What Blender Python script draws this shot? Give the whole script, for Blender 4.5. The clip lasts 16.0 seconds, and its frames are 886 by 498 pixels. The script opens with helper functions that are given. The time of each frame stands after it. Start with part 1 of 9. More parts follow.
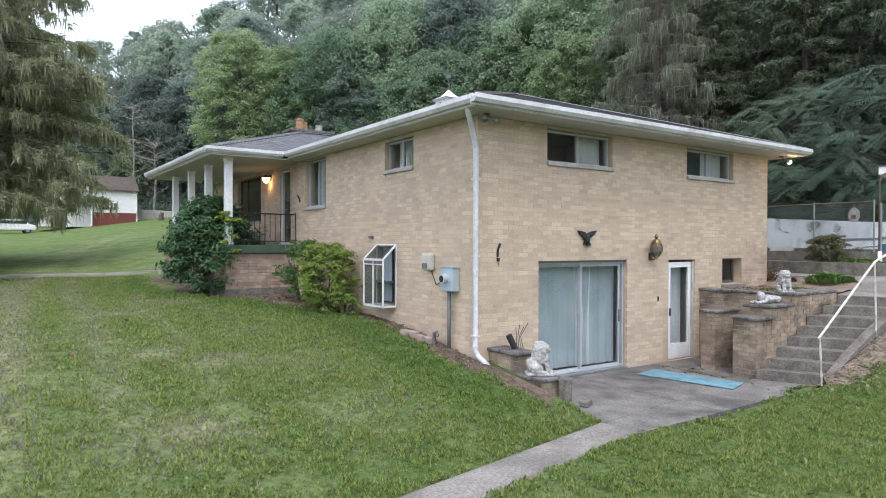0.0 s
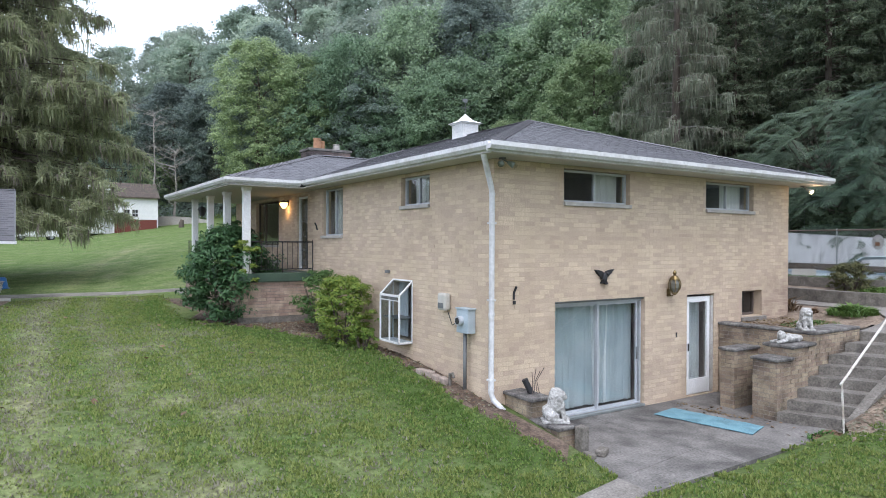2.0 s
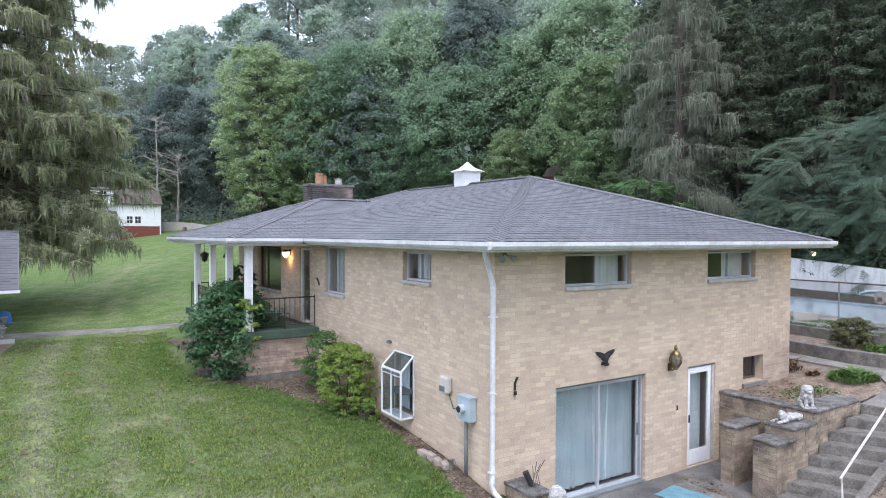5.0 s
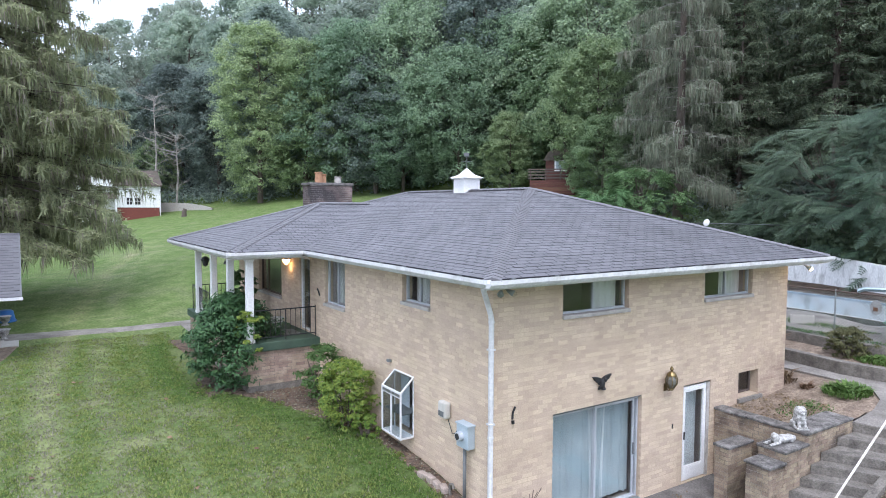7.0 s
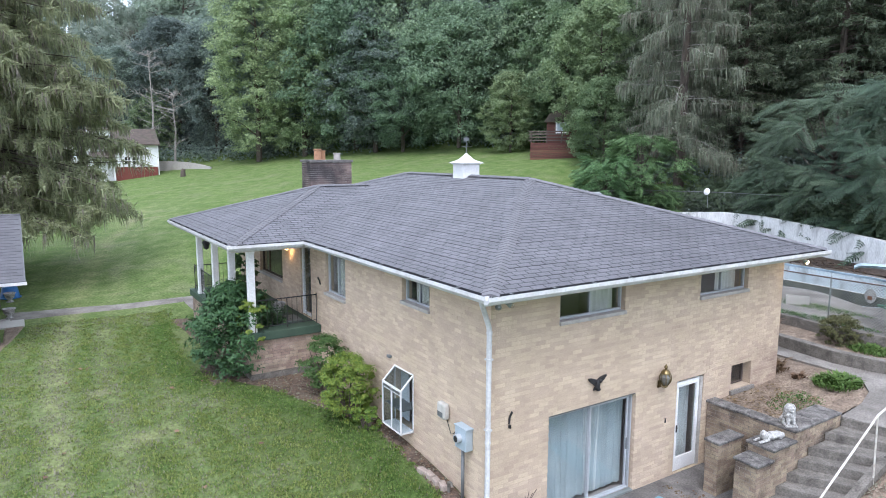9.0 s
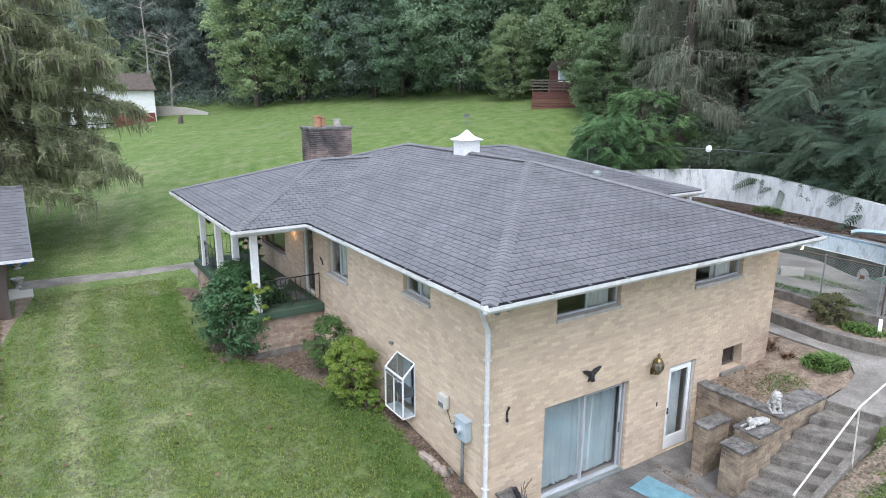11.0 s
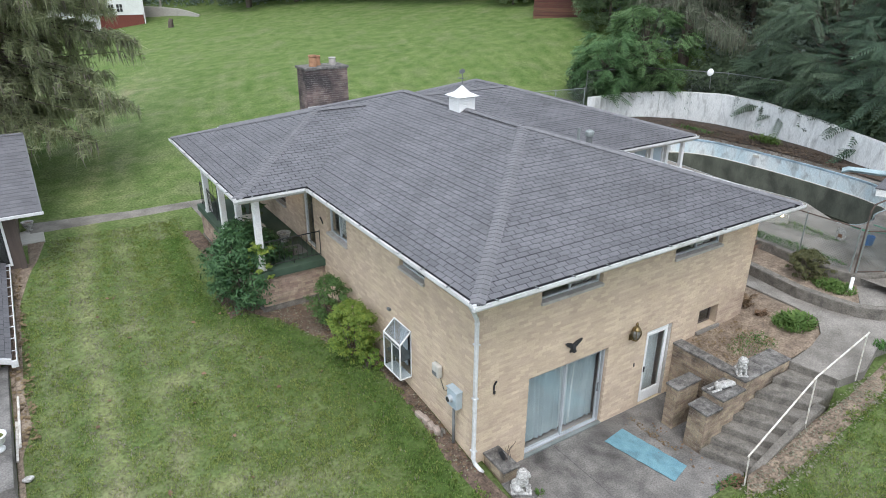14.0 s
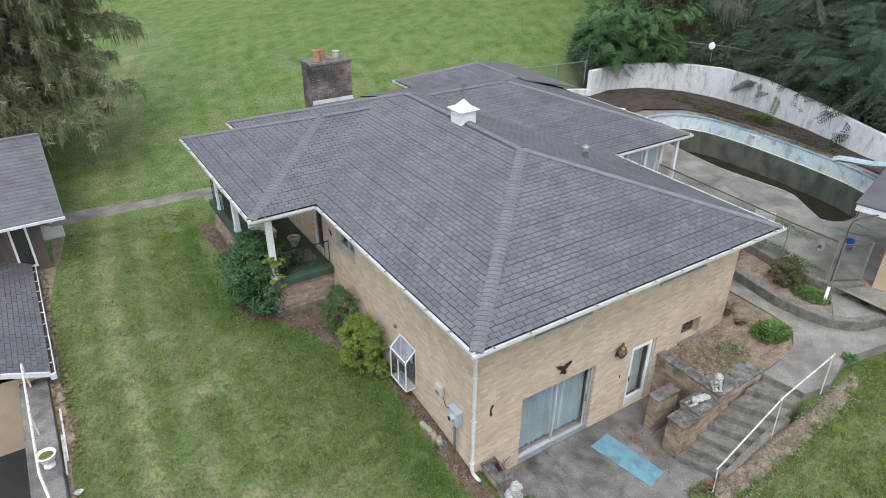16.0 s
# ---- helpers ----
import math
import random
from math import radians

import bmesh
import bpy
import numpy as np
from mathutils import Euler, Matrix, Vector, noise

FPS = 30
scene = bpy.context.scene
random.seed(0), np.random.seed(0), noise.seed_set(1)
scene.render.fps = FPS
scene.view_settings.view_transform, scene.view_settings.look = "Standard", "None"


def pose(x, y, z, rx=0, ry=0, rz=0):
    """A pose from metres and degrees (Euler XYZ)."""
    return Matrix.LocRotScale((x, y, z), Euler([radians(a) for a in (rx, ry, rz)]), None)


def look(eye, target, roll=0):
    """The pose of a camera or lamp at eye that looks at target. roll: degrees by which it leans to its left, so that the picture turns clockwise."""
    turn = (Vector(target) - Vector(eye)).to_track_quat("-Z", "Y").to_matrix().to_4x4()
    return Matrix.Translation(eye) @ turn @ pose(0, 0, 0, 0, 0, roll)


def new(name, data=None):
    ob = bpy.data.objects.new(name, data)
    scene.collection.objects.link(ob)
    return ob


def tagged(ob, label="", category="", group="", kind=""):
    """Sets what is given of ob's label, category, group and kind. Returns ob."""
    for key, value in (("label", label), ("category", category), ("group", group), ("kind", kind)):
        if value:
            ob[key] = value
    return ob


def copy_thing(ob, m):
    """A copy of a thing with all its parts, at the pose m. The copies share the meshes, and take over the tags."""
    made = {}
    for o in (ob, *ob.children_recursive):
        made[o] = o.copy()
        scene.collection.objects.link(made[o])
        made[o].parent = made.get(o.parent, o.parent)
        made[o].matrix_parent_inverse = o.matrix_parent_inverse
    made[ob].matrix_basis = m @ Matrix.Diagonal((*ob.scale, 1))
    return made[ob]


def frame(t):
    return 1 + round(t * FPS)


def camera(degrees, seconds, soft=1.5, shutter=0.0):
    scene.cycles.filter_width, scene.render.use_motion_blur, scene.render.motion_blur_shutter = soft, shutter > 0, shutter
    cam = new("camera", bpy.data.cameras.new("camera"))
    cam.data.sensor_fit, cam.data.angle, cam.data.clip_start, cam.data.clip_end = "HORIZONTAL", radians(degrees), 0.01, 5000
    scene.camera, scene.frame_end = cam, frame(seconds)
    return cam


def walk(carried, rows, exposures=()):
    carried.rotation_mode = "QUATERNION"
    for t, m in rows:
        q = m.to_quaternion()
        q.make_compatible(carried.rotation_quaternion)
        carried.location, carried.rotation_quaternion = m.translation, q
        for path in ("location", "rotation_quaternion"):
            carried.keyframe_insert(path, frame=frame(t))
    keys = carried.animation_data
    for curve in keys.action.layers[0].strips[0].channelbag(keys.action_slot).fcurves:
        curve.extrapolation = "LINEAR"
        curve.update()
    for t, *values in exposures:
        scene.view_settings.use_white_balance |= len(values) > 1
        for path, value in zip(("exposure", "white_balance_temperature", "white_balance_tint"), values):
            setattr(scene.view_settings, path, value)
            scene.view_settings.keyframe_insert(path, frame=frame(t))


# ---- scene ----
cam = camera(68.3, 16.0, soft=0.95)
METRES, EYE, TILT, LEAN, TURN = 10.7, 2.51, -0.4, -0.2, -34.6
ROWS = [
    (0.0, 0.0, 0.0, 0.0, 0.0, 0.0, -0.0),
    (0.5, -0.0002, -0.0003, 0.0159, 0.4, 0.0, -0.02),
    (1.0, 0.0004, -0.0001, 0.0299, 0.74, -0.01, -0.04),
    (1.5, 0.0019, 0.0001, 0.0485, 1.17, -0.02, -0.03),
    (2.0, 0.0024, 0.0003, 0.0701, 1.53, -0.03, -0.05),
    (2.5, 0.0018, 0.0004, 0.099, 1.75, -0.04, -0.06),
    (3.0, 0.0021, 0.0012, 0.1285, 1.75, -0.03, -0.07),
    (3.5, 0.0024, 0.0018, 0.1588, 1.75, -0.05, -0.07),
    (4.0, 0.0027, 0.0021, 0.185, 1.75, -0.12, -0.08),
    (6.5, 0.0074, -0.0044, 0.3059, 1.79, -2.72, -0.05),
    (7.0, 0.0068, -0.0046, 0.3321, 1.79, -3.34, -0.06),
    (7.5, 0.0069, -0.0043, 0.3564, 1.79, -4.08, -0.07),
    (8.0, 0.0067, -0.0045, 0.3816, 1.8, -5.13, -0.07),
    (8.5, 0.0076, -0.005, 0.4067, 1.81, -6.39, -0.08),
    (9.0, 0.0091, -0.0047, 0.4326, 1.82, -7.73, -0.08),
    (11.5, 0.0095, -0.007, 0.5822, 1.87, -14.78, -0.04),
    (12.0, 0.0127, -0.0088, 0.615, 1.88, -16.21, -0.04),
    (12.5, 0.0169, -0.011, 0.6474, 1.88, -17.69, -0.06),
    (13.0, 0.0218, -0.0128, 0.68, 1.88, -19.35, -0.06),
    (13.5, 0.0243, -0.0147, 0.7131, 1.89, -21.15, -0.06),
    (14.0, 0.0239, -0.0171, 0.7457, 1.91, -22.95, -0.06),
    (14.5, 0.0228, -0.0186, 0.7783, 1.94, -24.74, -0.06),
    (15.0, 0.0216, -0.019, 0.8307, 1.97, -26.5, -0.07),
    (15.5, 0.021, -0.0174, 0.9137, 1.98, -27.83, -0.09),
    (16.0, 0.0199, -0.0158, 0.9981, 2.0, -29.16, -0.11),
]
walk(cam, [(t, pose(-6.8, -8.83, EYE, TILT, LEAN, TURN) @ pose(METRES * x, METRES * y, METRES * z, 90 + pitch, roll, yaw)) for t, x, y, z, yaw, pitch, roll in ROWS], exposures=[(0.0, 0.03, 6330, 13), (1.5, 0.03, 6250, 13), (3.5, 0.12, 6000, 16), (7.5, 0.30, 6000, 15), (9.0, 0.31, 6020, 14), (12.5, 0.13, 6330, 10), (16.0, -0.1, 6500, 8)])

# ---- world and light ----
world = bpy.data.worlds.new("overcast_sky")
scene.world = world
world.use_nodes = True
wn, wl = world.node_tree.nodes, world.node_tree.links
wn.clear()
SUN_EL, SUN_ROT = radians(62), radians(215)
sky = wn.new("ShaderNodeTexSky")
sky.sky_type, sky.sun_disc, sky.sun_elevation, sky.sun_rotation = "NISHITA", False, SUN_EL, SUN_ROT
sky.air_density, sky.dust_density, sky.ozone_density = 1.0, 4.0, 1.0
bg_sky, bg_cloud, bg_add, w_out = wn.new("ShaderNodeBackground"), wn.new("ShaderNodeBackground"), wn.new("ShaderNodeAddShader"), wn.new("ShaderNodeOutputWorld")
bg_sky.inputs[1].default_value = 0.05
bg_cloud.inputs[0].default_value = (0.87, 0.95, 1.09, 1)
bg_cloud.inputs[1].default_value = 1.65
wl.new(sky.outputs[0], bg_sky.inputs[0])
wl.new(bg_sky.outputs[0], bg_add.inputs[0])
wl.new(bg_cloud.outputs[0], bg_add.inputs[1])
wl.new(bg_add.outputs[0], w_out.inputs[0])
sun = new("sun", bpy.data.lights.new("sun", "SUN"))
sun.data.energy, sun.data.angle, sun.data.color = 1.45, radians(25), (1.0, 0.98, 0.97)
sun.matrix_world = look((-20, -32, 70), (0, 0, 0))


# ---- materials ----
def mat(name, c1, c2, scale=6.0, rough=0.85, bump=0.15, scale2=40.0, c3=None, metal=0.0, rand=0.0, island=False, stretch=(1, 1, 1), spec=0.4, mix3=0.5, stain_scale=0.7, bump_dist=0.02, amp=0.34, place=False, patch=None):
    """Two-scale noise between c1 and c2, broad stains of c3, fine relief, and piece by piece variation."""
    m = bpy.data.materials.new(name)
    m.use_nodes = True
    n, l = m.node_tree.nodes, m.node_tree.links
    p = n["Principled BSDF"]
    tc, mp = n.new("ShaderNodeTexCoord"), n.new("ShaderNodeMapping")
    mp.inputs["Scale"].default_value = stretch
    l.new(n.new("ShaderNodeNewGeometry").outputs["Position"] if place else tc.outputs["Object"], mp.inputs[0])

    def nz(s, detail=5.0, dist=0.0):
        x = n.new("ShaderNodeTexNoise")
        x.inputs["Scale"].default_value, x.inputs["Detail"].default_value, x.inputs["Distortion"].default_value = s, detail, dist
        l.new(mp.outputs[0], x.inputs["Vector"])
        return x.outputs["Fac"]

    def ramp(f, lo, hi):
        r = n.new("ShaderNodeMapRange")
        r.inputs["From Min"].default_value, r.inputs["From Max"].default_value = lo, hi
        l.new(f, r.inputs["Value"])
        return r.outputs[0]

    def mix(f, a, b, kind="MIX"):
        x = n.new("ShaderNodeMix")
        x.data_type, x.blend_type = "RGBA", kind
        for s, v in ((x.inputs[0], f), (x.inputs[6], a), (x.inputs[7], b)):
            if hasattr(v, "links"):
                l.new(v, s)
            elif isinstance(v, tuple):
                s.default_value = (*v, 1)
            else:
                s.default_value = v
        return x.outputs[2]

    fine, coarse = nz(scale2), nz(scale)
    col = mix(ramp(coarse, 0.35, 0.65), c1, c2)
    if c3:
        f = n.new("ShaderNodeMath")
        f.operation = "MULTIPLY"
        l.new(ramp(nz(stain_scale, 6.0, 0.6), 0.5, 0.72), f.inputs[0])
        f.inputs[1].default_value = mix3
        col = mix(f.outputs[0], col, c3)
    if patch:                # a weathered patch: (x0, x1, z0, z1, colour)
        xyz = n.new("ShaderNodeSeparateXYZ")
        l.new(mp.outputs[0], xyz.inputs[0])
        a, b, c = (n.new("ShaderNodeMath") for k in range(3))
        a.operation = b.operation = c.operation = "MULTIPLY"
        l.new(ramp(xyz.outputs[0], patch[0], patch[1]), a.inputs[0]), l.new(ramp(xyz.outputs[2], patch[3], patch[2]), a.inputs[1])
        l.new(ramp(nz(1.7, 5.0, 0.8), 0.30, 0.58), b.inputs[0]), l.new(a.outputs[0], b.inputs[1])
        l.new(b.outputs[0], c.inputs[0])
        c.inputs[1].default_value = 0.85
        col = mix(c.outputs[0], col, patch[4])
    h = n.new("ShaderNodeHueSaturation")
    l.new(col, h.inputs["Color"])
    v = ramp(fine, 0.2, 0.8)
    val = n.new("ShaderNodeMath")
    val.operation = "MULTIPLY_ADD"
    l.new(v, val.inputs[0])
    val.inputs[1].default_value, val.inputs[2].default_value = amp, 1 - amp / 2
    out = val.outputs[0]
    if rand:
        src = n.new("ShaderNodeNewGeometry").outputs["Random Per Island"] if island else n.new("ShaderNodeObjectInfo").outputs["Random"]
        a = n.new("ShaderNodeMath")
        a.operation = "MULTIPLY_ADD"
        l.new(src, a.inputs[0])
        a.inputs[1].default_value, a.inputs[2].default_value = 2 * rand, 1 - rand
        b = n.new("ShaderNodeMath")
        b.operation = "MULTIPLY"
        l.new(out, b.inputs[0]), l.new(a.outputs[0], b.inputs[1])
        out = b.outputs[0]
        hu = n.new("ShaderNodeMath")
        hu.operation = "MULTIPLY_ADD"
        l.new(src, hu.inputs[0])
        hu.inputs[1].default_value, hu.inputs[2].default_value = 0.03 * (rand / 0.2), 0.5 - 0.015 * (rand / 0.2)
        l.new(hu.outputs[0], h.inputs["Hue"])
    l.new(out, h.inputs["Value"])
    l.new(h.outputs[0], p.inputs["Base Color"])
    p.inputs["Roughness"].default_value, p.inputs["Metallic"].default_value = rough, metal
    p.inputs["Specular IOR Level"].default_value = spec
    if bump:
        bp = n.new("ShaderNodeBump")
        bp.inputs["Strength"].default_value, bp.inputs["Distance"].default_value = bump, bump_dist
        l.new(fine, bp.inputs["Height"])
        l.new(bp.outputs[0], p.inputs["Normal"])
    return m


def leaf_mat(name, c1, c2, glow=0.25, vary=0.3, rough=0.6):
    m = bpy.data.materials.new(name)
    m.use_nodes = True
    n, l = m.node_tree.nodes, m.node_tree.links
    p, out = n["Principled BSDF"], n["Material Output"]
    g, oi = n.new("ShaderNodeNewGeometry"), n.new("ShaderNodeObjectInfo")
    x, h, h2 = n.new("ShaderNodeMix"), n.new("ShaderNodeHueSaturation"), n.new("ShaderNodeHueSaturation")
    x.data_type = "RGBA"
    x.inputs[6].default_value, x.inputs[7].default_value = (*c1, 1), (*c2, 1)
    l.new(g.outputs["Random Per Island"], x.inputs[0])
    a, b = n.new("ShaderNodeMath"), n.new("ShaderNodeMath")
    a.operation = b.operation = "MULTIPLY_ADD"
    l.new(oi.outputs["Random"], a.inputs[0]), l.new(oi.outputs["Random"], b.inputs[0])
    a.inputs[1].default_value, a.inputs[2].default_value = 2 * vary, 1 - vary
    b.inputs[1].default_value, b.inputs[2].default_value = -0.05, 0.525
    l.new(x.outputs[2], h.inputs["Color"]), l.new(a.outputs[0], h.inputs["Value"]), l.new(b.outputs[0], h.inputs["Hue"])
    l.new(h.outputs[0], p.inputs["Base Color"])
    p.inputs["Roughness"].default_value, p.inputs["Specular IOR Level"].default_value = rough, 0.25
    t, ms = n.new("ShaderNodeBsdfTranslucent"), n.new("ShaderNodeMixShader")
    l.new(h.outputs[0], t.inputs[0])
    ms.inputs[0].default_value = glow
    l.new(p.outputs[0], ms.inputs[1]), l.new(t.outputs[0], ms.inputs[2]), l.new(ms.outputs[0], out.inputs[0])
    return m


def glass_mat(name, tint=(0.94, 0.955, 0.95), rough=0.02, gloss=0.05):
    m = bpy.data.materials.new(name)
    m.use_nodes = True
    n, l = m.node_tree.nodes, m.node_tree.links
    tr, gl, lw, ms = n.new("ShaderNodeBsdfTransparent"), n.new("ShaderNodeBsdfGlossy"), n.new("ShaderNodeLayerWeight"), n.new("ShaderNodeMixShader")
    tr.inputs[0].default_value = (*tint, 1)
    gl.inputs["Roughness"].default_value = rough
    pw, ad = n.new("ShaderNodeMath"), n.new("ShaderNodeMath")
    pw.operation, ad.operation = "POWER", "MULTIPLY_ADD"
    l.new(lw.outputs["Facing"], pw.inputs[0]), l.new(pw.outputs[0], ad.inputs[0])
    pw.inputs[1].default_value, ad.inputs[1].default_value, ad.inputs[2].default_value = 4.0, 0.8, gloss
    l.new(ad.outputs[0], ms.inputs[0]), l.new(tr.outputs[0], ms.inputs[1]), l.new(gl.outputs[0], ms.inputs[2])
    l.new(ms.outputs[0], n["Material Output"].inputs[0])
    return m


def glow_mat(name, col, strength):
    m = bpy.data.materials.new(name)
    m.use_nodes = True
    p = m.node_tree.nodes["Principled BSDF"]
    p.inputs["Base Color"].default_value = (*col, 1)
    p.inputs["Emission Color"].default_value = (*col, 1)
    p.inputs["Emission Strength"].default_value = strength
    return m


M_BRICK = mat("tan_brick", (0.580, 0.462, 0.346), (0.500, 0.394, 0.288), 1.6, 0.9, 0.5, 45, rand=0.12, amp=0.45, place=True)
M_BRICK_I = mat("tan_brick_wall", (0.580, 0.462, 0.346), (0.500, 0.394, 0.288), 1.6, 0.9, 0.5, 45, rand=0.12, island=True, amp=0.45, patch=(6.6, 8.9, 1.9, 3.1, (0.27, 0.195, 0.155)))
M_MORTAR = mat("buff_mortar", (0.545, 0.435, 0.325), (0.46, 0.365, 0.268), 5, 0.95, 0.3, 60, c3=(0.38, 0.295, 0.21), mix3=0.6, stain_scale=0.5)
M_PBRICK = mat("weathered_brick", (0.42, 0.315, 0.25), (0.31, 0.23, 0.18), 5, 0.92, 0.3, 40, c3=(0.12, 0.10, 0.085), rand=0.22, island=True, mix3=0.6, stain_scale=1.3, amp=0.5)
M_PIER = mat("weathered_pier_brick", (0.36, 0.282, 0.205), (0.245, 0.19, 0.136), 3, 0.92, 0.4, 40, c3=(0.034, 0.030, 0.027), rand=0.18, mix3=0.92, stain_scale=1.5, amp=0.7, place=True)
M_PMORTAR = mat("grey_mortar", (0.33, 0.29, 0.245), (0.20, 0.175, 0.15), 4, 0.95, 0.3, 40, c3=(0.05, 0.045, 0.04), mix3=0.8, stain_scale=1.5)
M_CBRICK = mat("sooty_chimney_brick", (0.30, 0.225, 0.20), (0.062, 0.054, 0.054), 0.9, 0.92, 0.3, 60, c3=(0.035, 0.032, 0.032), rand=0.22, island=True, stain_scale=0.8, mix3=0.8, amp=0.5)
M_CMORTAR = mat("lime_streaked_mortar", (0.50, 0.47, 0.43), (0.07, 0.065, 0.062), 3.2, 0.95, 0.2, 40, c3=(0.62, 0.60, 0.57), mix3=0.7, stain_scale=2.2, stretch=(1, 1, 0.55))
M_RBRICK = mat("red_brick", (0.20, 0.06, 0.045), (0.15, 0.05, 0.04), 6, 0.92, 0.2, 60)
M_SHINGLE = mat("slate_grey_shingle", (0.126, 0.123, 0.131), (0.094, 0.092, 0.099), 1.1, 0.55, 0.35, 60, c3=(0.058, 0.056, 0.057), rand=0.13, mix3=0.45, stain_scale=0.6, amp=0.7, spec=0.7, place=True)
M_SHINGLE_I = mat("slate_grey_shingles", (0.126, 0.123, 0.131), (0.094, 0.092, 0.099), 1.1, 0.55, 0.35, 60, c3=(0.058, 0.056, 0.057), rand=0.13, island=True, mix3=0.45, stain_scale=0.6, amp=0.7, spec=0.7)
M_DECK = mat("dark_roof_felt", (0.020, 0.020, 0.023), (0.015, 0.015, 0.018), 3, 0.95, 0.2, 100)
M_CAP = mat("hip_cap_shingle", (0.168, 0.165, 0.172), (0.138, 0.136, 0.142), 5, 0.68, 0.5, 90, rand=0.1, amp=0.5, spec=0.45)
M_WHITE = mat("white_paint", (0.80, 0.80, 0.79), (0.74, 0.74, 0.73), 2, 0.5, 0.05, 30, c3=(0.60, 0.58, 0.54), mix3=0.3, stain_scale=2.5)
M_GUTTER = mat("white_gutter_enamel", (0.66, 0.66, 0.66), (0.58, 0.58, 0.58), 1.5, 0.4, 0.03, 20, c3=(0.42, 0.40, 0.37), mix3=0.5, stain_scale=3.0)
M_SOFFIT = mat("cream_soffit", (0.52, 0.50, 0.45), (0.46, 0.44, 0.39), 2, 0.8, 0.08, 40, stretch=(1, 8, 1))
M_STONE = mat("stone_sill", (0.46, 0.435, 0.40), (0.37, 0.345, 0.315), 8, 0.9, 0.4, 60, amp=0.5)
M_EDGING = mat("pinkish_weathered_block", (0.40, 0.33, 0.28), (0.28, 0.23, 0.195), 6, 0.95, 0.6, 40, c3=(0.12, 0.10, 0.085), mix3=0.6, stain_scale=4, amp=0.7)
M_ALU = mat("aluminium_frame", (0.50, 0.52, 0.54), (0.43, 0.45, 0.47), 3, 0.5, 0.03, 40, metal=0.25)
M_CONC = mat("patio_concrete", (0.215, 0.202, 0.186), (0.135, 0.126, 0.117), 2.4, 0.92, 0.6, 26, c3=(0.045, 0.042, 0.039), mix3=0.85, stain_scale=0.85, amp=0.9, bump_dist=0.012)
M_WALK = mat("walk_concrete", (0.255, 0.236, 0.21), (0.18, 0.165, 0.145), 2.2, 0.92, 0.5, 30, c3=(0.10, 0.09, 0.076), mix3=0.7, amp=0.85, bump_dist=0.012)
M_STEP = mat("step_concrete", (0.205, 0.187, 0.162), (0.135, 0.122, 0.104), 5, 0.92, 0.7, 30, c3=(0.055, 0.05, 0.043), mix3=0.6, stain_scale=3.0, amp=0.9, bump_dist=0.015)
M_COPE = mat("dark_stone_coping", (0.17, 0.16, 0.148), (0.075, 0.07, 0.066), 6, 0.92, 0.9, 30, c3=(0.30, 0.29, 0.27), mix3=0.7, stain_scale=3.5, amp=1.0, bump_dist=0.02)
M_SOIL = mat("dry_soil", (0.27, 0.21, 0.155), (0.16, 0.12, 0.09), 5, 1.0, 1.0, 20, amp=1.2, c3=(0.34, 0.275, 0.20), mix3=0.7, stain_scale=1.8, bump_dist=0.05)
M_MULCH = mat("brown_mulch", (0.165, 0.118, 0.088), (0.082, 0.058, 0.044), 8, 1.0, 1.0, 22, amp=1.2, c3=(0.25, 0.19, 0.14), mix3=0.6, stain_scale=1.4, bump_dist=0.06)
M_CURTAIN = mat("pale_curtain", (0.72, 0.72, 0.70), (0.62, 0.62, 0.60), 3, 0.9, 0.1, 60)
M_SHEER = mat("white_sheer_curtain", (0.66, 0.70, 0.71), (0.56, 0.60, 0.61), 3, 0.9, 0.1, 60)
M_BLUECURT = mat("blue_sheer_curtain", (0.45, 0.51, 0.53), (0.35, 0.415, 0.435), 2, 0.9, 0.1, 60)
M_DARK = mat("dark_interior", (0.035, 0.034, 0.034), (0.025, 0.025, 0.025), 2, 0.9, 0.0)
M_ROOM = mat("dim_room_lining", (0.40, 0.36, 0.35), (0.32, 0.29, 0.28), 1.5, 0.9, 0.0)
M_GLASS = glass_mat("window_glass")
M_GREYGLASS = glass_mat("grey_tinted_glass", (0.60, 0.65, 0.67))
# gloss raised above the other panes so the sloping top mirrors the sky
M_ROOFGLASS = glass_mat("sky_mirroring_roof_glass", (0.55, 0.60, 0.62), 0.15, 0.30)
M_SMOKED = mat("smoky_glass", (0.20, 0.19, 0.165), (0.12, 0.115, 0.10), 6, 0.18, 0.0, 30, spec=0.6)
M_BLACK = mat("black_iron", (0.03, 0.03, 0.032), (0.022, 0.022, 0.024), 8, 0.55, 0.1, 60)
M_GREEN = mat("green_porch_paint", (0.055, 0.095, 0.065), (0.042, 0.075, 0.052), 3, 0.7, 0.1, 60, c3=(0.10, 0.12, 0.09), mix3=0.4)
M_BRASS = mat("aged_brass", (0.24, 0.18, 0.085), (0.12, 0.085, 0.04), 10, 0.42, 0.1, 60, metal=0.85)
M_GREYBOX = mat("pale_blue_grey_metal", (0.42, 0.49, 0.53), (0.36, 0.43, 0.47), 4, 0.45, 0.04, 60)
M_CONDUIT = mat("grey_conduit", (0.16, 0.17, 0.17), (0.12, 0.125, 0.125), 6, 0.5, 0.05, 60)
M_STATUE = mat("whitewashed_stone", (0.58, 0.57, 0.545), (0.31, 0.30, 0.28), 22, 0.95, 0.9, 45, c3=(0.09, 0.088, 0.083), mix3=0.75, stain_scale=8, amp=0.8)
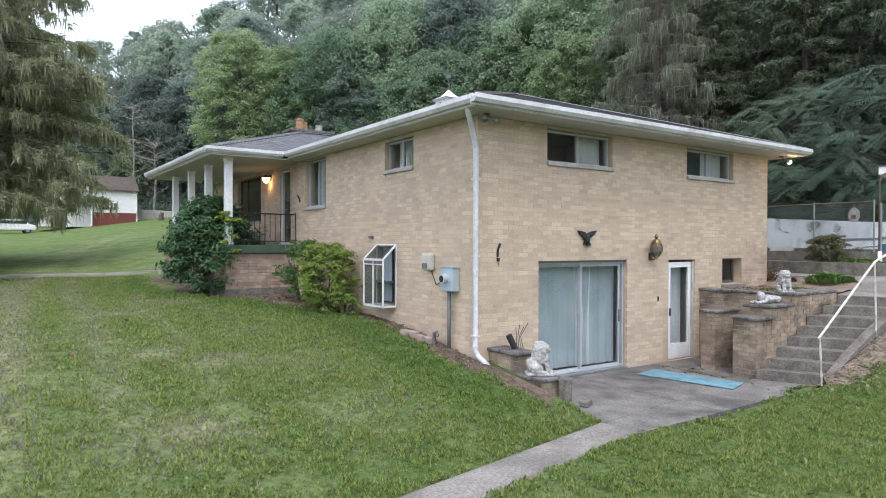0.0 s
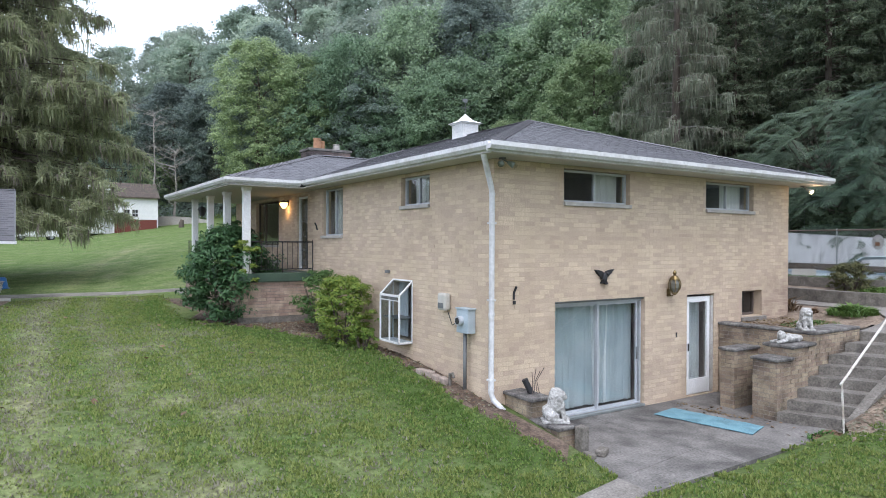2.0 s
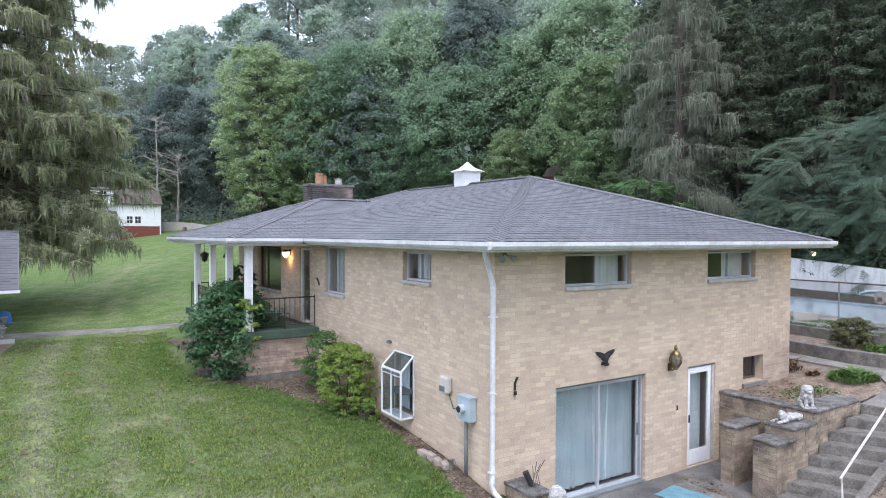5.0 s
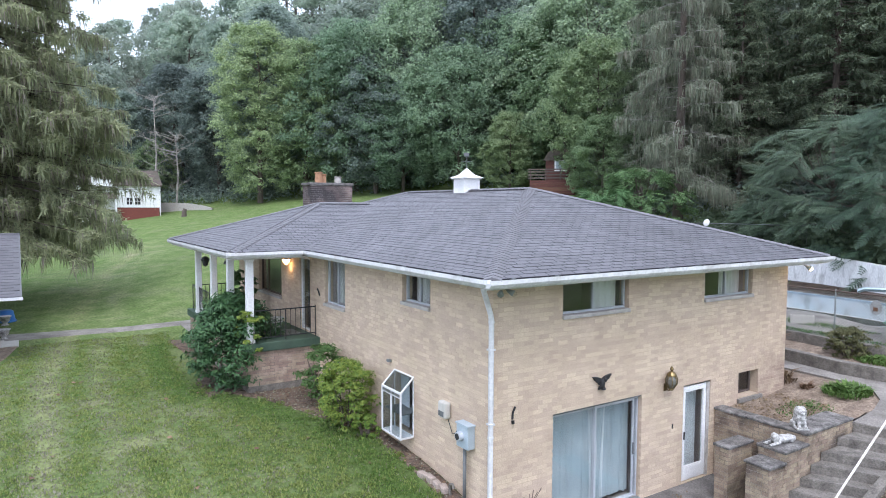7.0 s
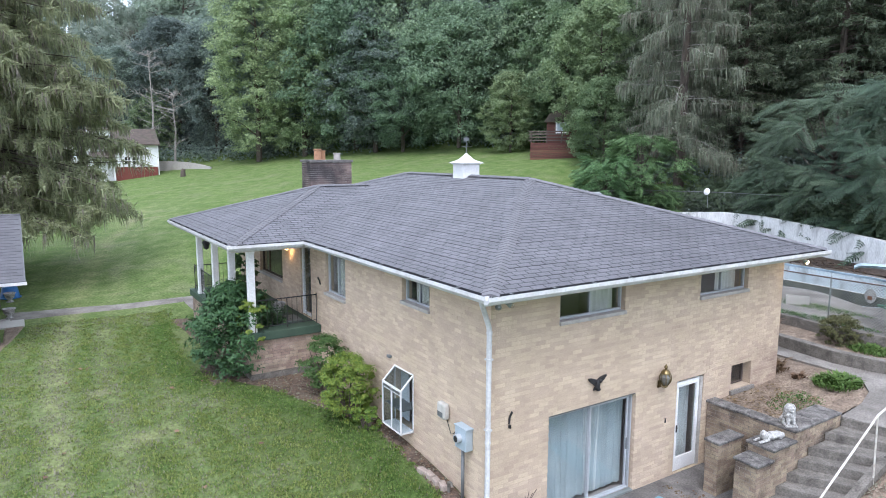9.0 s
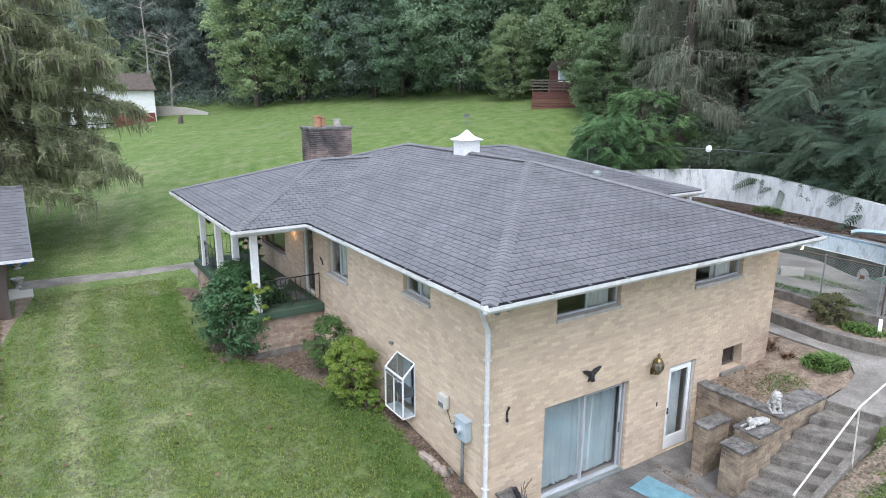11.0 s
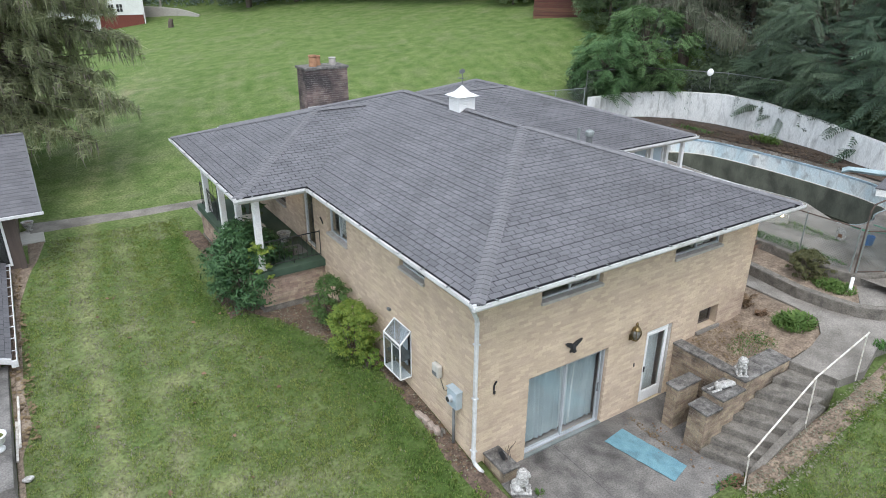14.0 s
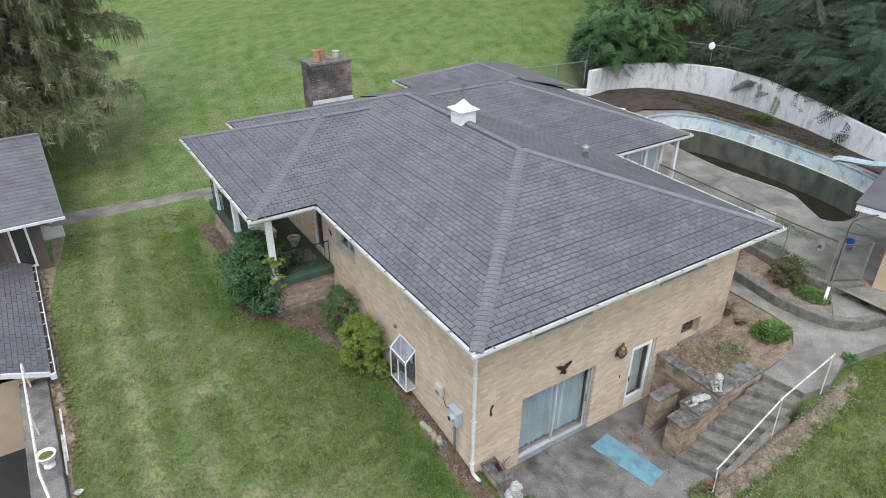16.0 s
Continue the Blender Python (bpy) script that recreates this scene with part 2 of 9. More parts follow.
M_MATBLUE = mat("faded_turquoise_carpet", (0.17, 0.32, 0.37), (0.125, 0.25, 0.30), 4, 1.0, 0.6, 45, c3=(0.07, 0.12, 0.13), mix3=0.6, stain_scale=2.6, amp=0.6)
M_TERRA = mat("orange_terracotta", (0.43, 0.24, 0.14), (0.33, 0.175, 0.10), 8, 0.9, 0.2, 60, c3=(0.10, 0.07, 0.06), mix3=0.4, stain_scale=3)
M_POOL = mat("pale_blue_pool_paint", (0.55, 0.68, 0.72), (0.76, 0.78, 0.76), 0.8, 0.7, 0.15, 25, c3=(0.14, 0.15, 0.15), mix3=0.6, stain_scale=3.2, stretch=(1, 1, 0.5), amp=0.45)
M_POOLRIM = mat("blue_pool_rim", (0.40, 0.52, 0.60), (0.28, 0.38, 0.44), 2, 0.7, 0.1, 30, c3=(0.10, 0.12, 0.13), mix3=0.6)
M_ALGAE = mat("algae_stained_pool", (0.130, 0.136, 0.104), (0.075, 0.082, 0.062), 1.6, 0.75, 0.2, 25, c3=(0.035, 0.036, 0.03), mix3=0.75, stain_scale=1.4, stretch=(1, 1, 0.6), amp=0.6)
M_CHUTE = mat("faded_blue_fibreglass", (0.36, 0.46, 0.49), (0.27, 0.35, 0.37), 3, 0.5, 0.1, 30, c3=(0.14, 0.17, 0.17), mix3=0.6, stain_scale=3)
M_SCUM = mat("yellow_green_scum", (0.15, 0.16, 0.03), (0.06, 0.07, 0.02), 3, 0.9, 0.5, 30)
M_RWALL = mat("stained_white_wall", (0.76, 0.765, 0.75), (0.66, 0.67, 0.655), 0.8, 0.85, 0.2, 25, c3=(0.17, 0.17, 0.155), mix3=0.5, stain_scale=3.4, stretch=(1, 1, 0.35), amp=0.45)
M_DECKC = mat("pool_deck_concrete", (0.27, 0.25, 0.22), (0.17, 0.155, 0.135), 1.6, 0.95, 0.5, 26, c3=(0.075, 0.064, 0.05), mix3=0.75, stain_scale=0.6, amp=0.9)
M_STEEL = mat("galvanised_steel", (0.30, 0.33, 0.32), (0.24, 0.26, 0.25), 5, 0.5, 0.05, 60, metal=0.5)
M_RUST = mat("rusty_steel", (0.115, 0.08, 0.062), (0.075, 0.06, 0.052), 8, 0.8, 0.2, 60)
M_RAIL = mat("chipped_white_rail", (0.70, 0.67, 0.62), (0.58, 0.54, 0.48), 12, 0.6, 0.2, 60, c3=(0.25, 0.17, 0.11), mix3=0.7, stain_scale=6)
M_PVC = mat("white_pvc", (0.8, 0.8, 0.78), (0.74, 0.74, 0.72), 3, 0.4, 0.02, 30)
M_BARK = mat("grey_bark", (0.13, 0.105, 0.085), (0.08, 0.065, 0.055), 4, 0.95, 0.8, 20, stretch=(1, 1, 0.25), bump_dist=0.05)
M_PALEBARK = mat("bleached_dead_wood", (0.36, 0.33, 0.30), (0.25, 0.23, 0.21), 4, 0.95, 0.5, 20)
M_WOOD = mat("weathered_plank", (0.16, 0.075, 0.05), (0.11, 0.055, 0.04), 3, 0.9, 0.3, 30, stretch=(0.3, 3, 3), rand=0.25)
M_GREYWOOD = mat("grey_brown_board", (0.13, 0.10, 0.085), (0.095, 0.075, 0.065), 2, 0.9, 0.3, 30, stretch=(4, 4, 0.3))
M_ASPHALT = mat("black_asphalt", (0.03, 0.031, 0.033), (0.022, 0.023, 0.025), 2, 0.75, 0.3, 90)
M_TAN = mat("tan_block", (0.50, 0.39, 0.26), (0.44, 0.335, 0.22), 2, 0.9, 0.2, 40, c3=(0.28, 0.21, 0.14), mix3=0.5)
M_HOSE = mat("green_hose", (0.10, 0.30, 0.18), (0.08, 0.24, 0.15), 9, 0.5, 0.0)
M_BLUE = mat("blue_plastic", (0.03, 0.16, 0.42), (0.025, 0.13, 0.36), 5, 0.4, 0.0)
L_MAPLE = leaf_mat("maple_leaf", (0.134, 0.200, 0.131), (0.346, 0.466, 0.294), 0.55, 0.2)
L_CROWN = leaf_mat("light_maple_leaf", (0.182, 0.256, 0.137), (0.444, 0.555, 0.305), 0.55, 0.12)
# distance haze is mixed into the next two leaf colours
L_HAZE = leaf_mat("hazed_forest_leaf", (0.236, 0.291, 0.242), (0.347, 0.401, 0.316), 0.55, 0.2)
L_FAR = leaf_mat("pale_hazed_forest_leaf", (0.272, 0.355, 0.277), (0.413, 0.491, 0.376), 0.55, 0.2)
L_WEEP = leaf_mat("olive_spruce_twig", (0.175, 0.203, 0.146), (0.353, 0.375, 0.278), 0.5, 0.1)
L_DARK = leaf_mat("dark_forest_leaf", (0.120, 0.161, 0.144), (0.295, 0.360, 0.306), 0.55, 0.25)
L_BANK = leaf_mat("bank_scrub_leaf", (0.045, 0.075, 0.041), (0.086, 0.128, 0.068), 0.4, 0.1)
L_LIGHT = leaf_mat("bright_leaf", (0.142, 0.210, 0.113), (0.326, 0.419, 0.226), 0.55, 0.2)
L_SPRUCE = leaf_mat("grey_green_spruce_twig", (0.294, 0.314, 0.186), (0.494, 0.500, 0.299), 0.55, 0.1)
L_DEAD = leaf_mat("brown_spruce_twig", (0.207, 0.190, 0.155), (0.322, 0.293, 0.236), 0.45, 0.1)
L_HEM = leaf_mat("dark_conifer_twig", (0.106, 0.139, 0.095), (0.268, 0.319, 0.204), 0.55, 0.15)
L_AIL = leaf_mat("compound_leaf", (0.028, 0.049, 0.028), (0.084, 0.131, 0.076), 0.14, 0.1, 0.45)
L_YOUNG = leaf_mat("young_compound_leaf", (0.058, 0.112, 0.044), (0.173, 0.283, 0.114), 0.22, 0.1)
L_RHODO = leaf_mat("rhododendron_leaf", (0.044, 0.094, 0.039), (0.094, 0.165, 0.061), 0.2, 0.05, 0.4)
L_AZALEA = leaf_mat("yellow_green_shrub_leaf", (0.125, 0.206, 0.044), (0.300, 0.350, 0.069), 0.35, 0.05)
L_SHRUB = leaf_mat("green_shrub_leaf", (0.06, 0.125, 0.04), (0.13, 0.21, 0.065), 0.3, 0.05)
L_WEED = leaf_mat("weed_leaf", (0.055, 0.125, 0.03), (0.12, 0.21, 0.055), 0.3, 0.05)
L_BROWN = leaf_mat("bronze_shrub_leaf", (0.075, 0.085, 0.038), (0.15, 0.14, 0.06), 0.3, 0.05)
L_GRASS = leaf_mat("grass_blade", (0.155, 0.222, 0.053), (0.319, 0.367, 0.124), 0.45, 0.02)
L_LUSH = leaf_mat("lush_grass_blade", (0.092, 0.172, 0.036), (0.211, 0.304, 0.085), 0.45, 0.02)
L_STRAW = leaf_mat("dry_grass_blade", (0.20, 0.192, 0.135), (0.34, 0.322, 0.25), 0.45, 0.02)
L_MOULD = leaf_mat("rotting_leaf", (0.06, 0.042, 0.03), (0.13, 0.09, 0.06), 0.1, 0.05)
L_DRY = leaf_mat("dry_leaf", (0.12, 0.075, 0.048), (0.24, 0.155, 0.095), 0.1, 0.05)


# ---- building helpers ----
def part(name, bm, material, parent=None, label="", smooth=False):
    """Links a bmesh as one mesh object, under a thing or a part."""
    me = bpy.data.meshes.new(name)
    bm.to_mesh(me)
    bm.free()
    me.materials.append(material)
    if smooth:
        for p in me.polygons:
            p.use_smooth = True
    ob = new(name, me)
    ob.parent = parent
    if label:
        ob["label"] = label
    return ob


def part_np(name, verts, faces, material, parent=None, label=""):
    """The same from arrays: verts (n, 3), faces (m, k) of one corner count k."""
    me = bpy.data.meshes.new(name)
    verts, faces = np.asarray(verts, "f4"), np.asarray(faces, "i4")
    k = faces.shape[1]
    me.vertices.add(len(verts))
    me.vertices.foreach_set("co", verts.ravel())
    me.loops.add(faces.size)
    me.loops.foreach_set("vertex_index", faces.ravel())
    me.polygons.add(len(faces))
    me.polygons.foreach_set("loop_start", np.arange(0, faces.size, k, dtype="i4"))
    me.update(calc_edges=True)
    me.shade_flat()
    me.materials.append(material)
    ob = new(name, me)
    ob.parent = parent
    if label:
        ob["label"] = label
    return ob


def thing(name, label, category, at=(0, 0, 0), group="", kind="", rz=0):
    ob = new(name)
    ob.empty_display_size = 0.2
    ob.matrix_basis = pose(*at, 0, 0, rz)
    return tagged(ob, label, category, group, kind)


def bx(bm, x0, y0, z0, x1, y1, z1, bevel=0.0):
    b = bmesh.new() if bevel else bm
    vs = [b.verts.new(p) for p in ((x0, y0, z0), (x1, y0, z0), (x1, y1, z0), (x0, y1, z0), (x0, y0, z1), (x1, y0, z1), (x1, y1, z1), (x0, y1, z1))]
    for f in ((3, 2, 1, 0), (4, 5, 6, 7), (0, 1, 5, 4), (1, 2, 6, 5), (2, 3, 7, 6), (3, 0, 4, 7)):
        b.faces.new([vs[i] for i in f])
    if bevel:
        bmesh.ops.bevel(b, geom=b.edges[:], offset=bevel, segments=2, affect="EDGES", profile=0.5)
        join_bm(bm, b)
    return bm


def join_bm(bm, b):
    m = {v: bm.verts.new(v.co) for v in b.verts}
    for f in b.faces:
        bm.faces.new([m[v] for v in f.verts])
    b.free()


def box_bm(*a, bevel=0.0):
    return bx(bmesh.new(), *a, bevel=bevel)


def tube(bm, pts, r, n=8, r1=None, caps=True):
    """A round tube along pts, tapering from r to r1."""
    pts = [Vector(p) for p in pts]
    r1 = r if r1 is None else r1
    rings = []
    for i, p in enumerate(pts):
        d = (pts[min(i + 1, len(pts) - 1)] - pts[max(i - 1, 0)]).normalized()
        a = d.orthogonal().normalized() if i == 0 else (side - d * side.dot(d)).normalized()
        side = a
        b, rr = d.cross(a), r + (r1 - r) * i / (len(pts) - 1)
        rings.append([bm.verts.new(p + (a * math.cos(2 * math.pi * k / n) + b * math.sin(2 * math.pi * k / n)) * rr) for k in range(n)])
    for u, v in zip(rings, rings[1:]):
        for k in range(n):
            bm.faces.new((u[k], u[(k + 1) % n], v[(k + 1) % n], v[k]))
    if caps:
        bm.faces.new(rings[0][::-1]), bm.faces.new(rings[-1])
    return bm


def lathe(bm, prof, at=(0, 0, 0), n=16):
    """A turned shape: prof is a list of (radius, height)."""
    rings = []
    for r, z in prof:
        rings.append([bm.verts.new((at[0] + max(r, 0.001) * math.cos(2 * math.pi * k / n), at[1] + max(r, 0.001) * math.sin(2 * math.pi * k / n), at[2] + z)) for k in range(n)])
    for u, v in zip(rings, rings[1:]):
        for k in range(n):
            bm.faces.new((u[k], u[(k + 1) % n], v[(k + 1) % n], v[k]))
    bm.faces.new(rings[0][::-1]), bm.faces.new(rings[-1])
    return bm


def prism(bm, poly, z0, z1):
    """An upright prism on a plan polygon (counter-clockwise); z1 may be a function of x, y."""
    top = [bm.verts.new((x, y, z1(x, y) if callable(z1) else z1)) for x, y in poly]
    bot = [bm.verts.new((x, y, z0)) for x, y in poly]
    k = len(poly)
    bm.faces.new(top), bm.faces.new(bot[::-1])
    for i in range(k):
        j = (i + 1) % k
        bm.faces.new((bot[i], bot[j], top[j], top[i]))
    return bm


def blob(bm, at, rx, ry, rz, sub=2, rough=0.0, seed=0):
    b = bmesh.new()
    bmesh.ops.create_icosphere(b, subdivisions=sub, radius=1)
    for v in b.verts:
        k = 1 + rough * noise.noise(v.co * 2.3 + Vector((seed, seed * 2.1, 0)))
        v.co = Vector((v.co.x * rx * k + at[0], v.co.y * ry * k + at[1], v.co.z * rz * k + at[2]))
    join_bm(bm, b)
    return bm


def smoothstep(a, b, x):
    t = np.clip((np.asarray(x, float) - a) / (b - a), 0, 1)
    return t * t * (3 - 2 * t)


BRICK_L, BRICK_H, JOINT = 0.235, 0.081, 0.010
B_FACES = np.array([(0, 1, 5, 4), (1, 2, 6, 5), (3, 0, 4, 7), (4, 5, 6, 7), (3, 2, 1, 0)])


LATTICE = np.random.default_rng(5).random((256, 256))


def value_noise(x, y):
    """Smooth lattice noise from 0 to 1 for arrays of plan points."""
    xi, yi = np.floor(x).astype(int), np.floor(y).astype(int)
    fx, fy = x - xi, y - yi
    fx, fy = fx * fx * (3 - 2 * fx), fy * fy * (3 - 2 * fy)
    g = lambda a, b: LATTICE[a % 256, b % 256]
    return (g(xi, yi) * (1 - fx) + g(xi + 1, yi) * fx) * (1 - fy) + (g(xi, yi + 1) * (1 - fx) + g(xi + 1, yi + 1) * fx) * fy


def boxes_np(lo, hi):
    """Boxes without their back (+y) face."""
    lo, hi = np.asarray(lo), np.asarray(hi)
    c = np.empty((len(lo), 8, 3))
    for i, (a, b, d) in enumerate(((0, 0, 0), (1, 0, 0), (1, 1, 0), (0, 1, 0), (0, 0, 1), (1, 0, 1), (1, 1, 1), (0, 1, 1))):
        c[:, i, 0] = np.where(a, hi[:, 0], lo[:, 0])
        c[:, i, 1] = np.where(b, hi[:, 1], lo[:, 1])
        c[:, i, 2] = np.where(d, hi[:, 2], lo[:, 2])
    f = (B_FACES[None] + 8 * np.arange(len(lo))[:, None, None]).reshape(-1, 4)
    return c.reshape(-1, 3), f


def brick_rects(u0, u1, z0, z1, openings, rnd):
    """Running-bond bricks as (ua, ub, za, zb), cut at the openings."""
    out, row, z = [], 0, z0
    while z < z1 - 0.02:
        zt = min(z + BRICK_H - JOINT, z1)
        free = [(u0, u1)]
        for a, b, c, d in openings:
            if c < zt - 0.01 and d > z + 0.01:
                free = [s for p, q in free for s in ((p, min(q, a)), (max(p, b), q)) if s[1] - s[0] > 0.02]
        u = u0 - (BRICK_L / 2 if row % 2 else 0) - (row % 5) * 0.003
        while u < u1:
            for p, q in free:
                a, b = max(u, p), min(u + BRICK_L - JOINT, q)
                if b - a > 0.03:
                    out.append((a, b, z, zt))
            u += BRICK_L
        z += BRICK_H
        row += 1
    return out


SINGLE_BRICK = None


def brick_wall(name, parent, m, u0, u1, z0, z1, openings=(), thick=0.25, near=None, bricks=True, label="", mats=None, brick_u1=None):
    """A wall with openings: local x along it, -y outwards, laid in single bricks. near: the stretch (ua, ub, za, zb) whose bricks are objects."""
    global SINGLE_BRICK
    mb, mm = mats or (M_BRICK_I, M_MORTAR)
    cuts, openings = openings, [(a - 0.004, b + 0.004, c - 0.004, d + 0.004) for a, b, c, d in openings]
    us = sorted({u0 + 0.004, u1 - 0.004, *[v for o in openings for v in o[:2] if u0 < v < u1]})
    zs = sorted({z0, z1, *[v for o in openings for v in o[2:] if z0 < v < z1]})
    bm = bmesh.new()

    def quad(*p):
        bm.faces.new([bm.verts.new(q) for q in p])

    f, k = 0.003, thick
    for a, b in zip(us, us[1:]):
        for c, d in zip(zs, zs[1:]):
            mu, mz = (a + b) / 2, (c + d) / 2
            if any(o[0] < mu < o[1] and o[2] < mz < o[3] for o in openings):
                continue
            quad((a, f, c), (b, f, c), (b, f, d), (a, f, d))
            quad((b, k, c), (a, k, c), (a, k, d), (b, k, d))
    for a, b, c, d in [*openings, None][:-1]:
        quad((a, f, c), (a, f, d), (a, k, d), (a, k, c))
        quad((b, f, d), (b, f, c), (b, k, c), (b, k, d))
        quad((a, f, d), (b, f, d), (b, k, d), (a, k, d))
        quad((b, f, c), (a, f, c), (a, k, c), (b, k, c))
    ua, ub = u0 + 0.004, u1 - 0.004
    quad((ua, f, z1), (ub, f, z1), (ub, k, z1), (ua, k, z1))
    quad((ua, f, z0), (ua, f, z1), (ua, k, z1), (ua, k, z0))
    quad((ub, f, z1), (ub, f, z0), (ub, k, z0), (ub, k, z1))
    bmesh.ops.transform(bm, matrix=m, verts=bm.verts)
    wall = part(name, bm, mm, parent, label)
    if not bricks:
        return wall
    rnd = random.Random(len(name) + int(u1 * 10))
    lo, hi, single = [], [], []
    for a, b, c, d in brick_rects(u0, brick_u1 or u1, z0, z1, cuts, rnd):
        e = rnd.uniform(-0.002, 0.002)
        if near and b - a > BRICK_L - JOINT - 0.002 and near[0] <= a and b <= near[1] and near[2] <= c and d <= near[3] and len(single) < 300:
            single.append((a, c, e))
        else:
            lo.append((a, e, c)), hi.append((b, 0.05, d))
    v, fc = boxes_np(lo, hi)
    v = v @ np.array(m.to_3x3()).T + np.array(m.translation)
    ob = part_np("bricks", v, fc, mb, wall)
    ob["kind"] = "stuff"
    if single:
        if SINGLE_BRICK is None:
            SINGLE_BRICK = bpy.data.meshes.new("brick")
            v, fc = boxes_np([(0, 0, 0)], [(BRICK_L - JOINT, 0.05, BRICK_H - JOINT)])
            SINGLE_BRICK.from_pydata(v.tolist(), [], fc.tolist())
            SINGLE_BRICK.materials.append(M_BRICK)
        for a, c, e in single:
            LATE.append((wall, m @ Matrix.Translation((a, e, c))))
    return wall


LATE = []   # single bricks, linked at the end
FACADE = Matrix.Identity(4)                                   # u = x, outwards -y
SIDE = Matrix(((0, 1, 0, 0), (-1, 0, 0, 0), (0, 0, 1, 0), (0, 0, 0, 1)))  # u = -y, outwards -x


def at_y(y):
    return Matrix.Translation((0, y, 0))


def at_x(x):
    return Matrix.Translation((x, 0, 0)) @ SIDE

# ---- ground ----
EDGE = [(-70, 96), (-20, 90), (6, 86), (16, 70), (30, 54), (36, 38), (31, 24), (29, 12), (29, -2), (27, -20), (25, -70)]   # foot of the wooded hill


def hill_distance(x, y):
    """How far a place lies inside the wood, beyond the foot of the hill (0 outside)."""
    x, y = np.asarray(x, float), np.asarray(y, float)
    best, inside = np.full(x.shape, 1e9), np.zeros(x.shape, bool)
    for (ax, ay), (bx_, by) in zip(EDGE, EDGE[1:]):
        dx, dy = bx_ - ax, by - ay
        t = np.clip(((x - ax) * dx + (y - ay) * dy) / (dx * dx + dy * dy), 0, 1)
        d = np.hypot(x - ax - t * dx, y - ay - t * dy)
        near = d < best
        best = np.where(near, d, best)
        inside = np.where(near, (x - ax) * dy - (y - ay) * dx < 0, inside)
    return np.where(inside, best, 0.0)


def ground_z(x, y):
    x, y = np.asarray(x, float), np.asarray(y, float)
    left = np.interp(y, [-30, -12, -3.6, -2.6, -1.5, -0.5, 0, 1.5, 3, 5, 8, 17], [-0.3, -0.15, -0.03, 0.02, 0.25, 0.45, 0.52, 0.75, 0.9, 1.02, 1.18, 1.3])
    far = 0.15 * np.clip(x + 4, 0, 60) * smoothstep(14, 30, y) + 0.03 * np.clip(x + 4, -40, 0) * smoothstep(14, 30, y) + 0.04 * np.clip(y - 17, 0, 90)
    right = np.interp(x, [2.8, 4.0, 5.4, 7.5, 8.5, 10.5, 14], [-0.04, 0.03, 0.28, 0.98, 1.25, 1.40, 1.5]) + 0.02 * np.clip(-4 - y, -1, 20)
    w = smoothstep(-1.5, 1.5, x) * (y < -3.0) + (x > 0.28) * (y >= -3.0)
    z = left + far
    z = z * (1 - w) + w * np.where(y < -3.0, right, z)
    z = np.where((x > 0.28) & (x < 6.62) & (y > -3.1) & (y < 0.3), -0.07, z)      # patio
    z = np.where((x >= 6.62) & (y > -2.0) & (y < 0.3) | (x > 8.3) & (y > -3.1) & (y < 0.3), 1.3, z)
    z = np.where((x > 0.28) & (x < 8.3) & (y > -3.25) & (y <= -2.0) & (x > 4.6), -0.07, z)
    z = np.where((x > 0.1) & (x < 9.0) & (y > 0.1) & (y < 15.5), -0.25, z)       # under the house
    z = np.where((x >= 9.0) & (x < 13.2) & (y >= 0.0) & (y < 17), 1.36, z)
    pool = (x >= 13.2) & (y > -9) & (y < 19) & (x < 26)
    z = np.where(pool, np.where((x > 16.5) & (x < 24.4) & (y > 0.5) & (y < 14.2), -1.2, 1.75), z)
    d = hill_distance(x, y)
    z = z + 2.6 * smoothstep(25.0, 28.5, x) * (y < 22) * (y > -40) * (1 - smoothstep(19, 24, y))
    z = z + np.interp(x, [-40, 0, 15, 30], [0.4, 0.6, 0.78, 1.0]) * np.where(d > 0, 0.42 * d + 0.12 * np.clip(d - 12, 0, 60), 0) * np.where(d > 75, 75 / np.maximum(d, 1), 1)
    z = np.where((x < -8.9) & (y < 8.7) & (y > -30), -1.1, z)                   # sunken drive
    z = z + 0.02 * np.sin(x * 1.3 + 0.7 * y) * np.sin(y * 0.9 - x * 0.4) * (z > 0.1)
    return z


def axis_steps(parts):
    return np.unique(np.concatenate([np.arange(a, b, s) for a, b, s in parts]))


gx = axis_steps([(-1500, -100, 140), (-100, -14, 4), (-14, 12, 0.2), (12, 30, 0.5), (30, 120, 3), (120, 1600, 160)])
gy = axis_steps([(-1500, -60, 140), (-60, -12, 3), (-12, 20, 0.2), (20, 50, 0.5), (50, 180, 3), (180, 1700, 160)])
GX, GY = np.meshgrid(gx, gy)
GZ = ground_z(GX, GY)
nx, ny = len(gx), len(gy)
ii = (np.arange(ny - 1)[:, None] * nx + np.arange(nx - 1)[None]).ravel()


